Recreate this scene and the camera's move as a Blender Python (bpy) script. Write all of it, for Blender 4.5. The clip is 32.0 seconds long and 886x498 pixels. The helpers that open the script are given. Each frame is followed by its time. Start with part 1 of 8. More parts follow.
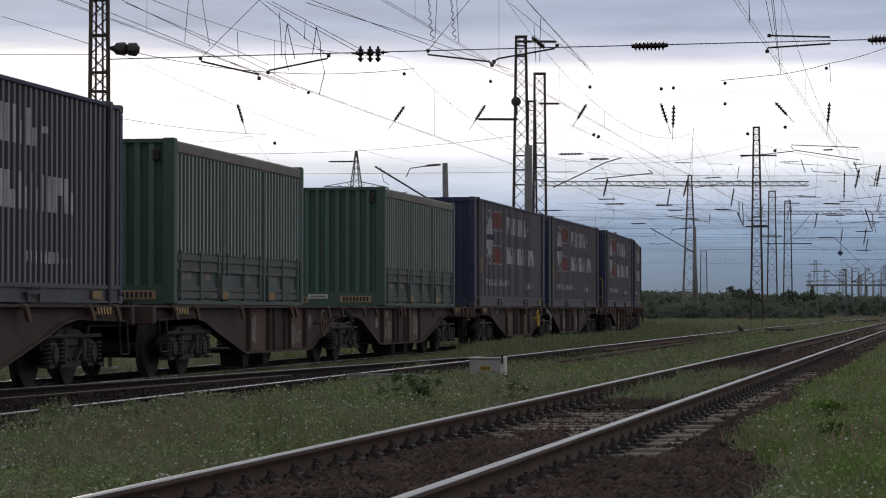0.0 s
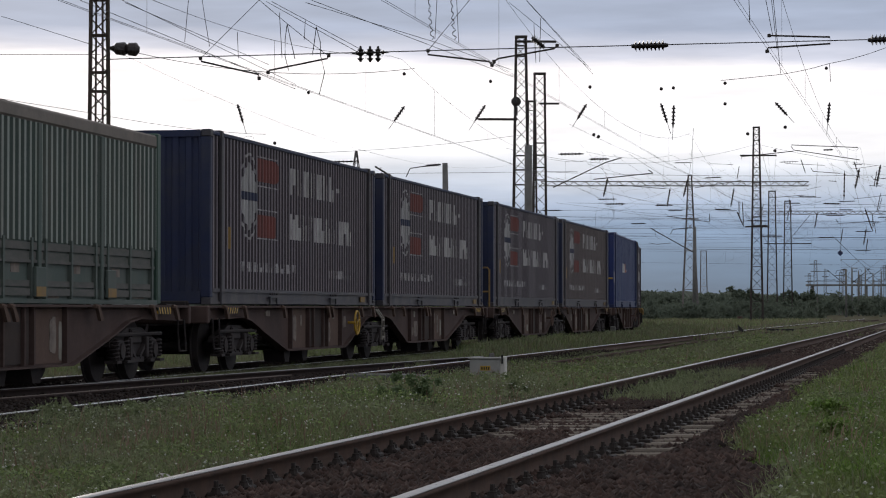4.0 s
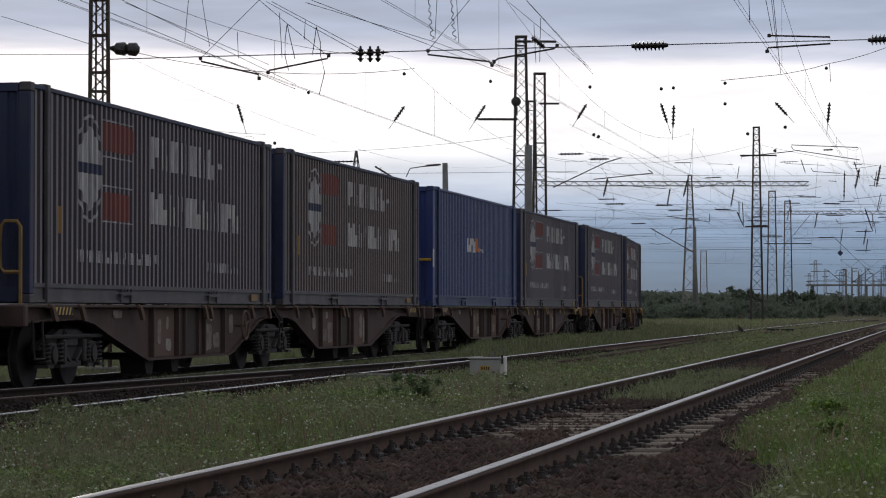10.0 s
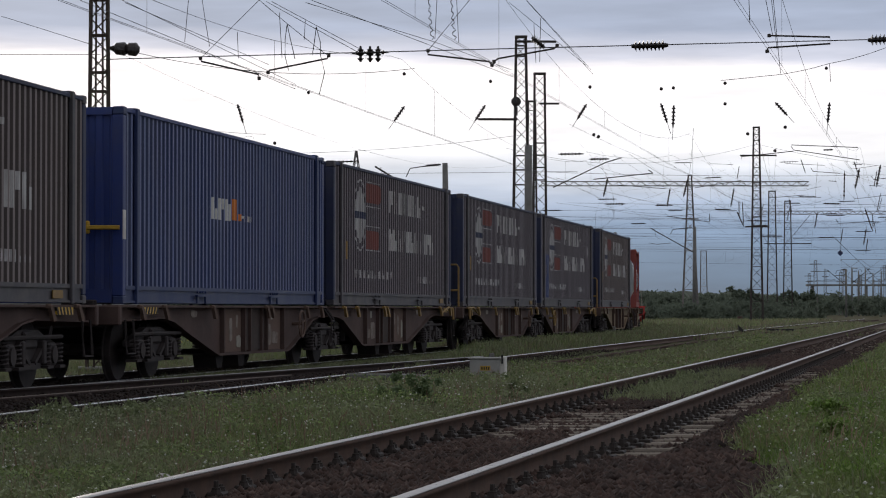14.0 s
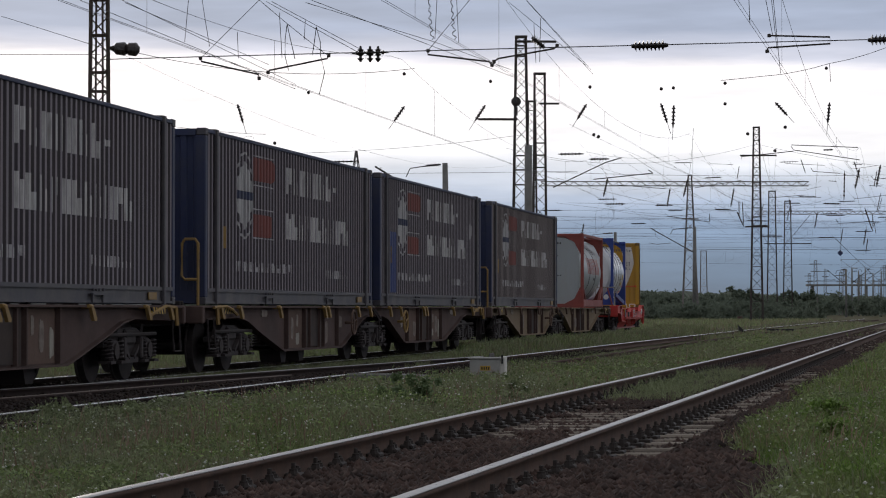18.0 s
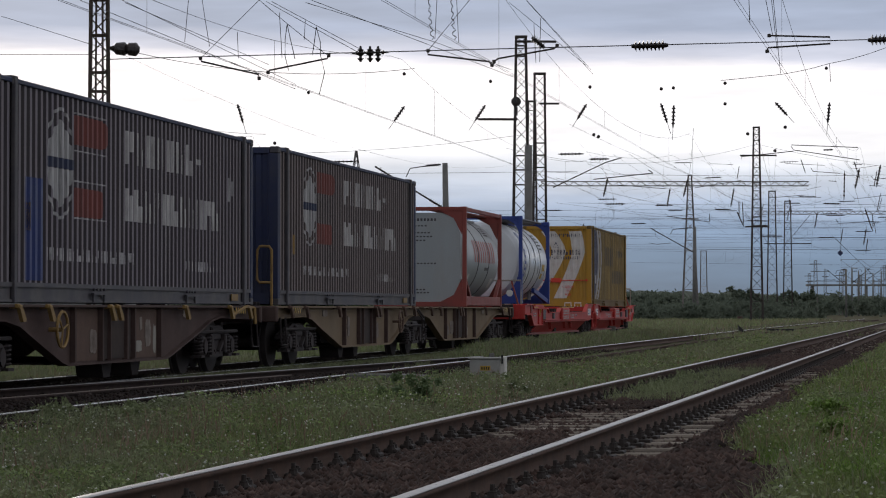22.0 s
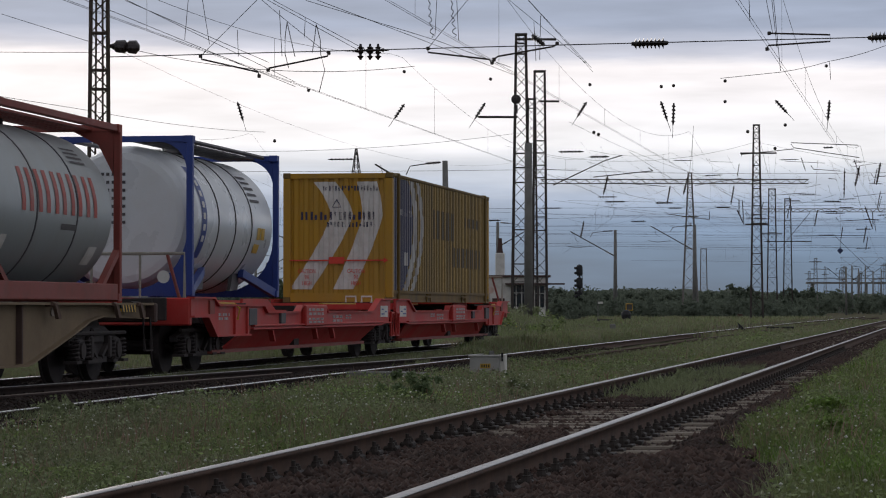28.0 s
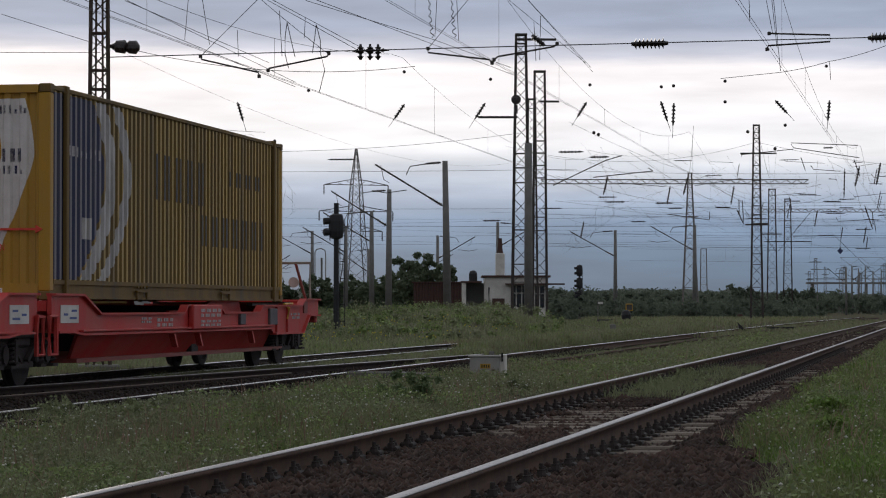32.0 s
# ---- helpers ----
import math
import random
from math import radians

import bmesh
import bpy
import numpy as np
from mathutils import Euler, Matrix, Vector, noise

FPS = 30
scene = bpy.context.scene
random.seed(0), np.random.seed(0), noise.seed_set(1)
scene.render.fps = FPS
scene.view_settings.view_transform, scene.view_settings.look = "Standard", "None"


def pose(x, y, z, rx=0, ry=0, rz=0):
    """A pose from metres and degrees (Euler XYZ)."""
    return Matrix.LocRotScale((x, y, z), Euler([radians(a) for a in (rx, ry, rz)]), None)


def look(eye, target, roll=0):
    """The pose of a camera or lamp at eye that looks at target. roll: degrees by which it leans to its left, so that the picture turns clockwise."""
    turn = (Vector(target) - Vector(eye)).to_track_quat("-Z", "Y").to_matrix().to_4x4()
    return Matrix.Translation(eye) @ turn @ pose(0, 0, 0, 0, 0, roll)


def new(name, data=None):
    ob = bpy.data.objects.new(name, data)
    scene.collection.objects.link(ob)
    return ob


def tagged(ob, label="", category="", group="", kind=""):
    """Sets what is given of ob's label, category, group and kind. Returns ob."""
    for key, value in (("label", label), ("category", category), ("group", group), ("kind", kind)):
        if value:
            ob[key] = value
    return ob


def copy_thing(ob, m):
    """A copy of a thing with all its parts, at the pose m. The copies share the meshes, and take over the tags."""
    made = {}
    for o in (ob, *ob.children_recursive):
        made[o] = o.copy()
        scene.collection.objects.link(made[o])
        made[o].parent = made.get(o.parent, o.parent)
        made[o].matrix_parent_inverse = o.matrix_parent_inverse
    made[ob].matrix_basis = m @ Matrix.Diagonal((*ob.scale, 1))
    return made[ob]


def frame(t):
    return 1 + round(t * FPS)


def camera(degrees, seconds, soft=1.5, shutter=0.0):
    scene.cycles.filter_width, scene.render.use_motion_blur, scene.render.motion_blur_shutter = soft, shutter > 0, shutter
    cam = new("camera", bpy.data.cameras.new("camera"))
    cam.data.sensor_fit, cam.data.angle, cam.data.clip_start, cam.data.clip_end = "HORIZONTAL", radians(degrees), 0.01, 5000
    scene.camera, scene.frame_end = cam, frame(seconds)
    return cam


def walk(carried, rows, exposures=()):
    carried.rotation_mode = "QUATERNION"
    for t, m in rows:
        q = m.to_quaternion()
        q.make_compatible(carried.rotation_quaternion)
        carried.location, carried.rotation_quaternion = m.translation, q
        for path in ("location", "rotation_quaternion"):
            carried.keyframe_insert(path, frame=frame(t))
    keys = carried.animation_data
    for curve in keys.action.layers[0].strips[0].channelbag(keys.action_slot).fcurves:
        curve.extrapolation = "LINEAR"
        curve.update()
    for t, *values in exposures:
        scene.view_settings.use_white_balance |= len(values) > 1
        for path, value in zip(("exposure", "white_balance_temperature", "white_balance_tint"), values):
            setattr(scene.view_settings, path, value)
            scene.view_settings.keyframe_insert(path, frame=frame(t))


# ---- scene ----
cam = camera(18.72, 32.0, soft=1.1, shutter=0.0)
UP = 91.288
walk(cam, [
    (0.0, pose(0, 0, 1.07, UP, 0, 0)),
    (25.0, pose(0, 0, 1.07, UP, 0, 0)),
    (25.6, pose(0, 0, 1.07, UP, 0, 0)),
    (27.5, pose(0, 0, 1.07, UP - 0.068, 0, 0)),
    (28.0, pose(0, 0, 1.07, UP - 0.048, 0, 0)),
    (28.5, pose(0, 0, 1.07, UP - 0.046, 0, 0)),
    (29.0, pose(0, 0, 1.07, UP - 0.016, 0, 0)),
    (29.5, pose(0, 0, 1.07, UP + 0.002, 0, 0)),
    (30.0, pose(0, 0, 1.07, UP - 0.006, 0, 0)),
    (30.5, pose(0, 0, 1.07, UP - 0.027, 0, 0)),
    (31.0, pose(0, 0, 1.07, UP - 0.013, 0, 0)),
    (31.5, pose(0, 0, 1.07, UP - 0.024, 0, 0)),
    (32.0, pose(0, 0, 1.07, UP - 0.044, 0, 0)),
], exposures=[(0.0, 0.07), (22.0, 0.07), (25.0, -0.02), (27.6, -0.08), (32.0, -0.08)])

# ---- world and sun: dull evening, broken cloud, a bright band low over the yard ----
world = bpy.data.worlds.new("evening_sky")
scene.world = world
world.use_nodes = True


def build_sky():
    nt = world.node_tree
    nt.nodes.clear()
    N, Lk = nt.nodes.new, nt.links.new
    out = N("ShaderNodeOutputWorld")
    tc = N("ShaderNodeTexCoord")
    sep = N("ShaderNodeSeparateXYZ")
    Lk(tc.outputs["Generated"], sep.inputs[0])
    # cloud noise, drawn out along the horizon
    mp = N("ShaderNodeMapping")
    mp.inputs["Scale"].default_value = (5.0, 5.0, 42.0)
    Lk(tc.outputs["Generated"], mp.inputs[0])
    n1 = N("ShaderNodeTexNoise")
    n1.inputs["Scale"].default_value = 1.6
    n1.inputs["Detail"].default_value = 7
    n1.inputs["Roughness"].default_value = 0.55
    Lk(mp.outputs[0], n1.inputs["Vector"])
    sub = N("ShaderNodeMath")
    sub.operation = "MULTIPLY_ADD"
    sub.inputs[1].default_value = 0.018
    sub.inputs[2].default_value = -0.009
    Lk(n1.outputs["Fac"], sub.inputs[0])
    add = N("ShaderNodeMath")
    tilt = N("ShaderNodeMath")
    tilt.operation = "MULTIPLY_ADD"
    tilt.inputs[1].default_value = 0.012
    Lk(sep.outputs["X"], tilt.inputs[0])
    Lk(sep.outputs["Z"], tilt.inputs[2])
    Lk(tilt.outputs[0], add.inputs[0])
    Lk(sub.outputs[0], add.inputs[1])
    fac = N("ShaderNodeMapRange")
    fac.inputs["From Min"].default_value = -0.02
    fac.inputs["From Max"].default_value = 0.18
    Lk(add.outputs[0], fac.inputs["Value"])
    ramp = N("ShaderNodeValToRGB")
    cr = ramp.color_ramp
    stops = [(0.0, (0.10, 0.16, 0.24)), (0.15, (0.115, 0.20, 0.315)), (0.20, (0.145, 0.245, 0.385)), (0.255, (0.225, 0.34, 0.52)), (0.31, (0.40, 0.495, 0.665)),
             (0.355, (0.71, 0.76, 0.865)), (0.40, (1.02, 1.02, 1.07)), (0.548, (1.10, 1.05, 1.08)), (0.575, (0.66, 0.68, 0.80)),
             (0.62, (0.40, 0.46, 0.61)), (0.70, (0.37, 0.43, 0.57)), (1.0, (0.54, 0.56, 0.615))]
    while len(cr.elements) < len(stops):
        cr.elements.new(0.5)
    for el, (p, c) in zip(cr.elements, stops):
        el.position, el.color = p, (*c, 1)
    Lk(fac.outputs[0], ramp.inputs[0])
    # darker and lighter streaks in the cloud
    n2 = N("ShaderNodeTexNoise")
    n2.inputs["Scale"].default_value = 3.4
    n2.inputs["Detail"].default_value = 8
    Lk(mp.outputs[0], n2.inputs["Vector"])
    mr = N("ShaderNodeMapRange")
    mr.inputs["From Min"].default_value = 0.3
    mr.inputs["From Max"].default_value = 0.7
    mr.inputs["To Min"].default_value = 0.88
    mr.inputs["To Max"].default_value = 1.12
    Lk(n2.outputs["Fac"], mr.inputs["Value"])
    mul = N("ShaderNodeMix")
    mul.data_type, mul.blend_type = "RGBA", "MULTIPLY"
    mul.inputs[0].default_value = 1.0
    Lk(ramp.outputs[0], mul.inputs[6])
    Lk(mr.outputs[0], mul.inputs[7])
    glow = N("ShaderNodeMapRange")
    glow.inputs["From Min"].default_value, glow.inputs["From Max"].default_value = -0.9, 0.95
    glow.inputs["To Min"].default_value, glow.inputs["To Max"].default_value = 0.86, 1.0
    Lk(sep.outputs["Y"], glow.inputs["Value"])
    mul2 = N("ShaderNodeMix")
    mul2.data_type, mul2.blend_type = "RGBA", "MULTIPLY"
    mul2.inputs[0].default_value = 1.0
    Lk(mul.outputs[2], mul2.inputs[6])
    Lk(glow.outputs[0], mul2.inputs[7])
    sky = N("ShaderNodeTexSky")
    sky.sky_type = "NISHITA"
    sky.sun_disc = False
    sky.sun_elevation, sky.sun_rotation = radians(16), radians(-20)
    b1, b2 = N("ShaderNodeBackground"), N("ShaderNodeBackground")
    b1.inputs[1].default_value = 0.92
    b2.inputs[1].default_value = 0.004
    Lk(mul2.outputs[2], b1.inputs[0])
    Lk(sky.outputs[0], b2.inputs[0])
    ad = N("ShaderNodeAddShader")
    Lk(b1.outputs[0], ad.inputs[0])
    Lk(b2.outputs[0], ad.inputs[1])
    Lk(ad.outputs[0], out.inputs[0])


build_sky()
sun = new("sun", bpy.data.lights.new("sun", "SUN"))
sun.data.energy, sun.data.angle, sun.data.color = 0.5, radians(25), (1.0, 0.93, 0.86)
sun.matrix_world = look((-25.5, 70, 21.4), (0, 0, 0))


# ---- materials ----
def mat(name, col, rough=0.7, metal=0.0, var=0.35, scale=3.0, dirt=None, dirt_amt=0.4, bump=0.1, fine=40.0, spec=0.4, stretch=(1, 1, 1), rand=0.0):
    """A weathered surface: base colour, cloudy variation, dirt patches, fine grain and relief, in metres."""
    m = bpy.data.materials.new(name)
    m.use_nodes = True
    nt = m.node_tree
    N, Lk = nt.nodes.new, nt.links.new
    bs = nt.nodes["Principled BSDF"]
    bs.inputs["Roughness"].default_value = rough
    bs.inputs["Metallic"].default_value = metal
    bs.inputs["Specular IOR Level"].default_value = spec
    tc, mp = N("ShaderNodeTexCoord"), N("ShaderNodeMapping")
    mp.inputs["Scale"].default_value = stretch
    Lk(tc.outputs["Object"], mp.inputs[0])
    big, small = N("ShaderNodeTexNoise"), N("ShaderNodeTexNoise")
    big.inputs["Scale"].default_value, big.inputs["Detail"].default_value = scale, 5
    small.inputs["Scale"].default_value, small.inputs["Detail"].default_value = fine, 3
    Lk(mp.outputs[0], big.inputs["Vector"])
    Lk(mp.outputs[0], small.inputs["Vector"])
    v = N("ShaderNodeMath")
    v.operation = "MULTIPLY_ADD"
    v.inputs[1].default_value, v.inputs[2].default_value = var * 2.2, 1 - var * 1.1
    mixn = N("ShaderNodeMath")
    mixn.operation = "MULTIPLY_ADD"
    mixn.inputs[1].default_value = 0.35
    Lk(small.outputs["Fac"], mixn.inputs[0])
    sc = N("ShaderNodeMath")
    sc.operation = "MULTIPLY"
    sc.inputs[1].default_value = 0.65
    Lk(big.outputs["Fac"], sc.inputs[0])
    Lk(sc.outputs[0], mixn.inputs[2])
    Lk(mixn.outputs[0], v.inputs[0])
    last = v.outputs[0]
    if rand:
        oi, ra = N("ShaderNodeObjectInfo"), N("ShaderNodeMath")
        ra.operation = "MULTIPLY_ADD"
        ra.inputs[1].default_value, ra.inputs[2].default_value = rand * 2, 1 - rand
        Lk(oi.outputs["Random"], ra.inputs[0])
        mu = N("ShaderNodeMath")
        mu.operation = "MULTIPLY"
        Lk(last, mu.inputs[0])
        Lk(ra.outputs[0], mu.inputs[1])
        last = mu.outputs[0]
    mul = N("ShaderNodeMix")
    mul.data_type, mul.blend_type = "RGBA", "MULTIPLY"
    mul.inputs[0].default_value = 1.0
    mul.inputs[6].default_value = (*col, 1)
    Lk(last, mul.inputs[7])
    res = mul.outputs[2]
    if dirt:
        dn, dr, mx = N("ShaderNodeTexNoise"), N("ShaderNodeMapRange"), N("ShaderNodeMix")
        dn.inputs["Scale"].default_value, dn.inputs["Detail"].default_value = scale * 0.6 + 0.7, 8
        dn.inputs["Roughness"].default_value = 0.65
        Lk(mp.outputs[0], dn.inputs["Vector"])
        dr.inputs["From Min"].default_value, dr.inputs["From Max"].default_value = 0.42, 0.68
        dr.inputs["To Max"].default_value = dirt_amt
        Lk(dn.outputs["Fac"], dr.inputs["Value"])
        mx.data_type = "RGBA"
        Lk(dr.outputs[0], mx.inputs[0])
        Lk(res, mx.inputs[6])
        mx.inputs[7].default_value = (*dirt, 1)
        res = mx.outputs[2]
    Lk(res, bs.inputs["Base Color"])
    rr = N("ShaderNodeMapRange")
    rr.inputs["To Min"].default_value, rr.inputs["To Max"].default_value = max(rough - 0.12, 0.02), min(rough + 0.15, 1)
    Lk(big.outputs["Fac"], rr.inputs["Value"])
    Lk(rr.outputs[0], bs.inputs["Roughness"])
    if bump:
        bp = N("ShaderNodeBump")
        bp.inputs["Strength"].default_value, bp.inputs["Distance"].default_value = bump, 0.02
        Lk(mixn.outputs[0], bp.inputs["Height"])
        Lk(bp.outputs[0], bs.inputs["Normal"])
    return m


DUST = (0.16, 0.14, 0.12)
# Rib shading is put into the colours: darker valleys here, lighter crests below.
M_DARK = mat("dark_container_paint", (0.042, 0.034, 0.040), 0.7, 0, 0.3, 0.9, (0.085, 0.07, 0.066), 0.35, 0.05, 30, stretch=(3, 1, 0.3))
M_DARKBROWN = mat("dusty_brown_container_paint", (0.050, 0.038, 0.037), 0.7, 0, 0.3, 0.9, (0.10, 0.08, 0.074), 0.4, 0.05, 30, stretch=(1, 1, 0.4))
# Crests: dust, plus the light they catch, painted as a paler colour.
M_DARKRIB = mat("lit_dusty_crest_dark", (0.170, 0.147, 0.168), 0.75, 0, 0.45, 0.9, (0.25, 0.22, 0.215), 0.5, 0.05, 30, stretch=(6, 1, 0.3))
M_BROWNRIB = mat("lit_dusty_crest_brown", (0.183, 0.150, 0.145), 0.75, 0, 0.45, 0.9, (0.24, 0.205, 0.195), 0.5, 0.05, 30, stretch=(6, 1, 0.3))
M_BLUERIB = mat("lit_dusty_crest_blue", (0.105, 0.130, 0.255), 0.65, 0, 0.4, 1.0, (0.14, 0.14, 0.16), 0.4, 0.05, stretch=(5, 1, 0.3))
M_GREENRIB = mat("lit_dusty_crest_green", (0.265, 0.295, 0.265), 0.75, 0, 0.5, 1.2, (0.15, 0.14, 0.115), 0.6, 0.05, stretch=(6, 1, 0.35))
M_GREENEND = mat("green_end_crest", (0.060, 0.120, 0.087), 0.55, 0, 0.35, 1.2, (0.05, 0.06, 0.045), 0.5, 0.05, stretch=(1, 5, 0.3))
M_YELLOWRIB = mat("lit_grimy_crest_yellow", (0.42, 0.29, 0.10), 0.75, 0, 0.5, 0.55, (0.13, 0.105, 0.075), 0.85, 0.05, stretch=(2.2, 1, 0.14))
M_NAVYRIB = mat("lit_dusty_crest_navy", (0.17, 0.165, 0.20), 0.75, 0, 0.5, 0.9, (0.23, 0.20, 0.17), 0.5, 0.05, stretch=(6, 1, 0.3))
M_GREYRAIL = mat("dusty_grey_steel_rail", (0.057, 0.052, 0.061), 0.6, 0, 0.3, 2, DUST, 0.4, 0.05)
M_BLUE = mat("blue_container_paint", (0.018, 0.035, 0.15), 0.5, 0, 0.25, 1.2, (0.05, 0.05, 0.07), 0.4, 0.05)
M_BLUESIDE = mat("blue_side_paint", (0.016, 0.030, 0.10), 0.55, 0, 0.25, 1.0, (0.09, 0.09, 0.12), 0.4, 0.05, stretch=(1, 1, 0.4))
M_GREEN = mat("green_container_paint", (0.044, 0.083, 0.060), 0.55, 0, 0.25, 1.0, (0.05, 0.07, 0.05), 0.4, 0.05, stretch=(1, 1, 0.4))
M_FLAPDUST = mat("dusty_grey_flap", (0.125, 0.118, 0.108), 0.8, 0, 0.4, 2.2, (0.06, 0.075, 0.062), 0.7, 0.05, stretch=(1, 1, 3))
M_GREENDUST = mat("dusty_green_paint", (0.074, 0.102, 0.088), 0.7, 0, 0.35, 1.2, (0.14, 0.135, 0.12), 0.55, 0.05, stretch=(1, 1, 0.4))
M_TARP = mat("dusty_canvas", (0.23, 0.20, 0.175), 0.9, 0, 0.25, 2, (0.10, 0.095, 0.085), 0.4, 0.2)
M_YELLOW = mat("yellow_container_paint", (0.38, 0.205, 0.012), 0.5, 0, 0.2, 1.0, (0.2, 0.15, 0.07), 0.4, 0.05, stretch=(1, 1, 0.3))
# Grimy yellow, kept darker for the shade in the rib valleys.
M_YELLOWSIDE = mat("grimy_shaded_yellow_paint", (0.165, 0.10, 0.022), 0.7, 0, 0.4, 0.55, (0.075, 0.06, 0.04), 0.85, 0.05, stretch=(2.2, 1, 0.14))
M_NAVY = mat("navy_paint", (0.032, 0.040, 0.092), 0.6, 0, 0.35, 1.0, (0.10, 0.085, 0.075), 0.45, 0.05, stretch=(1, 1, 0.3))
M_WHITE = mat("dusty_white_paint", (0.60, 0.58, 0.55), 0.6, 0, 0.25, 1.5, (0.3, 0.27, 0.23), 0.5, 0.03)
M_WORN = mat("worn_white_lettering", (0.46, 0.44, 0.43), 0.75, 0, 0.5, 2.2, (0.18, 0.165, 0.16), 0.75, 0.03, stretch=(4, 1, 0.6))
M_REDMARK = mat("faded_red_paint", (0.19, 0.054, 0.044), 0.75, 0, 0.5, 1.6, (0.10, 0.045, 0.042), 0.7, 0.03, stretch=(5, 1, 0.3))
M_SMALL = mat("worn_small_print", (0.46, 0.44, 0.44), 0.75, 0, 0.4, 6, (0.12, 0.11, 0.11), 0.7, 0.03)
M_TANPLATE = mat("tan_name_plate", (0.30, 0.21, 0.12), 0.8, 0, 0.3, 5, (0.16, 0.11, 0.07), 0.5, 0.03)
M_EMBLEM = mat("faded_emblem_paint", (0.42, 0.405, 0.40), 0.75, 0, 0.5, 2, (0.055, 0.052, 0.055), 0.95, 0.03, stretch=(6, 1, 0.35))
M_FADED = mat("faded_navy_paint", (0.090, 0.085, 0.085), 0.75, 0, 0.3, 2, (0.15, 0.11, 0.05), 0.6, 0.03)
M_REDTEXT = mat("red_lettering", (0.55, 0.05, 0.03), 0.6, 0, 0.2, 2, None, 0, 0.0)
M_ORANGE = mat("orange_mark", (0.55, 0.16, 0.02), 0.6, 0, 0.3, 2, None, 0, 0.0)
M_NAVYTEXT = mat("navy_lettering", (0.02, 0.025, 0.08), 0.6, 0, 0.2, 2, None, 0, 0.0)
M_BLUEDARK = mat("dusty_navy_end_paint", (0.017, 0.024, 0.066), 0.6, 0, 0.3, 1.2, (0.05, 0.047, 0.05), 0.5, 0.05)
# Rusty steel with the shade of a recess put into its colour.
M_WAGONDARK = mat("shade_dark_rusty_panel", (0.034, 0.023, 0.020), 0.85, 0, 0.4, 2, (0.08, 0.055, 0.042), 0.5, 0.1)
M_WAGONTAN = mat("pale_tan_wagon_steel", (0.20, 0.148, 0.096), 0.8, 0, 0.3, 1.4, (0.13, 0.09, 0.06), 0.5, 0.1, 25, spec=0.2)
M_WAGON = mat("brown_wagon_steel", (0.070, 0.045, 0.040), 0.8, 0, 0.45, 1.4, (0.112, 0.075, 0.064), 0.6, 0.1, 25, spec=0.2)
M_FLAKE = mat("flaking_pale_panel", (0.24, 0.20, 0.17), 0.85, 0, 0.6, 3, (0.085, 0.06, 0.05), 0.95, 0.1, 30)
M_RUSTLIGHT = mat("light_rusty_panel", (0.130, 0.085, 0.067), 0.85, 0, 0.4, 1.6, (0.085, 0.058, 0.046), 0.6, 0.1, 25, spec=0.2)
M_PANEL = mat("pale_panel_paint", (0.30, 0.28, 0.24), 0.8, 0, 0.3, 3, (0.13, 0.10, 0.08), 0.6, 0.05)
M_BOGIE = mat("sooty_bogie_iron", (0.026, 0.020, 0.020), 0.8, 0.1, 0.45, 5, (0.060, 0.044, 0.040), 0.5, 0.15)
M_RED = mat("red_wagon_paint", (0.42, 0.030, 0.026), 0.55, 0, 0.3, 1.2, (0.36, 0.085, 0.070), 0.7, 0.05, spec=0.3, stretch=(1.5, 1, 0.6))
M_REDFRAME = mat("oxide_red_frame", (0.23, 0.045, 0.035), 0.6, 0, 0.3, 2, (0.10, 0.05, 0.04), 0.5, 0.05)
M_BLUEFRAME = mat("blue_frame_paint", (0.02, 0.045, 0.22), 0.45, 0, 0.2, 2, (0.05, 0.06, 0.12), 0.3, 0.03)
M_TANK = mat("dull_aluminium_cladding", (0.32, 0.34, 0.345), 0.45, 0.35, 0.12, 1.5, (0.3, 0.28, 0.25), 0.4, 0.03, stretch=(1, 1, 0.4))
M_TANKRED = mat("faded_red_tank_lettering", (0.36, 0.065, 0.050), 0.6, 0, 0.4, 3, (0.30, 0.16, 0.14), 0.6, 0.02)
M_TANKW = mat("white_tank_cladding", (0.56, 0.575, 0.60), 0.28, 0.05, 0.1, 1.5, (0.5, 0.48, 0.45), 0.3, 0.02)
M_YDULL = mat("dull_yellow_steel", (0.27, 0.165, 0.05), 0.65, 0, 0.3, 5, (0.14, 0.09, 0.05), 0.5, 0.05)
M_YSTEEL = mat("yellow_steel", (0.50, 0.30, 0.03), 0.5, 0, 0.25, 5, (0.15, 0.09, 0.04), 0.4, 0.03)
M_BLACK = mat("black_rubber", (0.012, 0.012, 0.013), 0.7, 0, 0.3, 6, None, 0, 0.05)
M_RAILTOP = mat("polished_rail_head", (0.28, 0.262, 0.255), 0.30, 0.9, 0.12, 3, None, 0, 0.02, stretch=(1, 8, 8))
M_RAILBRIGHT = mat("bright_worn_rail_head", (0.72, 0.71, 0.71), 0.27, 0.95, 0.1, 3, None, 0, 0.01, stretch=(1, 8, 8))
M_RAILDULL = mat("dull_rail_head", (0.15, 0.115, 0.095), 0.6, 0.4, 0.25, 3, (0.08, 0.05, 0.04), 0.5, 0.03, stretch=(1, 6, 6))
M_RAIL = mat("rusty_rail_web", (0.090, 0.056, 0.042), 0.85, 0.0, 0.4, 6, (0.036, 0.026, 0.023), 0.6, 0.1, spec=0.15)
# Oily web, its colour darkened further for the shade under the train.
M_RAILOIL = mat("oily_shaded_rail_web", (0.026, 0.018, 0.016), 0.85, 0.0, 0.4, 6, (0.055, 0.034, 0.028), 0.5, 0.1, spec=0.15)
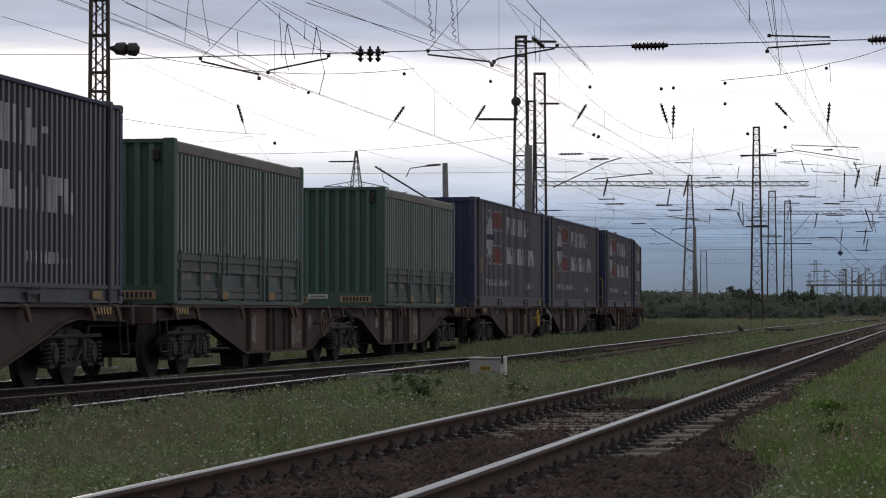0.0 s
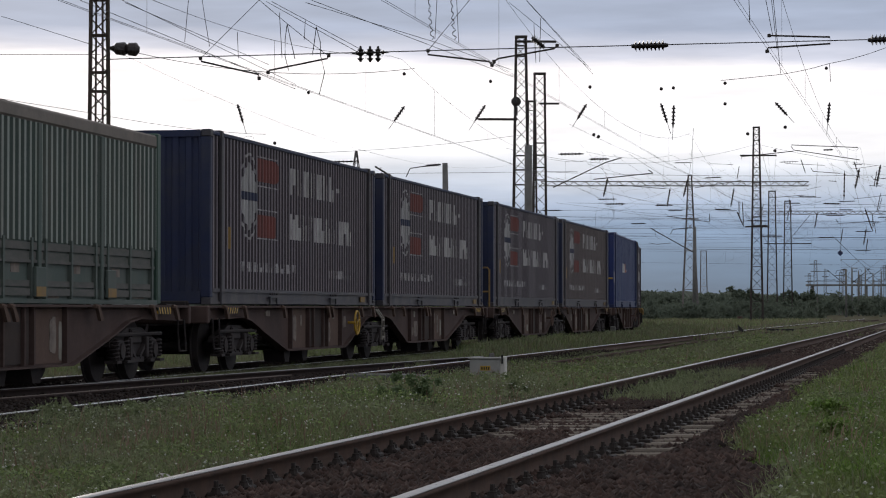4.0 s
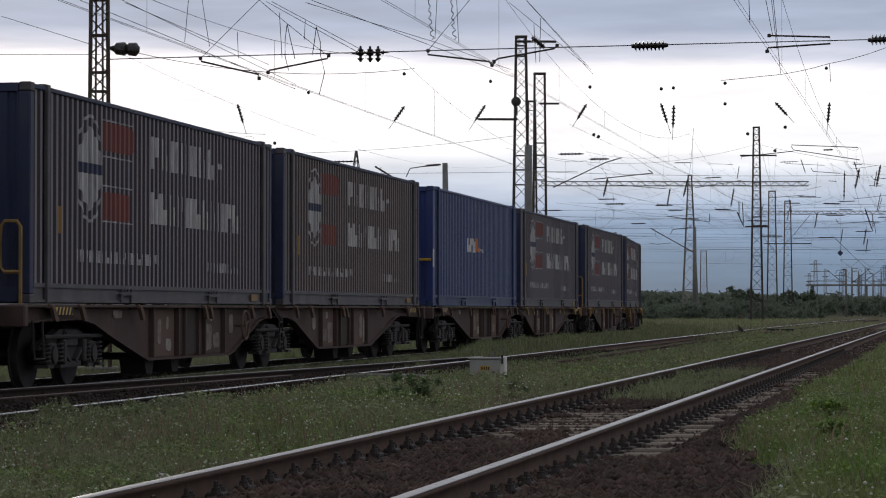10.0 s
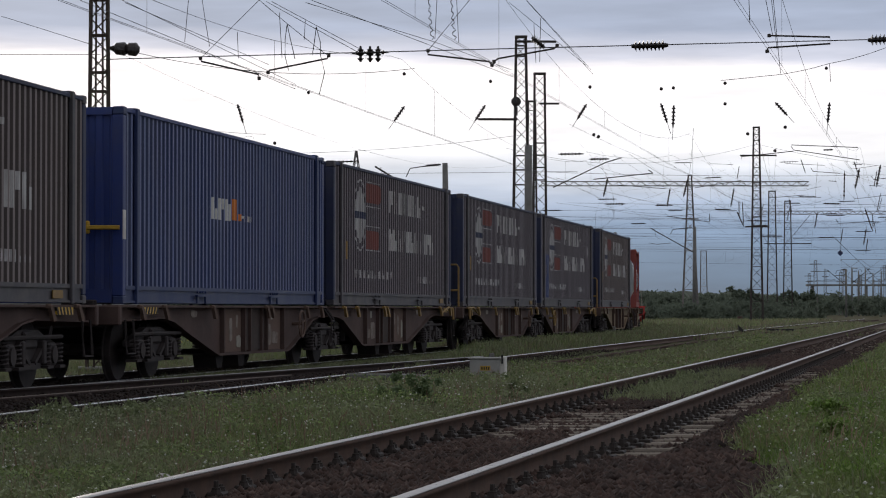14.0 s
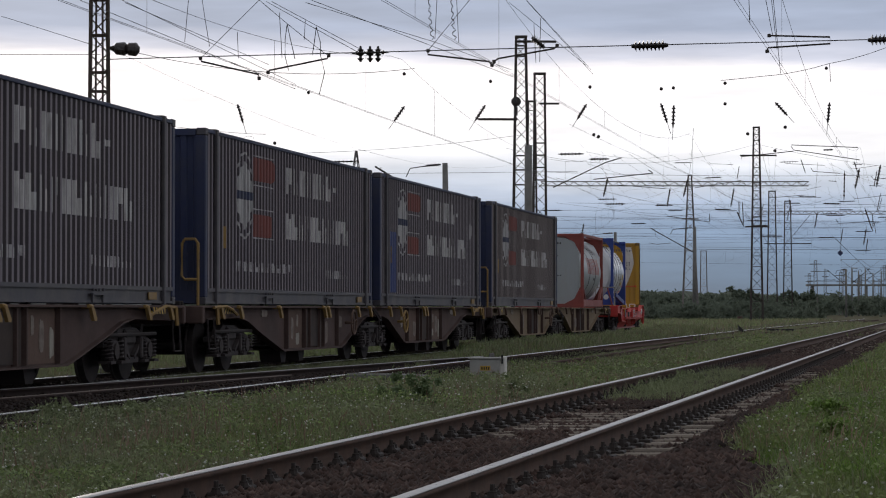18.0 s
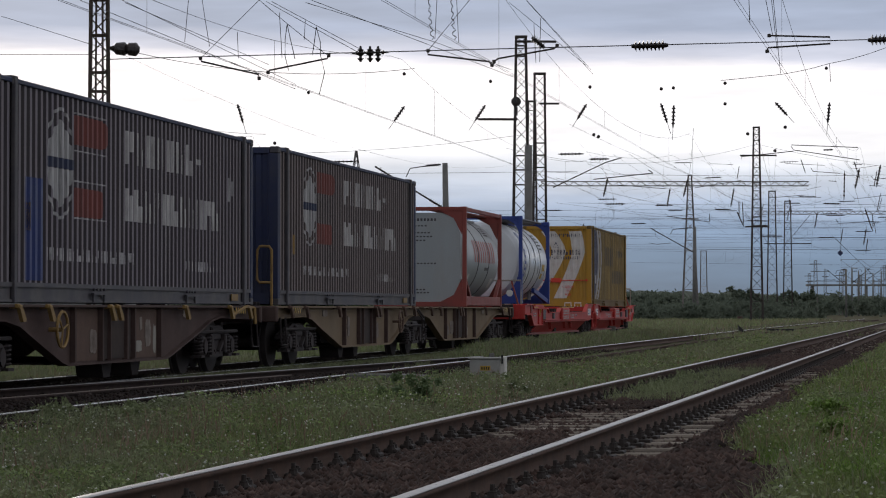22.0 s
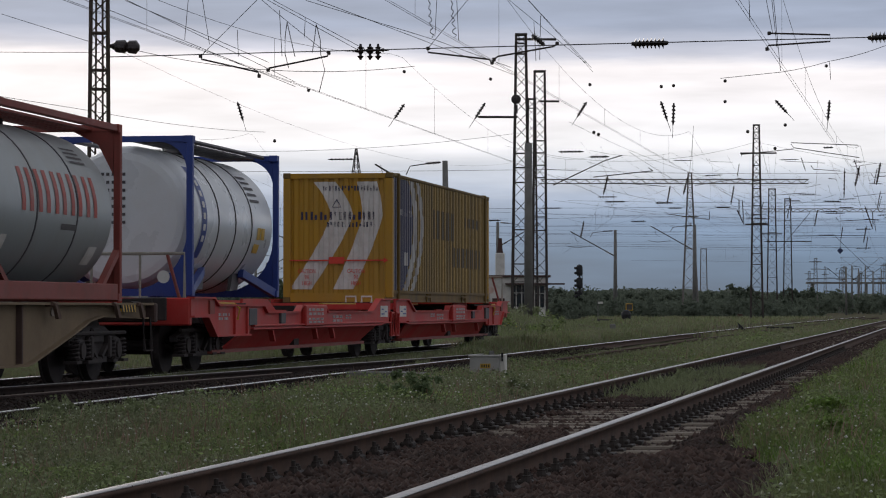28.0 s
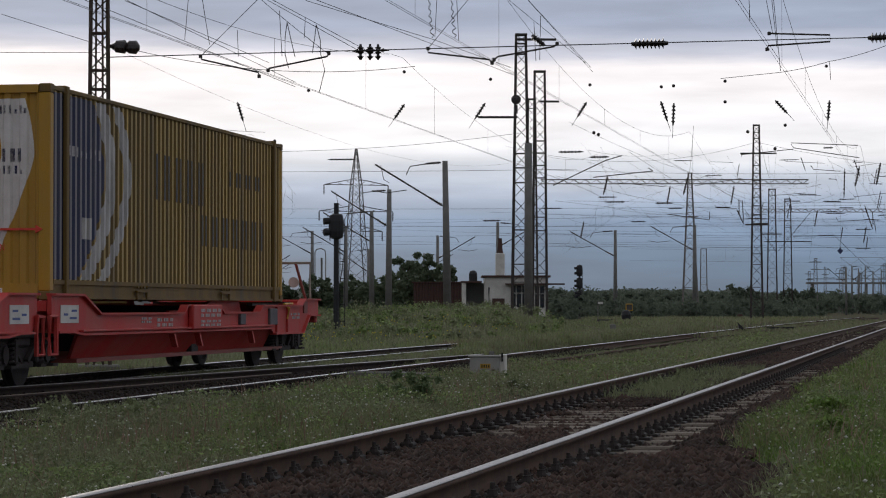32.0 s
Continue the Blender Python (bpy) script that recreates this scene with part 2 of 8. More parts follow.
M_SLEEPER = mat("weathered_timber", (0.20, 0.17, 0.14), 0.9, 0, 0.4, 5, (0.08, 0.06, 0.048), 0.6, 0.4, 60, stretch=(4, 0.4, 4), rand=0.3, spec=0.1)
M_BALLAST = mat("dark_ballast_bed", (0.032, 0.021, 0.017), 0.95, 0, 0.5, 5, (0.06, 0.043, 0.034), 0.5, 0.8, 35, spec=0.05)
M_CONC = mat("weathered_concrete", (0.17, 0.165, 0.155), 0.9, 0, 0.25, 2, (0.10, 0.095, 0.085), 0.5, 0.1)
M_MAST = mat("tarnished_mast_steel", (0.075, 0.072, 0.070), 0.7, 0.3, 0.3, 3, (0.10, 0.07, 0.05), 0.4, 0.05)
M_MASTRUST = mat("rusty_ochre_mast_steel", (0.066, 0.048, 0.036), 0.8, 0.1, 0.35, 2, (0.05, 0.035, 0.028), 0.5, 0.05)
M_MASTDARK = mat("dark_mast_steel", (0.05, 0.042, 0.038), 0.75, 0.2, 0.3, 3, (0.08, 0.05, 0.04), 0.4, 0.05)
M_WIRE = mat("oxidised_copper_wire", (0.05, 0.045, 0.045), 0.7, 0.2, 0.1, 3, None, 0, 0)
M_INS = mat("brown_glazed_porcelain", (0.030, 0.022, 0.020), 0.25, 0, 0.2, 5, None, 0, 0)
M_HUT = mat("stained_white_plaster", (0.60, 0.58, 0.54), 0.9, 0, 0.2, 1.2, (0.34, 0.31, 0.27), 0.5, 0.1)
M_GREYWALL = mat("grey_rendered_wall", (0.25, 0.25, 0.245), 0.9, 0, 0.15, 0.5, (0.19, 0.185, 0.18), 0.5, 0.1)
M_RUST = mat("rust_brown_sheet", (0.075, 0.040, 0.034), 0.85, 0, 0.3, 1.5, (0.04, 0.028, 0.026), 0.5, 0.1)
M_GLASSY = mat("dark_window_glass", (0.02, 0.022, 0.025), 0.12, 0, 0.1, 2, None, 0, 0)
M_SIGNAL = mat("black_signal_paint", (0.014, 0.014, 0.016), 0.6, 0, 0.2, 4, None, 0, 0.02)
M_BOXGREY = mat("grey_painted_cabinet", (0.33, 0.325, 0.31), 0.7, 0, 0.2, 4, (0.2, 0.18, 0.15), 0.5, 0.08)
M_STONE = mat("pale_stone", (0.42, 0.40, 0.37), 0.9, 0, 0.25, 8, None, 0, 0.3)
M_BARK = mat("dark_bark", (0.06, 0.05, 0.042), 0.9, 0, 0.35, 6, None, 0, 0.5)


def leafy(name, c1, c2, rough=0.6, trans=0.25, scale=0.6, c3=None, patch=0.45):
    """Foliage that varies from piece to piece."""
    m = bpy.data.materials.new(name)
    m.use_nodes = True
    nt = m.node_tree
    N, Lk = nt.nodes.new, nt.links.new
    bs = nt.nodes["Principled BSDF"]
    g = N("ShaderNodeNewGeometry")
    tc, n = N("ShaderNodeTexCoord"), N("ShaderNodeTexNoise")
    n.inputs["Scale"].default_value, n.inputs["Detail"].default_value = scale, 4
    Lk(tc.outputs["Object"], n.inputs["Vector"])
    av = N("ShaderNodeMath")
    av.operation = "MULTIPLY_ADD"
    av.inputs[1].default_value = 0.5
    ms = N("ShaderNodeMapRange")
    ms.inputs["From Min"].default_value, ms.inputs["From Max"].default_value = 0.3, 0.7
    ms.inputs["To Max"].default_value = 0.5
    Lk(n.outputs["Fac"], ms.inputs["Value"])
    Lk(g.outputs["Random Per Island"], av.inputs[0])
    Lk(ms.outputs[0], av.inputs[2])
    mx = N("ShaderNodeMix")
    mx.data_type = "RGBA"
    mx.inputs[6].default_value, mx.inputs[7].default_value = (*c1, 1), (*c2, 1)
    Lk(av.outputs[0], mx.inputs[0])
    col = mx.outputs[2]
    if c3:   # patches of another growth, a few metres across
        pn, pr, pm = N("ShaderNodeTexNoise"), N("ShaderNodeMapRange"), N("ShaderNodeMix")
        pn.inputs["Scale"].default_value, pn.inputs["Detail"].default_value = patch, 5
        Lk(tc.outputs["Object"], pn.inputs["Vector"])
        pr.inputs["From Min"].default_value, pr.inputs["From Max"].default_value = 0.44, 0.58
        pr.inputs["To Max"].default_value = 0.75
        Lk(pn.outputs["Fac"], pr.inputs["Value"])
        pm.data_type = "RGBA"
        Lk(pr.outputs[0], pm.inputs[0])
        Lk(col, pm.inputs[6])
        pm.inputs[7].default_value = (*c3, 1)
        col = pm.outputs[2]
    Lk(col, bs.inputs["Base Color"])
    bs.inputs["Roughness"].default_value = rough
    bs.inputs["Specular IOR Level"].default_value = 0.25
    tr, mixs = N("ShaderNodeBsdfTranslucent"), N("ShaderNodeMixShader")
    Lk(col, tr.inputs[0])
    mixs.inputs[0].default_value = trans
    Lk(bs.outputs[0], mixs.inputs[1])
    Lk(tr.outputs[0], mixs.inputs[2])
    Lk(mixs.outputs[0], nt.nodes["Material Output"].inputs[0])
    return m


M_GRASS = leafy("meadow_grass", (0.045, 0.070, 0.022), (0.32, 0.385, 0.150), scale=2.4, c3=(0.25, 0.235, 0.175))
M_GRASSDRY = leafy("rank_grass", (0.13, 0.105, 0.065), (0.33, 0.28, 0.18))
M_GRASSPALE = leafy("grey_green_weeds", (0.12, 0.145, 0.07), (0.275, 0.31, 0.165))
M_WEED = leafy("dark_weed_leaves", (0.075, 0.11, 0.05), (0.17, 0.22, 0.10))
M_LEAF = leafy("tree_leaves", (0.068, 0.092, 0.052), (0.13, 0.16, 0.092))
# Distance haze is put into the leaf colour: paler and flatter.
M_LEAFFAR = leafy("haze_pale_tree_leaves", (0.10, 0.12, 0.092), (0.13, 0.155, 0.115), 0.9, 0.45)
# Far steel is coloured pale to stand in for haze.
M_MASTFAR = mat("haze_pale_mast_steel", (0.17, 0.155, 0.145), 0.75, 0.1, 0.3, 1, (0.11, 0.08, 0.06), 0.4, 0.02)
# A weaker haze painted into the mid-distance leaves.
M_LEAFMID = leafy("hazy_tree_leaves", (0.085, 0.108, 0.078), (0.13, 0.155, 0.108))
M_PETAL = leafy("white_flower_heads", (0.5, 0.5, 0.45), (0.7, 0.7, 0.62))
M_PETALY = leafy("yellow_flower_heads", (0.45, 0.38, 0.03), (0.6, 0.5, 0.06))
M_PEBBLE = leafy("ballast_stones", (0.007, 0.005, 0.0045), (0.078, 0.046, 0.036), 0.9, 0.0)
M_OILBED = mat("oily_black_ballast_bed", (0.018, 0.013, 0.012), 0.95, 0, 0.5, 5, (0.036, 0.026, 0.022), 0.5, 0.8, 35, spec=0.05)
M_PEBBLEOIL = leafy("oily_stones", (0.008, 0.006, 0.0055), (0.050, 0.034, 0.028), 0.9, 0.0)
M_PEBBLEPALE = leafy("pale_stones", (0.085, 0.065, 0.055), (0.20, 0.165, 0.145), 0.9, 0.0)
M_CHAIR = mat("oily_black_iron", (0.024, 0.017, 0.014), 0.75, 0.0, 0.3, 8, (0.03, 0.024, 0.02), 0.4, 0.1)
M_HERB = leafy("low_herb_leaves", (0.030, 0.055, 0.016), (0.33, 0.42, 0.15), scale=2.8, c3=(0.20, 0.205, 0.135), patch=0.5)
M_FRESH = leafy("fresh_green_grass", (0.040, 0.072, 0.017), (0.235, 0.37, 0.070), scale=2.2, c3=(0.18, 0.19, 0.085), patch=0.4)
M_STALK = leafy("reddish_stalks", (0.16, 0.085, 0.06), (0.34, 0.25, 0.19))
M_SOIL = mat("grassy_soil", (0.075, 0.072, 0.040), 0.95, 0, 0.5, 1.2, (0.10, 0.08, 0.055), 0.6, 0.6, 18, spec=0.03)


# ---- mesh helpers ----
def box(bm, x0, x1, y0, y1, z0, z1, bevel=0.0):
    vs = [bm.verts.new((x, y, z)) for x in (x0, x1) for y in (y0, y1) for z in (z0, z1)]
    fs = [bm.faces.new([vs[i] for i in f]) for f in ((0, 1, 3, 2), (4, 6, 7, 5), (0, 4, 5, 1), (2, 3, 7, 6), (0, 2, 6, 4), (1, 5, 7, 3))]
    if bevel:
        es = list({e for f in fs for e in f.edges})
        bmesh.ops.bevel(bm, geom=es, offset=bevel, segments=1, affect="EDGES")
    return bm


def rod(bm, p, q, r, seg=8, r2=None):
    """A round bar from p to q."""
    p, q = Vector(p), Vector(q)
    d = (q - p).normalized()
    a = d.orthogonal().normalized()
    b = d.cross(a)
    r2 = r if r2 is None else r2
    rings = []
    for c, rr in ((p, r), (q, r2)):
        rings.append([bm.verts.new(c + (a * math.cos(2 * math.pi * i / seg) + b * math.sin(2 * math.pi * i / seg)) * rr) for i in range(seg)])
    for i in range(seg):
        j = (i + 1) % seg
        bm.faces.new((rings[0][i], rings[0][j], rings[1][j], rings[1][i]))
    bm.faces.new(rings[0][::-1])
    bm.faces.new(rings[1])
    return bm


def beam(bm, p, q, w, h=None):
    """A square bar from p to q."""
    p, q = Vector(p), Vector(q)
    h = w if h is None else h
    d = (q - p).normalized()
    a = d.cross(Vector((0, 0, 1)))
    a = Vector((1, 0, 0)) if a.length < 1e-3 else a.normalized()
    b = a.cross(d)
    vs = []
    for c in (p, q):
        for u, v in ((-1, -1), (1, -1), (1, 1), (-1, 1)):
            vs.append(bm.verts.new(c + a * u * w / 2 + b * v * h / 2))
    for f in ((3, 2, 1, 0), (4, 5, 6, 7), (0, 1, 5, 4), (1, 2, 6, 5), (2, 3, 7, 6), (3, 0, 4, 7)):
        bm.faces.new([vs[i] for i in f])
    return bm


def tube(bm, pts, r, seg=5):
    """A bent round bar through the points."""
    pts = [Vector(p) for p in pts]
    rings = []
    for i, p in enumerate(pts):
        d = (pts[min(i + 1, len(pts) - 1)] - pts[max(i - 1, 0)]).normalized()
        a = d.cross(Vector((0, 0, 1)))
        a = Vector((1, 0, 0)) if a.length < 1e-3 else a.normalized()
        b = a.cross(d)
        rings.append([bm.verts.new(p + (a * math.cos(2 * math.pi * k / seg) + b * math.sin(2 * math.pi * k / seg)) * r) for k in range(seg)])
    for r0, r1 in zip(rings, rings[1:]):
        for k in range(seg):
            j = (k + 1) % seg
            bm.faces.new((r0[k], r0[j], r1[j], r1[k]))
    bm.faces.new(rings[0][::-1])
    bm.faces.new(rings[-1])
    return bm


def lathe(bm, axis_p, axis_d, prof, seg=16):
    """Turn a profile of (along, radius) about an axis."""
    p, d = Vector(axis_p), Vector(axis_d).normalized()
    a = d.orthogonal().normalized()
    b = d.cross(a)
    rings = [[bm.verts.new(p + d * t + (a * math.cos(2 * math.pi * k / seg) + b * math.sin(2 * math.pi * k / seg)) * r) for k in range(seg)] for t, r in prof]
    for r0, r1 in zip(rings, rings[1:]):
        for k in range(seg):
            j = (k + 1) % seg
            bm.faces.new((r0[k], r0[j], r1[j], r1[k]))
    bm.faces.new(rings[0][::-1])
    bm.faces.new(rings[-1])
    return bm


def plate(bm, pts, axis, t0, t1):
    """A flat outline, given as (u, v) in the plane across the axis, made t0..t1 thick."""
    def put(u, v, t):
        return {"x": (t, u, v), "y": (u, t, v), "z": (u, v, t)}[axis]
    A = [bm.verts.new(put(u, v, t0)) for u, v in pts]
    B = [bm.verts.new(put(u, v, t1)) for u, v in pts]
    n = len(pts)
    bm.faces.new(A[::-1])
    bm.faces.new(B)
    for i in range(n):
        j = (i + 1) % n
        bm.faces.new((A[i], A[j], B[j], B[i]))
    return bm


def mesh_of(name, bm, material, smooth=False):
    bmesh.ops.recalc_face_normals(bm, faces=bm.faces)
    me = bpy.data.meshes.new(name)
    bm.to_mesh(me)
    bm.free()
    me.materials.append(material)
    if smooth:
        for p in me.polygons:
            p.use_smooth = True
    return me


def part(name, bm, material, parent, label="", smooth=False, at=None):
    ob = new(name, mesh_of(name, bm, material, smooth))
    ob.parent = parent
    if at is not None:
        ob.matrix_basis = at
    return tagged(ob, label) if label else ob


def again(name, me, parent, at):
    """One more piece on a shared mesh."""
    ob = new(name, me)
    ob.parent = parent
    ob.matrix_basis = at
    return ob


def thing(name, label, category, at=None, group="", kind=""):
    e = new(name)
    e.empty_display_size = 0.3
    if at is not None:
        e.matrix_basis = at
    return tagged(e, label, category, group, kind)


def B():
    return bmesh.new()


def cloud(name, verts, faces, material, parent=None, smooth=False):
    """A mesh from arrays of corners and of triangles or quads."""
    me = bpy.data.meshes.new(name)
    verts, faces = np.asarray(verts, np.float32), np.asarray(faces, np.int32)
    k = faces.shape[1]
    me.vertices.add(len(verts))
    me.vertices.foreach_set("co", verts.ravel())
    me.loops.add(faces.size)
    me.loops.foreach_set("vertex_index", faces.ravel())
    me.polygons.add(len(faces))
    me.polygons.foreach_set("loop_start", np.arange(0, faces.size, k, dtype=np.int32))
    me.polygons.foreach_set("loop_total", np.full(len(faces), k, np.int32))
    me.update()
    me.validate()
    me.materials.append(material)
    ob = new(name, me)
    if parent:
        ob.parent = parent
    return ob


# ---- the lines of the tracks ----
STEP = 0.25
ARC = np.arange(-60, 260, STEP)
CURVE = np.clip((ARC - 60.6) / 12, 0, 1) * 0.00346 * (ARC < 112) - 0.001024 * (ARC < 15) * (ARC > -40)
HEAD = np.cumsum(CURVE) * STEP
HEAD = HEAD - np.interp(0, ARC, HEAD) + radians(80.89)
LINE_X = np.cumsum(np.cos(HEAD)) * STEP
LINE_Y = np.cumsum(np.sin(HEAD)) * STEP
LINE_X = LINE_X - np.interp(0, ARC, LINE_X) - 6.80
LINE_Y = LINE_Y - np.interp(0, ARC, LINE_Y) + 34.0


def on_line(s, off=0.0):
    """Place and heading on the train's track at s metres along it; off metres to the right."""
    h = float(np.interp(s, ARC, HEAD))
    return float(np.interp(s, ARC, LINE_X)) + math.sin(h) * off, float(np.interp(s, ARC, LINE_Y)) - math.cos(h) * off, h


def gone(t):
    """How far the train has rolled at t seconds."""
    return ((6.8458e-05 * t - 1.54239e-02) * t + 6.794716) * t - 37.5615


def ride(u, t, half=4.9):
    """The pose on the track of a vehicle whose middle lies u metres down the train."""
    s = u - gone(t)
    xa, ya, _ = on_line(s - half)
    xb, yb, _ = on_line(s + half)
    return Matrix.Translation(((xa + xb) / 2, (ya + yb) / 2, 0)) @ Matrix.Rotation(math.atan2(yb - ya, xb - xa), 4, "Z")


MOVING = []   # (thing, metres down the train, height)
WHEELS = []


# ---- containers ----
PITCH = 0.228
DEEP = 0.034
FOLDS = (0.0, 0.088, 0.118, 0.198)   # crest, slope, valley, slope


def wave(a):
    """Depth of the corrugation at a metres along a panel: crest 0, valley DEEP."""
    p = a % PITCH
    if p < FOLDS[1]:
        return 0.0
    if p < FOLDS[2]:
        return DEEP * (p - FOLDS[1]) / (FOLDS[2] - FOLDS[1])
    if p < FOLDS[3]:
        return DEEP
    return DEEP * (PITCH - p) / (PITCH - FOLDS[3])


def wave_marks(a0, a1):
    out = [a0]
    k = math.floor(a0 / PITCH) - 1
    while k * PITCH < a1:
        for d in FOLDS:
            v = k * PITCH + d
            if a0 + 1e-4 < v < a1 - 1e-4:
                out.append(v)
        k += 1
    return out + [a1]


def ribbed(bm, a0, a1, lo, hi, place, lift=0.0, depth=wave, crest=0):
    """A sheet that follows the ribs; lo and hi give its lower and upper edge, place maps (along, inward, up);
    crest: the material slot of the raised strips, painted paler for dust and for the light they catch."""
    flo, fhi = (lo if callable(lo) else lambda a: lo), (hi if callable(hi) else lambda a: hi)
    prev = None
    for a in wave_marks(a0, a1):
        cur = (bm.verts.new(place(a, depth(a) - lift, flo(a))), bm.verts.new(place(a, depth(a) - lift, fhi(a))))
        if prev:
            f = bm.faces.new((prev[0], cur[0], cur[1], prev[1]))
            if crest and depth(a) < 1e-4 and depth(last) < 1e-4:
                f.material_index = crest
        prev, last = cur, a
    return bm


def strokes(a0, a1, z0, z1, n, seed, thick=0.24):
    """Plain upright bars in a row, two for each of n places, the second one cut short: (from, to, low, high)."""
    rnd = random.Random(seed)
    w = (a1 - a0) / n
    out = []
    for i in range(n):
        x = a0 + i * w
        t = w * thick * rnd.uniform(0.85, 1.15)
        f = rnd.choice((0.5, 0.62, 0.8, 1.0))
        up = rnd.random() < 0.5
        h = z1 - z0
        out += [(x, x + t, z0, z1), (x + w * 0.70 - t, x + w * 0.70, z1 - f * h if up else z0, z1 if up else z0 + f * h)]
    return out


def rib_bars(a0, a1, z0, z1, seed, L, skip=3):
    """Plain upright bars on the raised ribs of a long side, all but every skip-th."""
    rnd = random.Random(seed)
    out = []
    k = math.ceil((a0 - L / 2) / PITCH)
    while k * PITCH + L / 2 < a1:
        a = k * PITCH + L / 2
        if k % skip != seed % skip:
            out.append((a - 0.004, a + rnd.uniform(0.086, 0.094), z0, z1))
        k += 1
    return out


def container_shell(c, L, W, H, side_m, end_m, rail_m, rib_m, inset=0.0, end_label="", base_h=0.27, top_m=None):
    """Panels, rails, posts and castings of a steel box, from its base up."""
    hx, hy = L / 2, W / 2
    for sg in (-1, 1):
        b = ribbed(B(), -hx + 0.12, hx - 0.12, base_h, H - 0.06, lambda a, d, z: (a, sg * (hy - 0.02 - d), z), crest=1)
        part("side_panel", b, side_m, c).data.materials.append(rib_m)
        b = box(B(), -hx + 0.16, hx - 0.16, min(sg * hy, sg * (hy - 0.10)), max(sg * hy, sg * (hy - 0.10)), H - 0.075, H - 0.012, 0.01)
        part("top_rail", b, top_m or end_m, c)
        b = plate(B(), [(sg * y, z) for y, z in ((hy, base_h), (hy, base_h - 0.06), (hy - 0.03, base_h - 0.06), (hy - 0.03, 0.05), (hy, 0.05), (hy, 0.015), (hy - 0.08, 0.015), (hy - 0.08, base_h))], "x", -hx + 0.16, hx - 0.16)
        part("bottom_rail", b, rail_m, c)
    for sg in (-1, 1):
        b = ribbed(B(), -hy + 0.16, hy - 0.16, 0.22, H - 0.12, lambda a, d, z: (sg * (hx - 0.03 - d), a, z))
        part("end_panel", b, end_m, c, end_label)
        part("end_rail", box(B(), *sorted((sg * hx, sg * (hx - 0.1))), -hy + 0.17, hy - 0.17, 0.02, 0.22), end_m, c)
        part("end_rail", box(B(), *sorted((sg * hx, sg * (hx - 0.1))), -hy + 0.17, hy - 0.17, H - 0.12, H - 0.01), end_m, c)
    post = mesh_of("corner_post", box(B(), -0.08, 0.08, -0.085, 0.085, 0.118, H - 0.118, 0.015), end_m)
    cast = mesh_of("corner_casting", box(B(), -0.089, 0.089, -0.081, 0.081, 0, 0.118, 0.012), rail_m)
    for sx in (-1, 1):
        for sy in (-1, 1):
            again("corner_post", post, c, pose(sx * (hx - 0.082), sy * (hy - 0.087), 0))
            again("corner_casting", cast, c, pose(sx * (hx - 0.089), sy * (hy - 0.078), 0))
            again("corner_casting", cast, c, pose(sx * (hx - 0.089), sy * (hy - 0.078), H - 0.115))
            if inset:
                ip = B()
                box(ip, -0.06, 0.06, -0.03, 0.03, 0.0, H + 0.012, 0.01)
                part("inner_post", ip, rail_m, c, at=pose(sx * (hx - inset), sy * (hy + 0.002), 0))
                again("corner_casting", cast, c, pose(sx * (hx - inset), sy * (hy - 0.074), H - 0.10))
    roof = ribbed(B(), -hx + 0.1, hx - 0.1, -hy + 0.05, hy - 0.05, lambda a, d, z: (a, z, H - 0.02 - d))
    part("roof_panel", roof, side_m, c)
    part("floor_frame", box(B(), -hx + 0.1, hx - 0.1, -hy + 0.1, hy - 0.1, 0.06, 0.2), M_BOGIE, c)
    if inset:
        bb = box(B(), -0.34, 0.34, -0.035, 0.012, 0.125, 0.15)
        for q in (-0.30, 0.22):
            plate(bb, [(q, 0.02), (q + 0.05, 0.02), (q + 0.08, 0.125), (q, 0.125)], "y", -0.02, 0.012)
        for q in (-0.25, -0.08, 0.08, 0.25):
            rod(bb, (q, -0.02, 0.20), (q, 0.01, 0.20), 0.022, 6)
        br = mesh_of("fork_bracket", bb, rail_m)
        for fx in (-2.45, 2.6):
            for sy in (-1, 1):
                again("fork_bracket", br, c, pose(fx, sy * (hy + 0.005), 0))


def marks(c, name, rects, W, L, material, label="", side=True, seed=None):
    """Painted bars on the camera-side wall (or the near end), following its ribs."""
    b = B()
    for a0, a1, z0, z1 in rects:
        if side:
            ribbed(b, a0 - L / 2, a1 - L / 2, z0, z1, lambda a, d, z: (a, -(W / 2 - 0.02 - d), z), 0.004)
        else:
            ribbed(b, a0, a1, z0, z1, lambda a, d, z: (-(L / 2 - 0.03 - d), a, z), 0.004)
    ob = part(name, b, material, c, label)
    return tagged(ob, label, kind="stuff") if name == "small_lettering" else ob


def bars(c, rects, W, L, material, side=True):
    """Large painted bars, each a part of its own."""
    for r in rects:
        marks(c, "lettering_bar", [r], W, L, material, side=side)


L45, W45, H45 = 13.716, 2.50, 2.896


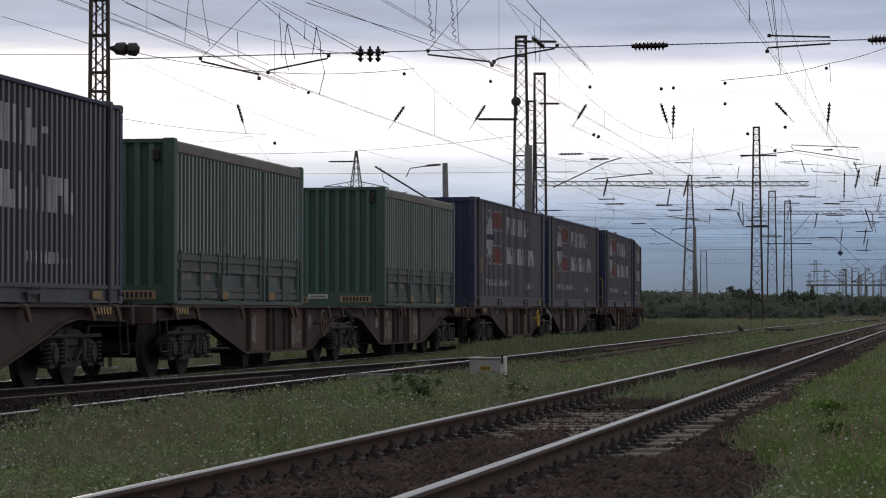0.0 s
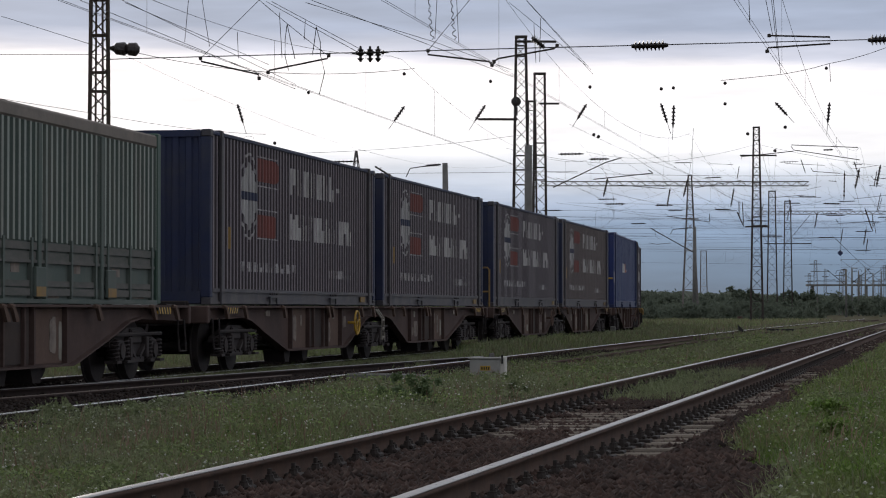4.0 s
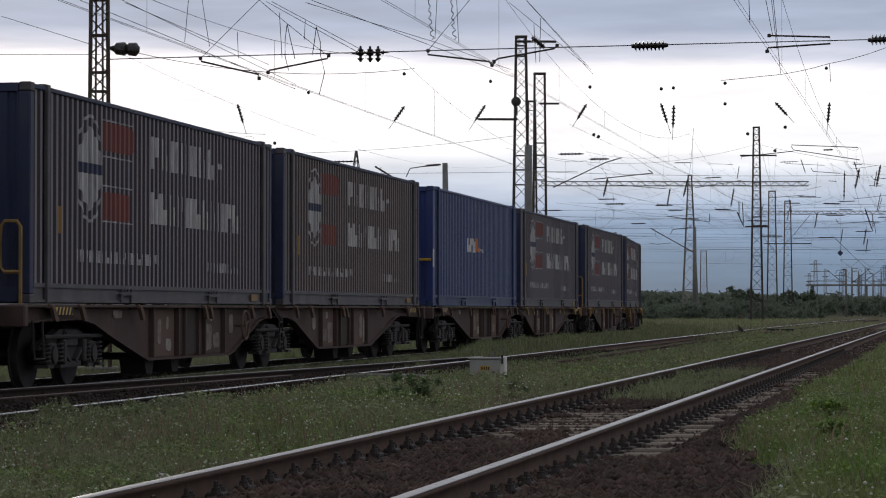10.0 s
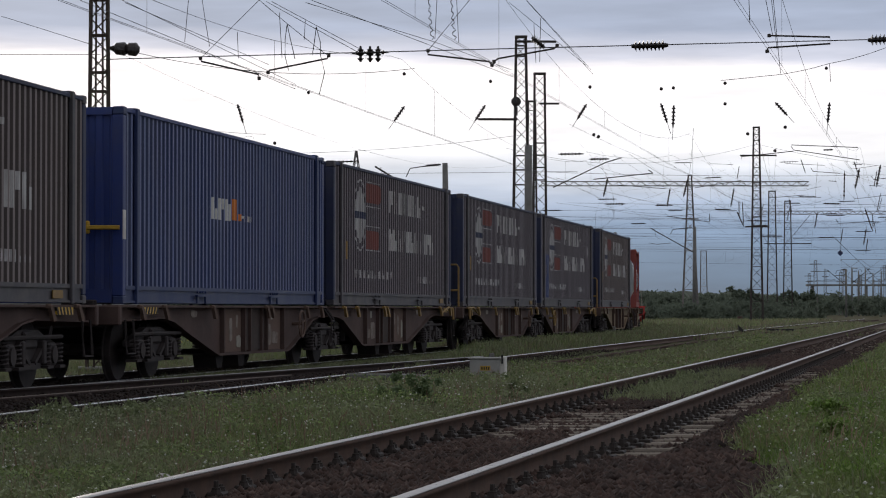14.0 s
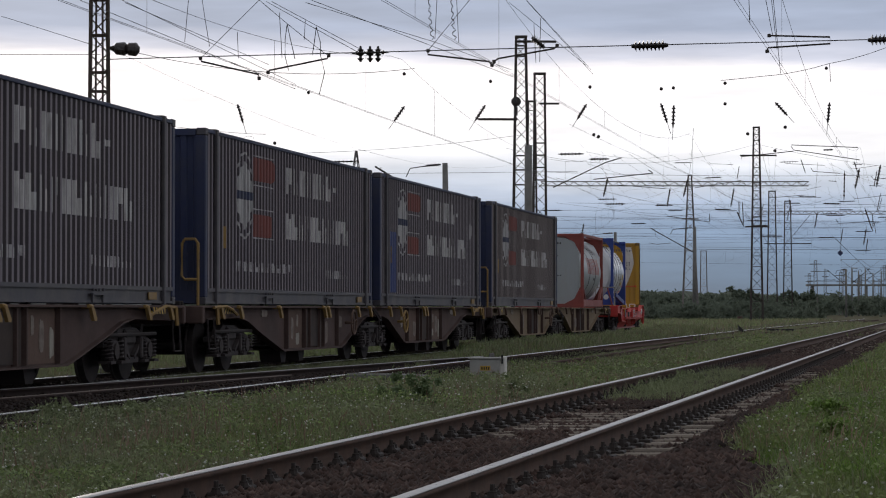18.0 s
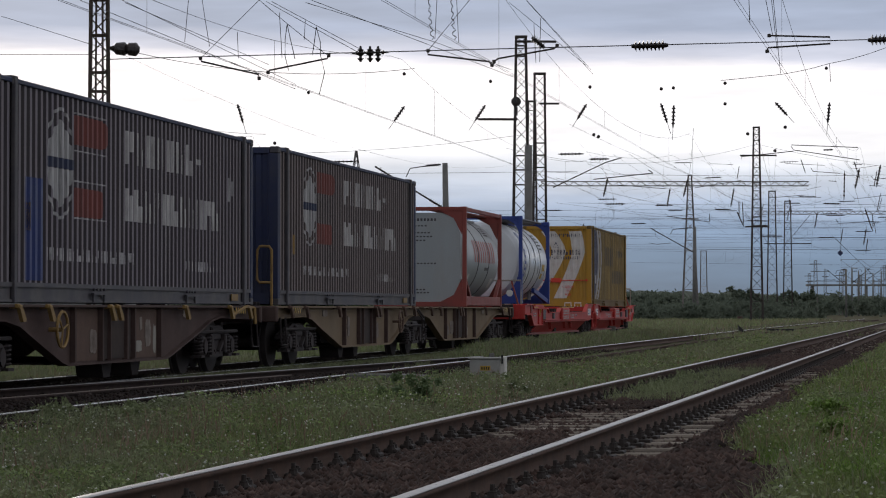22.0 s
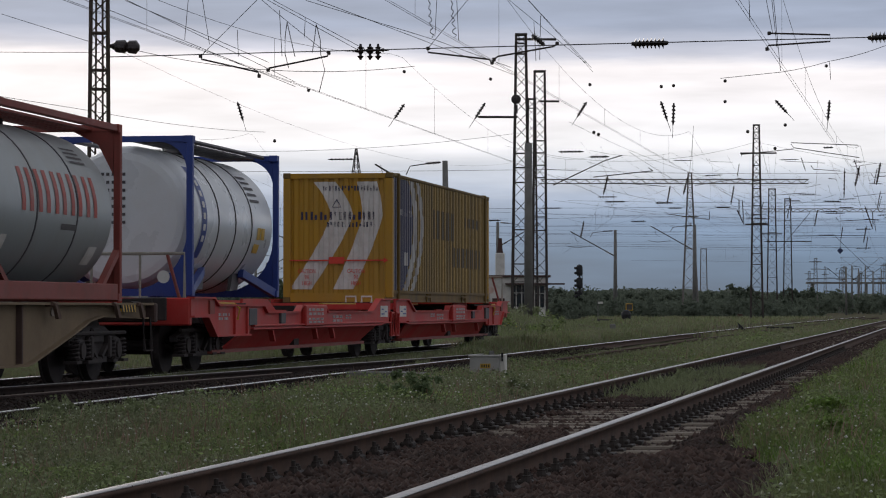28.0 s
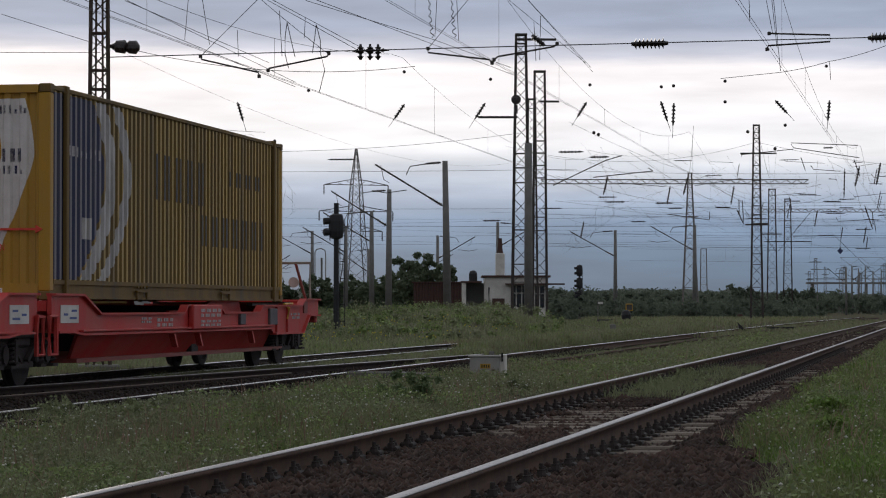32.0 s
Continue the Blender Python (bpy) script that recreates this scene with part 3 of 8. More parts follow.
def emblem(c, faded):
    """Worn white oval with a dark belt, beside two red fields with rounded outer corners."""
    mid, zc, rx, rz = 2.72, 1.90, 0.62, 0.76
    put = lambda a, d, z: (a, -(W45 / 2 - 0.02 - d), z)

    def arc(r, up, floor=0.0):
        def f(a):
            q = min(1.0, abs((a + L45 / 2 - mid) / (rx * r)))
            h = max(rz * r * math.sqrt(1 - q * q), floor)
            return zc + h if up else zc - h
        return f
    thin = lambda up: (arc(0.94, up), arc(1.0, up)) if up else (arc(1.0, up), arc(0.94, up))
    lo, hi = thin(True)
    part("white_outline", ribbed(B(), mid - 0.60 - L45 / 2, mid + 0.60 - L45 / 2, lo, hi, put, 0.004), M_EMBLEM, c)
    lo, hi = thin(False)
    part("white_outline", ribbed(B(), mid - 0.60 - L45 / 2, mid + 0.60 - L45 / 2, lo, hi, put, 0.004), M_EMBLEM, c)
    for up in (True, False):
        far = lambda a, u=up: zc + (1 if u else -1) * (0.10 + 0.50 * max(0.0, 1 - abs((a + L45 / 2 - mid) / 0.56)) ** 0.55)
        near = zc + 0.075 if up else zc - 0.075
        b = ribbed(B(), mid - 0.54 - L45 / 2, mid + 0.54 - L45 / 2, near if up else far, far if up else near, put, 0.004)
        part("white_emblem", b, M_EMBLEM, c, "worn white half-oval emblem")
    part("dark_belt", ribbed(B(), mid - 0.60 - L45 / 2, mid + 0.60 - L45 / 2, zc - 0.068, zc + 0.068, put, 0.005), M_BLUEDARK, c)
    for x1, z0, z1 in ((4.92, 2.19, 2.60), (4.78, 1.20, 1.60)):
        def cut(a, up, x1=x1, z0=z0, z1=z1):
            q = max(0.0, (a + L45 / 2 - (x1 - 0.30)) / 0.30)
            d = 0.13 * (1 - math.sqrt(max(0.0, 1 - q * q)))
            return z1 - d if up else z0 + d
        b = ribbed(B(), 3.40 - L45 / 2, x1 - L45 / 2, lambda a: cut(a, False), lambda a: cut(a, True), put, 0.004)
        part("red_emblem", b, M_REDMARK, c, "faded red field of an emblem")
    for zl in (() if faded else (2.62, 2.10, 1.68, 1.17)):
        marks(c, "white_line", [(3.40, 4.85, zl, zl + 0.020)], W45, L45, M_EMBLEM)


def freight_container(side_m, label, end_m, worn, rib_m, faded=False, patch=False):
    c = thing("freight_container", label, "container", group="containers on the train")
    container_shell(c, L45, W45, H45, side_m, end_m, M_GREYRAIL, rib_m, inset=0.70, end_label="blue end wall")
    Lf = L45
    emblem(c, faded)
    bars(c, strokes(5.85, 9.80, 2.06, 2.55, 7, 3) + [(9.86, 10.2, 2.26, 2.35)], W45, Lf, worn)
    bars(c, strokes(5.85, 11.45, 1.22, 1.70, 11, 5), W45, Lf, worn)
    marks(c, "small_lettering", strokes(2.1, 6.4, 0.58, 0.75, 24, 8, 0.2), W45, Lf, M_SMALL)
    marks(c, "small_lettering", strokes(9.2, 11.3, 0.53, 0.69, 10, 9, 0.2), W45, Lf, M_SMALL)
    marks(c, "warning_plate", [(1.22, 1.42, 0.95, 1.32)], W45, Lf, M_YDULL, "dull yellow plate")
    if patch:
        marks(c, "blue_patch", [(1.20, 1.95, 0.30, 1.65)], W45, Lf, M_BLUE, "bright blue painted patch")
        marks(c, "grey_scrawl", [(12.0, 12.12, 1.75, 2.15), (12.25, 12.34, 1.85, 2.1)], W45, Lf, M_EMBLEM)
    part("type_plate", box(B(), 5.3, 5.75, -W45 / 2 - 0.006, -W45 / 2 + 0.01, 0.07, 0.18), M_YDULL, c, "dull yellow plate")
    part("type_plate", box(B(), -6.2, -6.05, -W45 / 2 - 0.006, -W45 / 2 + 0.01, 0.06, 0.18), M_PANEL, c, "pale plate")
    return c


def on_train(c, u, z=1.15, half=4.9):
    MOVING.append((c, u, z, half))
    return c


SLOT = [0.0, 14.594, 30.152, 44.745, 60.303, 74.897, 90.455, 105.048, 120.606]
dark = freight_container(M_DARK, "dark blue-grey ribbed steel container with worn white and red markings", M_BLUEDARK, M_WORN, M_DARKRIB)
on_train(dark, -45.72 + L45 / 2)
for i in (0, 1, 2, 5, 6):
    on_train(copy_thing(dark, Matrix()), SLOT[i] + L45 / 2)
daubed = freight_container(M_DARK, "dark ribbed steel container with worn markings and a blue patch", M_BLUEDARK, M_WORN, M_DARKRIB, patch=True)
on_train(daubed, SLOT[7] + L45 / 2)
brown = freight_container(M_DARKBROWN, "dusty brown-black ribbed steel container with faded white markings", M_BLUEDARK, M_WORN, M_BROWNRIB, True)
on_train(brown, SLOT[3] + L45 / 2)
on_train(copy_thing(brown, Matrix()), SLOT[8] + L45 / 2)

blue = thing("freight_container", "blue ribbed steel container with small white and orange mark", "container", group="containers on the train")
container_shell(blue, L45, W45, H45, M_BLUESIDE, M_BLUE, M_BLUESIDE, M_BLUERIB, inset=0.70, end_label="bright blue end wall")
bars(blue, strokes(5.2, 6.55, 1.42, 1.78, 3, 4), W45, L45, M_WHITE)
bars(blue, [(6.5, 6.85, 1.44, 1.80), (6.92, 7.15, 1.44, 1.56)], W45, L45, M_ORANGE)
marks(blue, "small_lettering", strokes(7.2, 7.9, 1.44, 1.54, 4, 6), W45, L45, M_WHITE)
part("white_strip", box(B(), -L45 / 2 + 0.01, -L45 / 2 + 0.14, -W45 / 2 - 0.004, -W45 / 2 + 0.03, 0.95, 1.38), M_WHITE, blue, "white strip on the corner post")
part("lock_bar", tube(B(), [(-L45 / 2 - 0.02, -1.2, 1.12), (-L45 / 2 - 0.04, -0.7, 1.12), (-L45 / 2 - 0.04, -0.3, 1.12)], 0.035), M_YSTEEL, blue, "yellow lock bar")
part("lock_box", box(B(), -L45 / 2 - 0.05, -L45 / 2 + 0.02, -0.75, -0.5, 1.03, 1.22, 0.02), M_YSTEEL, blue)
on_train(blue, SLOT[4] + L45 / 2)


def bulk_container():
    L, W, H = 9.125, 2.50, 2.60
    c = thing("bulk_container", "green ribbed bulk container with dusty flaps and canvas top", "container", group="green containers")
    hx, hy = L / 2, W / 2
    for sg in (-1, 1):
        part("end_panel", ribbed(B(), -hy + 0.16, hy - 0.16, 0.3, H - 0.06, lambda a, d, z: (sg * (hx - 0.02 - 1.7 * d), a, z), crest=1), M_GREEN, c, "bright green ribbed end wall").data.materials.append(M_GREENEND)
        part("end_rail", box(B(), *sorted((sg * hx, sg * (hx - 0.12))), -hy + 0.17, hy - 0.17, 0.0, 0.30), M_GREEN, c)
        part("end_rail", box(B(), *sorted((sg * hx, sg * (hx - 0.12))), -hy + 0.17, hy - 0.17, H - 0.06, H), M_GREEN, c)
    post = mesh_of("corner_post", box(B(), -0.1, 0.1, -0.1, 0.1, 0, H + 0.015, 0.02), M_GREEN)
    for sx in (-1, 1):
        for sy in (-1, 1):
            again("corner_post", post, c, pose(sx * (hx - 0.1), sy * (hy - 0.1), 0))
    for sg in (-1, 1):
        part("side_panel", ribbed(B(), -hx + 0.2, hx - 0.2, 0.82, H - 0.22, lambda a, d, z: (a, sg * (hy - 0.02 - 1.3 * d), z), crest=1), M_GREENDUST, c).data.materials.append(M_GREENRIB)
        b = B()
        box(b, -hx + 0.2, hx - 0.2, *sorted((sg * (hy - 0.01), sg * (hy - 0.1))), H - 0.22, H - 0.02, 0.03)
        part("canvas_edge", b, M_TARP, c, "dusty grey-brown canvas edge")
        b = B()
        box(b, -hx + 0.2, hx - 0.2, *sorted((sg * (hy - 0.06), sg * (hy - 0.12))), 0.05, 0.82)
        part("lower_wall", b, M_GREENDUST, c)
        flap = mesh_of("flap", box(box(box(B(), -1.38, 1.38, *sorted((sg * (hy - 0.06), sg * (hy - 0.02))), 0.70, 0.80), -1.38, 1.38, *sorted((sg * (hy - 0.06), sg * (hy - 0.035))), 0.57, 0.68), -1.38, 1.38, *sorted((sg * (hy - 0.06), sg * (hy - 0.015))), 0.53, 0.57), M_FLAPDUST)
        low = mesh_of("lower_flap", box(box(B(), -1.30, 1.30, *sorted((sg * (hy - 0.06), sg * (hy - 0.02))), 0.10, 0.20), -1.30, 1.30, *sorted((sg * (hy - 0.06), sg * (hy - 0.03))), 0.22, 0.30), M_FLAPDUST)
        bar = mesh_of("hinge_bar", box(B(), -0.04, 0.04, *sorted((sg * hy, sg * (hy - 0.08))), 0.06, 0.86), M_GREENDUST)
        for i in (-1, 0, 1):
            again("flap", flap, c, pose(i * 2.88, 0, 0))
            again("lower_flap", low, c, pose(i * 2.88, 0, 0))
        for x in (-4.1, -2.9, -1.75, -1.15, 0.0, 1.15, 1.75, 2.9, 4.1):
            again("hinge_bar", bar, c, pose(x, 0, 0))
        for x in (-1.44, 1.44):
            part("frame_post", box(B(), x - 0.07, x + 0.07, *sorted((sg * (hy + 0.004), sg * (hy - 0.09))), 0.06, H - 0.22, 0.01), M_GREENDUST, c)
        for x, wd, z in ((-3.6, 0.5, 0.47), (-2.3, 0.35, 0.47), (0.4, 0.3, 0.48), (-0.7, 0.55, 0.14), (2.3, 0.4, 0.46), (3.5, 0.6, 0.15)):
            part("paint_remnant", box(B(), x - wd / 2, x + wd / 2, *sorted((sg * (hy - 0.0575), sg * (hy - 0.062))), z - 0.07, z + 0.05), M_FLAKE, c)
        part("bottom_rail", box(B(), -hx + 0.2, hx - 0.2, *sorted((sg * hy, sg * (hy - 0.1))), 0.0, 0.06), M_GREENDUST, c)
    for x in (-1.55, 1.75):
        part("hanging_plate", box(B(), x - 0.20, x + 0.22, -hy - 0.05, -hy, 0.08, 0.48, 0.01), M_GREENDUST, c)
        part("reflector", box(B(), x - 0.19, x + 0.21, -hy - 0.056, -hy - 0.045, 0.09, 0.22), M_YDULL, c, "yellow-brown plate")
    part("roof_panel", box(B(), -hx + 0.1, hx - 0.1, -hy + 0.08, hy - 0.08, H - 0.12, H - 0.03), M_TARP, c)
    part("floor_frame", box(B(), -hx + 0.1, hx - 0.1, -hy + 0.1, hy - 0.1, 0.05, 0.2), M_BOGIE, c)
    for y0, y1, z0, z1, m in ((-0.95, -0.25, 0.08, 0.22, M_TANPLATE), (0.02, 0.46, 0.16, 0.25, M_WHITE), (0.45, 1.05, 0.07, 0.2, M_TANPLATE)):
        part("name_plate", box(B(), -hx - 0.012, -hx + 0.01, y0, y1, z0, z1), m, c)
        n = 8
        bb = B()
        for i in range(n):
            ya = y0 + 0.06 + i * (y1 - y0 - 0.1) / n
            box(bb, -hx - 0.018, -hx - 0.008, ya, ya + (y1 - y0) / n * 0.5, z0 + 0.025, z1 - 0.025)
        part("lettering", bb, M_BOGIE, c)
    for y in (-0.95, 0.95):
        part("vent", box(B(), -hx - 0.03, -hx + 0.06, y - 0.05, y + 0.05, H - 0.34, H - 0.16, 0.015), M_BOGIE, c)
    return c


green = bulk_container()
on_train(green, -24.63, 1.15)
on_train(copy_thing(green, Matrix()), -7.6, 1.15)


def tank_container(frame_m, tank_m, label, rings, style):
    L, W, H = 6.058, 2.438, 2.591
    hx, hy = L / 2, W / 2
    c = thing("tank_container", label, "tank container", group="tank containers")
    r, zc = 1.195, 1.265
    half = [(2.93, 0.05), (2.92, 0.62), (2.88, 0.88), (2.82, 1.03), (2.73, 1.13), (2.62, r - 0.015), (2.52, r)]
    prof = [(-a, q) for a, q in half] + half[::-1]
    part("tank_barrel", lathe(B(), (0, 0, zc), (1, 0, 0), prof, 48), tank_m, c, "", True)
    for x in rings:
        part("band", lathe(B(), (x - 0.02, 0, zc), (1, 0, 0), [(0, r + 0.004), (0.005, r + 0.012), (0.035, r + 0.012), (0.04, r + 0.004)], 48), M_BOGIE if style == "blue" else M_GREYRAIL, c)
    t = 0.105
    for sx in (-1, 1):
        for sy in (-1, 1):
            part("corner_post", box(B(), *sorted((sx * hx, sx * (hx - t))), *sorted((sy * hy, sy * (hy - t))), 0.1, H - 0.1, 0.01), frame_m, c)
            for z in (0, H - 0.118):
                part("corner_casting", box(B(), *sorted((sx * hx, sx * (hx - 0.178))), *sorted((sy * hy, sy * (hy - 0.162))), z, z + 0.118, 0.01), frame_m, c)
            # gusset plates in the corners of the end frame
            for z0, zs in ((0.1, 1), (H - 0.1, -1)):
                g = 0.62
                if style == "red":
                    pl = [(sy * (hy - 0.1), z0), (sy * (hy - 0.1 - g), z0), (sy * (hy - 0.12 - g * 0.35), z0 + zs * 0.20), (sy * (hy - 0.12), z0 + zs * g)]
                else:
                    k = 0.95 if zs > 0 else 0.48
                    pl = [(sy * (hy - 0.09), z0)] + [(sy * (hy - 0.10 - k * (1 - math.sin(q * math.pi / 16))), z0 + zs * k * (1 - math.cos(q * math.pi / 16))) for q in range(9)]
                part("gusset", plate(B(), pl, "x", sx * (hx - 0.02), sx * (hx - 0.09)), frame_m, c)
        part("end_rail", box(B(), *sorted((sx * hx, sx * (hx - t))), -hy + 0.13, hy - 0.13, 0.0, 0.12), frame_m, c)
        part("end_rail", box(B(), *sorted((sx * hx, sx * (hx - t))), -hy + 0.13, hy - 0.13, H - 0.10, H - 0.005), frame_m, c)
    for sy in (-1, 1):
        if style == "red":
            part("side_rail", box(B(), -hx + 0.18, hx - 0.18, *sorted((sy * (hy - 0.01), sy * (hy - 0.11))), 0.02, 0.26, 0.01), frame_m, c)
            for sx in (-1, 1):
                b = beam(B(), (sx * (hx - 0.1), sy * (hy - 0.06), 0.72), (sx * (hx - 0.95), sy * (hy - 0.06), 0.2), 0.09)
                part("brace", b, frame_m, c)
            part("top_rail", box(B(), -hx + 0.18, hx - 0.18, *sorted((sy * (hy - 0.02), sy * (hy - 0.12))), H - 0.11, H - 0.01, 0.01), frame_m, c)
        else:
            for sx in (-1, 1):
                b = beam(B(), (sx * (hx - 0.15), sy * (hy - 0.08), 0.08), (sx * (hx - 1.7), sy * (hy - 0.30), 0.42), 0.10, 0.14)
                part("brace", b, frame_m, c)
                part("saddle", plate(B(), [(sx * 1.2 - 0.32, 0.12), (sx * 1.2 + 0.22, 0.12), (sx * 1.2 + 0.34, 0.46), (sx * 1.2 - 0.05, 0.52)], "y", *sorted((sy * 0.78, sy * 0.84))), M_GREYRAIL, c)
            part("top_rail", tube(B(), [(-hx + 0.2, sy * 0.95, H - 0.05), (hx - 0.2, sy * 0.95, H - 0.05)], 0.04), M_GREYRAIL, c)
    walkb = B()
    for k in range(5):
        box(walkb, -hx + 0.1, hx - 0.1, -0.78 + k * 0.14, -0.68 + k * 0.14, H - 0.085, H - 0.05)
    part("walkway", walkb, M_GREYRAIL if style == "blue" else frame_m, c)
    part("manhole", lathe(B(), (0.3, 0, zc + r - 0.08), (0, 0, 1), [(0, 0.3), (0.12, 0.3), (0.125, 0.25), (0.16, 0.24)], 20), M_GREYRAIL, c)

    def skin(a0, a1, x0, x1, m, name, label="", lift=0.007):
        b = B()
        n = max(2, int((a1 - a0) / 6))
        prev = None
        for i in range(n + 1):
            a = radians(a0 + (a1 - a0) * i / n)
            q = [b.verts.new((x, -(r + lift) * math.cos(a), zc + (r + lift) * math.sin(a))) for x in (x0, x1)]
            if prev:
                b.faces.new((prev[0], q[0], q[1], prev[1]))
            prev = q
        part(name, b, m, c, label)
    if style == "red":
        for i in range(5):
            x = -1.55 + i * 0.72
            skin(-4, 24, x, x + 0.16, M_TANKRED, "lettering", "faded red bar")
            skin(-4, 24, x + 0.34, x + 0.50, M_TANKRED, "lettering", "faded red bar")
        skin(-38, -24, 1.75, 2.15, M_WHITE, "notice")
        skin(-30, -20, -2.2, -1.95, M_WHITE, "notice")
        skin(-14, -10, 0.2, 0.9, M_GREYRAIL, "small_lettering")
        for k in range(4):
            skin(34 + k * 4, 36 + k * 4, 1.2, 1.9, M_GREYRAIL, "small_lettering")
        # flat clad end with a few grey lines of print
        part("end_cladding", plate(B(), [(-0.95, 0.25), (-0.5, 0.12), (0.5, 0.12), (0.95, 0.25), (1.05, 0.7), (1.05, 1.9), (0.9, 2.3), (0.5, 2.44), (-0.5, 2.44), (-0.9, 2.3), (-1.05, 1.9), (-1.05, 0.7)], "x", -hx + 0.05, -hx + 0.5), M_TANK, c, "pale grey end cladding")
        for k, (w, z) in enumerate(((0.9, 2.22), (0.5, 2.08), (0.7, 1.9), (0.75, 1.8), (0.4, 1.7), (0.9, 1.1), (0.4, 0.42), (0.55, 0.34))):
            bb = B()
            n = int(w / 0.09)
            for i in range(n):
                box(bb, -hx + 0.042, -hx + 0.052, w / 2 - i * 0.09 - 0.055, w / 2 - i * 0.09, z, z + (0.07 if k == 0 else 0.035))
            part("small_lettering", bb, M_GREYRAIL, c)
    else:
        skin(-32, 46, -2.35, -2.02, M_BLUEFRAME, "blue_band", "dark blue band with pale bars")
        for k in range(6):
            skin(-18 + k * 9, -13 + k * 9, -2.27, -2.12, M_WHITE, "lettering", lift=0.011)
        skin(-12, -2, 1.45, 1.70, M_YSTEEL, "warning_label", "yellow label")
        skin(-12, -2, 1.74, 2.0, M_YSTEEL, "warning_label", "yellow label")
        skin(-24, -16, 1.35, 1.75, M_YSTEEL, "warning_label", "yellow label")
        for k in range(5):
            skin(20 + k * 6, 22.5 + k * 6, 1.2, 1.85, M_GREYRAIL, "small_lettering")
        for k in range(7):
            bb = B()
            z = 1.95 - k * 0.13
            for i in range(8):
                box(bb, -hx + 0.06, -hx + 0.075, 0.55 - i * 0.09, 0.60 - i * 0.09, z, z + 0.05)
            part("small_lettering", bb, M_GREYRAIL, c)
        part("end_cladding", lathe(B(), (-hx + 0.07, 0, zc), (1, 0, 0), [(0, 0.95), (0.02, 1.06), (0.12, 1.12)], 40), tank_m, c)
    return c


red_tank = tank_container(M_REDFRAME, M_TANK, "dull grey tank container in an oxide-red frame with red bars", (-0.9, 0.9), "red")
on_train(red_tank, 144.65, 1.15, 4.0)
blue_tank = tank_container(M_BLUEFRAME, M_TANKW, "white tank container in a blue frame with black bands", (-1.25, -0.1, 1.05), "blue")
on_train(blue_tank, 154.70, 1.25, 4.0)


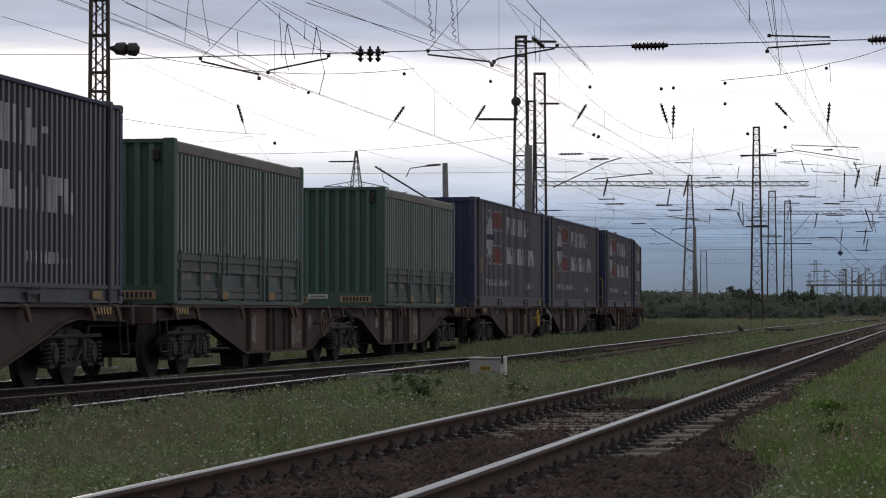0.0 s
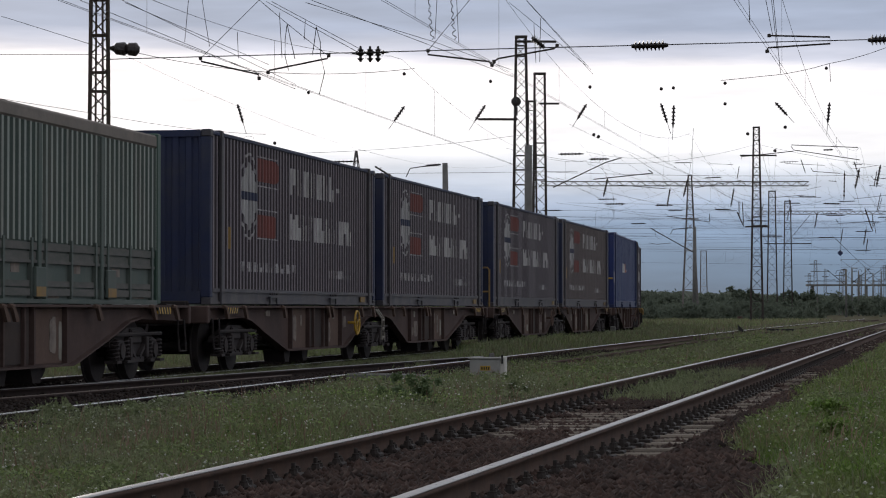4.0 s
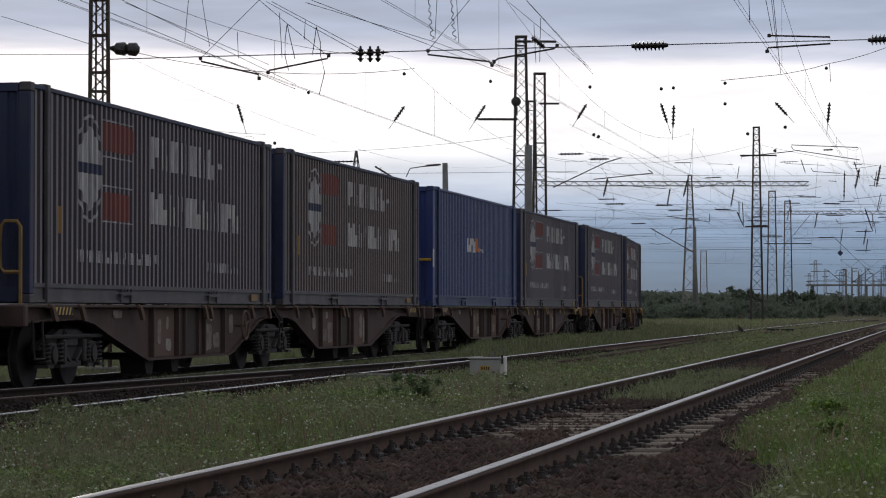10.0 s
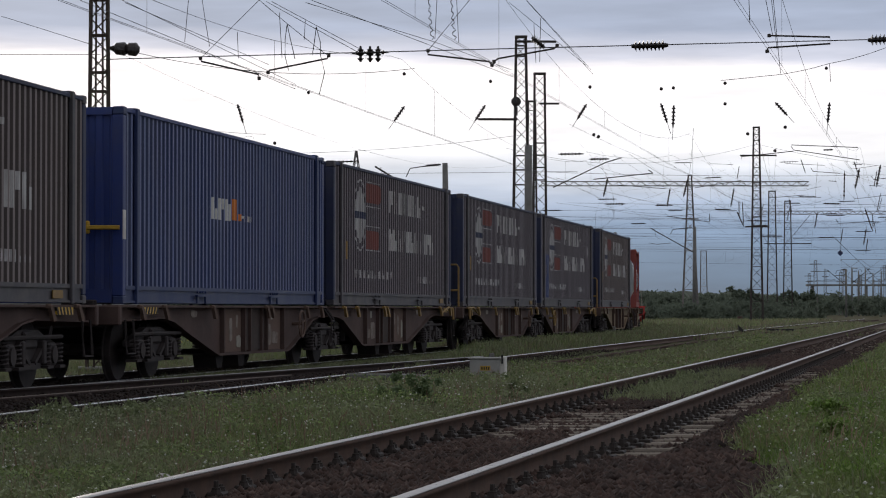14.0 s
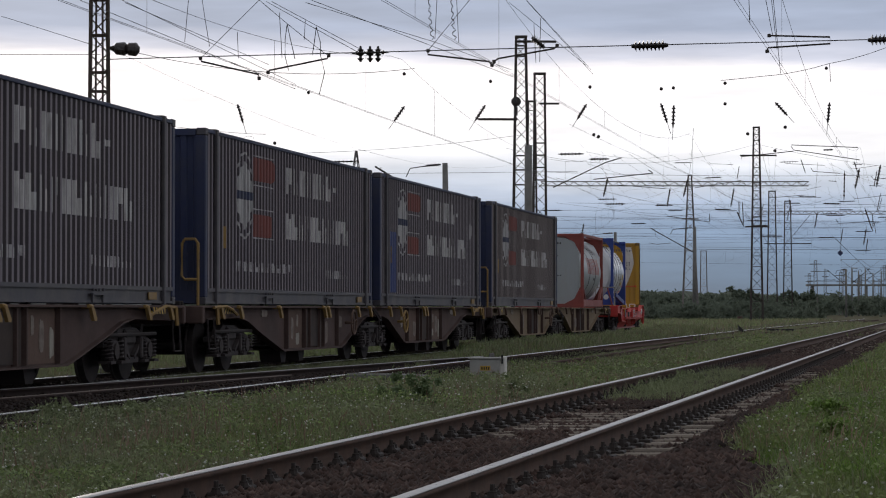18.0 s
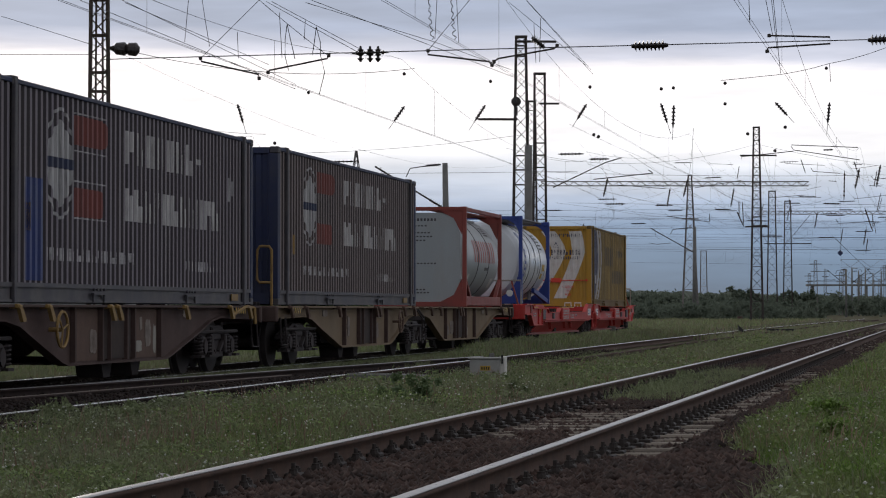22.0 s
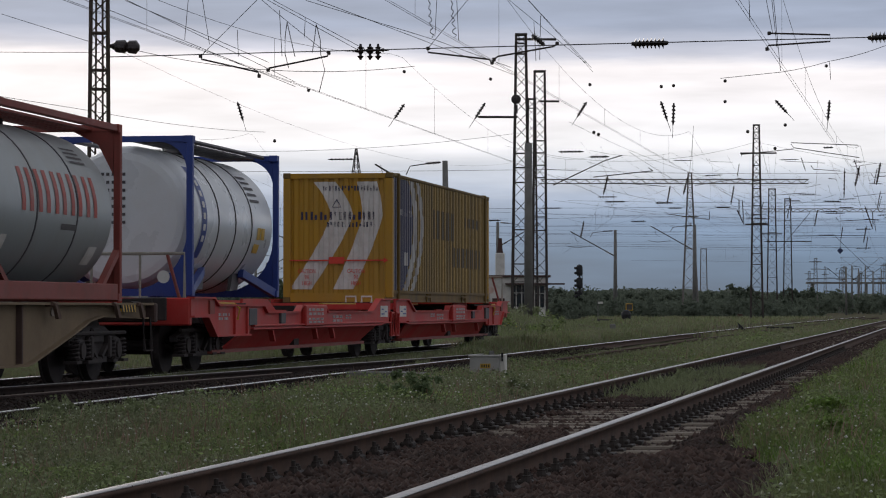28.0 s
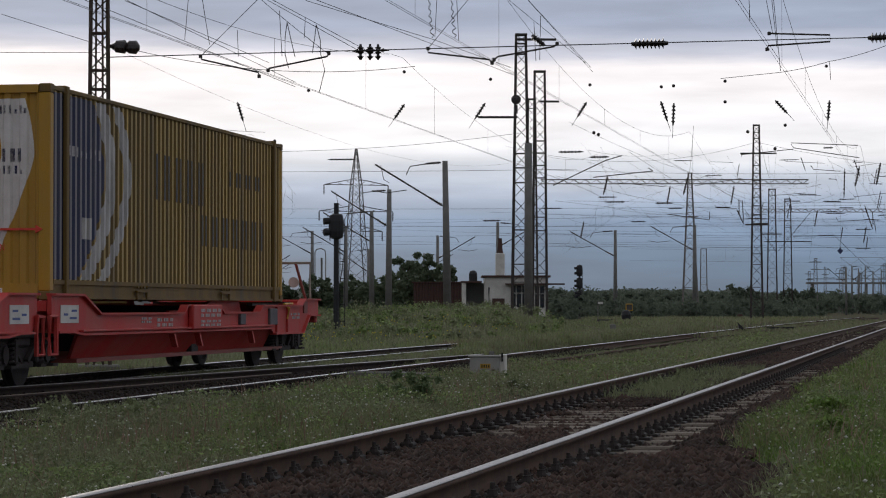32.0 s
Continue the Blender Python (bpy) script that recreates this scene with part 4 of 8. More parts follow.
def yellow_container():
    c = thing("freight_container", "grimy yellow ribbed container with white chevrons and navy field", "container", group="containers on the train")
    L, W, H = L45, W45, H45
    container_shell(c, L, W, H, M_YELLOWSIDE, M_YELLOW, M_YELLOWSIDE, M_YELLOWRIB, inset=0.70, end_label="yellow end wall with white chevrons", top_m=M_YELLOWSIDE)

    # chevrons on the near end; y runs to the left as seen
    def end_band(y_at, w, name):
        b = B()
        y = -1.05
        n = 120
        for i in range(n):
            z0, z1 = 0.30 + i * (2.70 - 0.30) / n, 0.30 + (i + 1) * (2.70 - 0.30) / n
            c0 = y_at((z0 + z1) / 2)
            a0, a1 = max(c0 - w / 2, -1.07), min(c0 + w / 2, 1.05)
            if a1 > a0 + 0.01:
                ribbed(b, a0, a1, z0, z1, lambda a, d, z: (-(L / 2 - 0.03 - d), a, z), 0.004)
        bmesh.ops.remove_doubles(b, verts=b.verts, dist=0.004)
        part(name, b, M_WHITE, c, "white chevron stripe")

    def bend(top, tip, foot):
        def f(z):
            if z > 1.95:
                q = (z - 1.95) / 0.75
                return tip + (top - tip) * q ** 1.6
            q = (1.95 - z) / 1.65
            return tip + (foot - tip) * (q ** 1.25)
        return f
    end_band(bend(0.31, -0.08, 0.86), 0.50, "chevron")
    end_band(bend(-0.66, -0.78, -0.12), 0.46, "chevron")
    bars(c, [(-a1, -a0, z0, z1) for a0, a1, z0, z1 in strokes(-0.85, 0.90, 1.85, 2.03, 8, 21)], W, L, M_NAVYTEXT, side=False)
    bars(c, [(-a1, -a0, z0, z1) for a0, a1, z0, z1 in strokes(-0.25, 0.90, 1.69, 1.80, 7, 22)], W, L, M_NAVYTEXT, side=False)
    marks(c, "small_lettering", [(-a1, -a0, z0, z1) for a0, a1, z0, z1 in strokes(-0.35, 0.95, 2.50, 2.61, 9, 23)], W, L, M_NAVYTEXT, side=False)
    tri = tube(B(), [(-L / 2 - 0.012, 0.02, 2.30), (-L / 2 - 0.012, 0.12, 2.13), (-L / 2 - 0.012, -0.08, 2.13), (-L / 2 - 0.012, 0.02, 2.30)], 0.012, 4)
    part("warning_triangle", tri, M_NAVYTEXT, c)
    b = B()
    box(b, -L / 2 - 0.012, -L / 2 + 0.02, -1.05, 1.10, 0.93, 0.96)
    box(b, -L / 2 - 0.016, -L / 2 + 0.02, -0.15, 0.20, 0.87, 1.02)
    plate(b, [(-1.05, 0.89), (-1.15, 0.945), (-1.05, 1.0)], "x", -L / 2 - 0.012, -L / 2 + 0.02)
    part("red_arrow", b, M_REDTEXT, c, "red double arrow mark")
    for y in (0.70, -0.42):
        for k, tx in enumerate(("CAUTION", "9'6", "HIGH")):
            cu = bpy.data.curves.new("caution_text", "FONT")
            cu.body, cu.size, cu.align_x, cu.extrude = tx, 0.135, "CENTER", 0.002
            tmp = bpy.data.objects.new("tmp_text", cu)
            scene.collection.objects.link(tmp)
            bpy.context.view_layer.update()
            me = bpy.data.meshes.new_from_object(tmp.evaluated_get(bpy.context.evaluated_depsgraph_get()))
            bpy.data.objects.remove(tmp)
            me.materials.clear()
            me.materials.append(M_REDTEXT)
            ob = new("caution_text", me)
            ob.parent = c
            ob.matrix_basis = Matrix.Translation((-L / 2 - 0.004, y, 0.66 - k * 0.135)) @ Matrix(((0, 0, -1, 0), (-1, 0, 0, 0), (0, 1, 0, 0), (0, 0, 0, 1))) @ Matrix.Diagonal((0.66, 1, 1, 1))
    # navy field and white sweeps on the long side

    def sweep(z):
        return 2.55 - 0.54 * (z - 1.80) ** 2
    for name, off, w, m, lab in (("navy_field", None, None, M_NAVY, "navy blue field"), ("white_sweep", 0.08, 0.52, M_WORN, "worn white sweep"), ("white_sweep", 0.95, 0.42, M_WORN, "worn white sweep")):
        b = B()
        n = 110
        for i in range(n):
            z0, z1 = 0.28 + i * 2.52 / n, 0.28 + (i + 1) * 2.52 / n
            s = sweep((z0 + z1) / 2)
            a0, a1 = (0.15, s) if off is None else (s + off, s + off + w)
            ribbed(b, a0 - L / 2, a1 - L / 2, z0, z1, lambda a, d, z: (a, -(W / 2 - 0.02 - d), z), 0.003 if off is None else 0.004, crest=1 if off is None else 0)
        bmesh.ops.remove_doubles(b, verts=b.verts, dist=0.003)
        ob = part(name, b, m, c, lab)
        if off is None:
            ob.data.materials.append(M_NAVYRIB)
    bars(c, strokes(0.9, 2.4, 1.98, 2.12, 7, 31, 0.2), W, L, M_SMALL)
    marks(c, "notice", [(1.55, 1.95, 0.85, 1.15)], W, L, M_WORN, "pale notice")
    bars(c, rib_bars(5.2, 8.4, 1.55, 2.25, 33, L) + rib_bars(9.6, 12.2, 1.95, 2.2, 35, L), W, L, M_FADED)
    bars(c, rib_bars(7.8, 12.3, 0.90, 1.40, 34, L), W, L, M_FADED)
    bars(c, rib_bars(6.0, 7.0, 0.95, 1.35, 37, L), W, L, M_YELLOWRIB)
    return c


yellow = yellow_container()
on_train(yellow, 168.41 + L45 / 2, 1.17)


# ---- wagons ----
def bogie_mesh():
    """Sole bars, bolster and brake gear of a two-axle bogie, centred on its pivot."""
    b = B()
    for sy in (-1, 1):
        y0, y1 = sorted((sy * 0.98, sy * 1.10))
        plate(b, [(-1.30, 0.60), (-1.30, 0.52), (-0.62, 0.50), (-0.50, 0.40), (0.50, 0.40), (0.62, 0.50), (1.30, 0.52), (1.30, 0.60), (0.70, 0.72), (0.42, 0.80), (-0.42, 0.80), (-0.70, 0.72)], "y", y0, y1)
        for sx in (-1, 1):
            box(b, sx * 0.45 - 0.07, sx * 0.45 + 0.07, *sorted((sy * 1.08, sy * 1.2)), 0.34, 0.66, 0.02)
            beam(b, (sx * 0.12, sy * 1.14, 0.36), (sx * 0.55, sy * 1.14, 0.62), 0.06)
        box(b, -0.36, 0.36, *sorted((sy * 1.1, sy * 1.16)), 0.28, 0.36)
        rod(b, (-1.3, sy * 1.16, 0.70), (1.3, sy * 1.16, 0.70), 0.03, 6)
    box(b, -0.28, 0.28, -1.15, 1.15, 0.55, 0.78, 0.03)
    box(b, -1.2, 1.2, -0.06, 0.06, 0.45, 0.55)
    lathe(b, (0, 0, 0.75), (0, 0, 1), [(0, 0.28), (0.16, 0.28)], 16)
    for sx in (-1, 1):
        box(b, sx * 0.42 - 0.05, sx * 0.42 + 0.05, -0.9, 0.9, 0.30, 0.42)
    return mesh_of("bogie", b, M_BOGIE)


def wheelset_mesh():
    b = B()
    for sy in (-1, 1):
        prof = [(-0.065, 0.30), (-0.065, 0.455), (-0.055, 0.46), (0.03, 0.462), (0.045, 0.488), (0.065, 0.488), (0.07, 0.40), (0.02, 0.37), (0.0, 0.16), (0.04, 0.12), (0.09, 0.11)]
        lathe(b, (0, sy * 0.745, 0), (0, -sy, 0), prof, 32)
        for k in range(4):
            a = k * math.pi / 2
            box(b, 0.25 * math.cos(a) - 0.03, 0.25 * math.cos(a) + 0.03, *sorted((sy * 0.745, sy * 0.80)), 0.25 * math.sin(a) - 0.03, 0.25 * math.sin(a) + 0.03)
    rod(b, (0, -1.05, 0), (0, 1.05, 0), 0.085, 12)
    return mesh_of("wheelset", b, M_BOGIE)


def axlebox_mesh():
    b = box(B(), -0.17, 0.17, -0.11, 0.11, -0.17, 0.17, 0.04)
    rod(b, (0, -0.14, 0), (0, -0.08, 0), 0.12, 14)
    return mesh_of("axle_box", b, M_BOGIE)


def spring_mesh():
    b = B()
    pts = [(0.085 * math.cos(a * 0.75), 0.085 * math.sin(a * 0.75), a * 0.0068) for a in range(0, 43)]
    tube(b, pts, 0.019, 4)
    box(b, -0.12, 0.12, -0.10, 0.10, -0.05, -0.01)
    return mesh_of("coil_spring", b, M_BOGIE)


ME_BOGIE, ME_WHEELS, ME_AXLE, ME_SPRING = bogie_mesh(), wheelset_mesh(), axlebox_mesh(), spring_mesh()


def bogie(parent, x):
    bo = again("bogie", ME_BOGIE, parent, pose(x, 0, 0))
    for sx in (-1, 1):
        w = again("wheelset", ME_WHEELS, bo, pose(sx * 0.9, 0, 0.46))
        WHEELS.append((w, sx * 0.9))
        for sy in (-1, 1):
            again("axle_box", ME_AXLE, bo, pose(sx * 0.9, sy * 1.06, 0.46, 0, 0, 0 if sy < 0 else 180))
            for d in (-0.27, 0.27):
                again("coil_spring", ME_SPRING, bo, pose(sx * 0.9 + d, sy * 1.12, 0.33))
    return bo


def spigot_mesh():
    b = B()
    for d in (0.0,):
        plate(b, [(d - 0.06, 0.06), (d + 0.06, 0.06), (d + 0.20, -0.08), (d + 0.19, -0.12), (d + 0.08, -0.12)], "y", -0.10, -0.05)
        box(b, d - 0.055, d + 0.055, -0.10, 0.06, 0.05, 0.10, 0.012)
        rod(b, (d - 0.07, -0.05, 0.085), (d + 0.07, -0.05, 0.085), 0.028, 8)
    return mesh_of("folding_spigot", b, M_RUSTLIGHT)


ME_SPIGOT = spigot_mesh()


def flat_wagon(sg, variant, paint=None, spigot=None):
    """One half of an articulated flat wagon; sg = 1: its shared bogie lies at +x, -1: at -x (and belongs to the other half)."""
    paint = paint or M_WAGON
    w = thing("flat_wagon", "pale tan steel articulated flat wagon on sooty bogies" if paint is M_WAGONTAN else "brown steel articulated flat wagon on sooty bogies under containers", "railway wagon", group="flat wagons")
    X = lambda *p: [(sg * a, z) for a, z in p]
    out = X((-7.25, 1.12), (-7.25, 0.90), (-4.6, 0.94), (-4.0, 0.88), (-3.2, 0.70), (-1.5, 0.36), (-1.2, 0.31), (3.8, 0.31), (4.1, 0.36), (5.2, 0.66), (5.9, 0.86), (6.5, 0.93), (6.95, 0.93), (6.95, 1.12))
    for sy in (-1, 1):
        y0, y1 = sorted((sy * 1.13, sy * 1.17))
        part("sole_bar", plate(B(), out, "y", y0, y1), paint, w)
        # edge flange that follows the belly, and the top flange
        b = B()
        for (a, z), (a2, z2) in zip(out[1:-1], out[2:-1]):
            if abs(a - a2) > 0.05:
                beam(b, (a, sy * 1.17, z), (a2, sy * 1.17, z2), 0.16, 0.025)
        part("lower_flange", b, paint, w)
        part("top_flange", box(B(), *sorted((sg * -7.25, sg * 6.95)), *sorted((sy * 1.08, sy * 1.30)), 1.10, 1.135), paint, w)
        st = mesh_of("stiffener", box(B(), -0.03, 0.03, *sorted((sy * 1.17, sy * 1.25)), 0.34, 1.10), M_WAGON)
        for x in (-0.9, 0.55, 0.95, 1.80, 2.2, 3.5):
            again("stiffener", st, w, pose(sg * x, 0, 0))
        # Stands proud of the bar; its dark colour imitates a shaded recess.
        part("recess_shade_panel", box(B(), *sorted((sg * 0.65, sg * 2.1)), *sorted((sy * 1.172, sy * 1.20)), 0.36, 1.09), M_WAGONDARK, w, "raised panel coloured dark as a shaded recess")
        for x in (-6.2, -4.9, -2.0, 1.75, 2.10, 4.95, 6.2):
            again("folding_spigot", spigot or ME_SPIGOT, w, pose(sg * x, sy * 1.27, 1.03, 0, 0, 0 if sy < 0 else 180))
    # worn paint fields and flaking inscription panels on the side seen
    rnd = random.Random(40 + variant)
    if paint is M_WAGON:
        part("paint_field", box(B(), *sorted((sg * -0.85, sg * 0.48)), -1.178, -1.17, 0.35, 1.08), M_RUSTLIGHT, w, "light rusty field of worn paint")
        part("paint_field", box(B(), *sorted((sg * 2.25, sg * 3.42)), -1.178, -1.17, 0.35, 1.08), M_RUSTLIGHT if variant % 2 else M_WAGON, w)
    spots = [(-0.70, 0.62, 0.16, 0.50), (-0.36, 0.72, 0.26, 0.50), (0.10, 0.86, 0.14, 0.26), (0.18, 0.52, 0.28, 0.22), (2.52, 0.62, 0.46, 0.42), (3.10, 0.56, 0.36, 0.26), (2.85, 0.96, 0.20, 0.15), (-2.55, 1.0, 0.36, 0.13), (4.0, 0.82, 0.30, 0.3)]
    for i, (x, z, wd, h) in enumerate(spots):
        if rnd.random() < (0.2 if paint is M_WAGON else 0.65):
            continue
        x += rnd.uniform(-0.12, 0.12)
        wd, h = wd * rnd.uniform(0.8, 1.35), h * rnd.uniform(0.8, 1.15)
        zc = min(max(z, 0.36 + h / 2), 1.07 - h / 2)
        n = 20
        outl = []
        for k in range(n):
            a = 2 * math.pi * k / n
            rr = (abs(math.cos(a)) ** 9 + abs(math.sin(a)) ** 9) ** (-1 / 9) * rnd.uniform(0.82, 1.0)
            outl.append((sg * x + wd / 2 * rr * math.cos(a), zc + h / 2 * rr * math.sin(a)))
        part("inscription_panel", plate(B(), outl, "y", -1.186, -1.172), M_FLAKE if i % 3 else M_PANEL, w, "pale flaking inscription panel")
    # centre sill, deck cross members
    part("centre_sill", box(B(), *sorted((sg * -7.25, sg * 6.95)), -0.3, 0.3, 0.80, 1.10), M_BOGIE, w)
    cm = mesh_of("cross_member", box(B(), -0.06, 0.06, -1.13, 1.13, 0.92, 1.10), M_BOGIE)
    for x in (-6.9, -5.6, -3.6, -2.0, -0.3, 1.3, 3.0, 4.6, 6.2):
        again("cross_member", cm, w, pose(sg * x, 0, 0))
    part("belly_floor", box(B(), *sorted((sg * -1.2, sg * 3.8)), -1.13, 1.13, 0.31, 0.34), M_BOGIE, w)
    # outer end: headstock, buffers, coupling, steps
    part("headstock", box(B(), *sorted((sg * -7.27, sg * -7.12)), -1.32, 1.32, 0.84, 1.13, 0.02), M_WAGON, w)
    for sy in (-1, 1):
        b = rod(B(), (sg * -7.27, sy * 0.875, 1.05), (sg * -7.68, sy * 0.875, 1.05), 0.11, 14)
        box(b, *sorted((sg * -7.68, sg * -7.72)), sy * 0.875 - 0.24, sy * 0.875 + 0.24, 0.88, 1.21, 0.015)
        part("buffer", b, M_BOGIE, w)
        part("step", tube(B(), [(sg * -6.9, sy * 1.30, 0.92), (sg * -6.9, sy * 1.33, 0.42), (sg * -6.5, sy * 1.33, 0.42), (sg * -6.5, sy * 1.30, 0.92)], 0.02), M_BOGIE, w)
    b = tube(B(), [(sg * -7.2, 0, 0.98), (sg * -7.5, 0, 0.9), (sg * -7.8, 0, 0.95)], 0.05)
    tube(b, [(sg * -7.2, -0.3, 0.9), (sg * -7.5, -0.32, 0.55), (sg * -7.8, -0.25, 0.75)], 0.025)
    part("coupling", b, M_BOGIE, w)
    # striped warning plate and yellow grab iron near the outer bogie
    part("warning_plate", box(B(), *sorted((sg * -6.0, sg * -5.25)), -1.325, -1.30, 1.00, 1.10), M_YSTEEL, w, "yellow and black warning plate")
    bb = B()
    for i in range(5):
        plate(bb, [(sg * (-5.95 + i * 0.15), 1.0), (sg * (-5.88 + i * 0.15), 1.0), (sg * (-5.82 + i * 0.15), 1.10), (sg * (-5.89 + i * 0.15), 1.10)], "y", -1.329, -1.30)
    part("warning_stripes", bb, M_BLACK, w)
    if spigot:
        part("yellow_lever", tube(B(), [(sg * -6.6, -1.33, 1.10), (sg * -5.9, -1.36, 1.12), (sg * -5.5, -1.36, 1.06), (sg * -5.1, -1.34, 0.98)], 0.026), M_YDULL, w, "yellow brake lever")
        part("yellow_lever", tube(B(), [(sg * -6.5, -1.36, 1.10), (sg * -6.5, -1.38, 0.82)], 0.035), M_YDULL, w)
    if variant in (2, 6, 8, 10, 12):
        part("yellow_handrail", tube(B(), [(sg * -6.95, -1.15, 0.95), (sg * -6.95, -1.15, 2.15), (sg * -6.95, -1.1, 2.22), (sg * -6.95, -0.93, 2.22), (sg * -6.95, -0.88, 2.15), (sg * -6.95, -0.88, 1.62), (sg * -6.95, -0.93, 1.56), (sg * -6.95, -1.15, 1.56)], 0.026), M_YDULL, w, "yellow handrail at the wagon end") if sg > 0 else None
    bogie(w, sg * -4.70)
    if sg > 0:
        bogie(w, 7.30)
    # hand brake wheel near the shared bogie
    if sg > 0 or variant == 7:
        hb, cx = B(), sg * 4.45
        ring = [(cx + 0.24 * math.cos(a * math.pi / 12), -1.36, 0.80 + 0.24 * math.sin(a * math.pi / 12)) for a in range(25)]
        tube(hb, ring, 0.022)
        for a in (0.3, 2.4, 4.5):
            rod(hb, (cx, -1.36, 0.80), (cx + 0.23 * math.cos(a), -1.36, 0.80 + 0.23 * math.sin(a)), 0.014, 5)
        rod(hb, (cx, -1.36, 0.80), (cx, -1.15, 0.80), 0.03, 8)
        part("hand_brake_wheel", hb, M_YSTEEL if variant == 3 else M_YDULL if variant == 7 else M_RUSTLIGHT, w, "hand brake wheel")
    if sg > 0:
        # end ladder by the shared bogie
        lb = B()
        for x in (6.75, 6.98):
            tube(lb, [(x, -1.28, 1.08), (x, -1.42, 0.88), (x, -1.42, 0.42)], 0.022)
        for z in (0.48, 0.66, 0.84):
            rod(lb, (6.75, -1.42, z), (6.98, -1.42, z), 0.022, 6)
        part("step_ladder", lb, M_PANEL if variant == 3 else M_BOGIE, w, "steel step ladder")
    # dropped brake parts below the belly
    for x in (-0.3, 1.2):
        part("brake_cylinder", plate(B(), [(sg * x - 0.28, 0.31), (sg * x - 0.16, 0.08), (sg * x + 0.16, 0.08), (sg * x + 0.28, 0.31)], "y", -1.0, -0.6), M_BOGIE, w)
    return w


HALF = L45 / 2
flats = [(-1, -45.72 + HALF, 1), (1, -30.15 + HALF, 1), (-1, -15.56 + HALF, 1), (1, SLOT[0] + HALF, 3), (-1, SLOT[1] + HALF, 4), (1, SLOT[2] + HALF, 2), (-1, SLOT[3] + HALF, 1),
         (1, SLOT[4] + HALF, 5), (-1, SLOT[5] + HALF, 4), (1, SLOT[6] + HALF, 6), (-1, SLOT[7] + HALF, 7), (1, SLOT[8] + HALF, 6), (-1, 135.2 + HALF, 1)]
YELLOW_SPIGOTS = (8, 9, 10)
spigot_yellow = ME_SPIGOT.copy()
spigot_yellow.materials.clear()
spigot_yellow.materials.append(M_YDULL)
for i, (sg, u, va) in enumerate(flats):
    on_train(flat_wagon(sg, va, M_WAGONTAN if i >= 11 else M_WAGON, spigot_yellow if i in YELLOW_SPIGOTS else None), u, 0.0)


def pocket_wagon(sg):
    """Half of the red articulated pocket wagon; the shared bogie lies at sg * 8.45."""
    w = thing("pocket_wagon", "bright red steel pocket wagon with stepped sides and data panels", "railway wagon", group="red pocket wagon")
    X = lambda *p: [(sg * a, z) for a, z in p]
    wall = X((-8.3, 1.22), (-8.3, 0.92), (-7.4, 0.92), (-6.85, 0.60), (-4.6, 0.60), (-4.4, 0.70), (6.8, 0.70), (7.3, 0.74), (7.9, 0.74), (8.1, 0.98), (8.1, 1.24), (6.8, 1.24), (6.0, 0.98), (1.6, 0.98), (1.4, 1.10), (-0.6, 1.10), (-0.9, 0.98), (-3.35, 0.98), (-3.6, 1.10), (-6.7, 1.10), (-7.0, 1.22))
    belly = X((-6.6, 0.74), (-5.8, 0.30), (6.0, 0.30), (6.9, 0.74))
    for sy in (-1, 1):
        part("side_wall", plate(B(), wall, "y", *sorted((sy * 1.36, sy * 1.42))), M_RED, w)
        bb = B()
        q = [(-4.6, 0.72, 1.40), (6.85, 0.72, 1.40), (6.2, 0.30, 1.05), (-5.2, 0.30, 1.05)]
        vs = [bb.verts.new((sg * x, sy * (yy - d), z)) for d in (0, 0.05) for x, z, yy in q]
        for f in ((0, 1, 2, 3), (7, 6, 5, 4), (0, 4, 5, 1), (1, 5, 6, 2), (2, 6, 7, 3), (3, 7, 4, 0)):
            bb.faces.new([vs[i] for i in f])
        part("belly_plate", bb, M_RED, w)
        top = X((-3.75, 0.9), (-3.5, 1.22), (-1.7, 1.22), (-1.05, 1.02), (1.0, 1.02), (1.0, 0.9)) if sy < 0 else X((-4.4, 0.9), (-4.0, 1.21), (6.8, 1.21), (6.8, 0.9))
        part("inner_wall", plate(B(), top, "y", *sorted((sy * 1.0, sy * 1.05))), M_RED, w)
        part("ledge", box(B(), *sorted((sg * -4.4, sg * 6.9)), *sorted((sy * 1.41, sy * 1.49)), 0.735, 0.765, 0.006), M_RED, w)
        part("side_box", box(B(), *sorted((sg * -0.55, sg * 1.25)), *sorted((sy * 1.42, sy * 1.52)), 0.72, 1.11, 0.02), M_RED, w)
        for x in (-4.75, -5.6):
            part("upright", box(B(), sg * x - 0.03, sg * x + 0.03, *sorted((sy * 1.42, sy * 1.46)), 0.62, 1.08), M_RED, w)
        b = B()
        for i in range(len(wall)):
            a, a2 = wall[i], wall[(i + 1) % len(wall)]
            if abs(a[0] - a2[0]) > 0.2:
                beam(b, (a[0], sy * 1.41, a[1]), (a2[0], sy * 1.41, a2[1]), 0.13, 0.03)
        part("edge_flange", b, M_RED, w)
        rb = mesh_of("rib", plate(B(), [(-0.05, 0.66), (0.03, 0.66), (0.20, 0.46), (0.12, 0.46)], "y", *sorted((sy * 1.36, sy * 1.45))), M_RED)
        for x in (-2.9, 0.6, 2.1):
            again("rib", rb, w, pose(x * sg, 0, 0))
    part("pocket_floor", box(B(), *sorted((sg * -6.2, sg * 6.3)), -1.2, 1.2, 0.30, 0.36), M_REDFRAME, w)
    part("end_platform", box(B(), *sorted((sg * -8.3, sg * -5.9)), -1.35, 1.35, 0.96, 1.14), M_RED, w)
    part("end_platform", box(B(), *sorted((sg * 6.6, sg * 8.1)), -1.35, 1.35, 1.02, 1.16), M_RED, w)
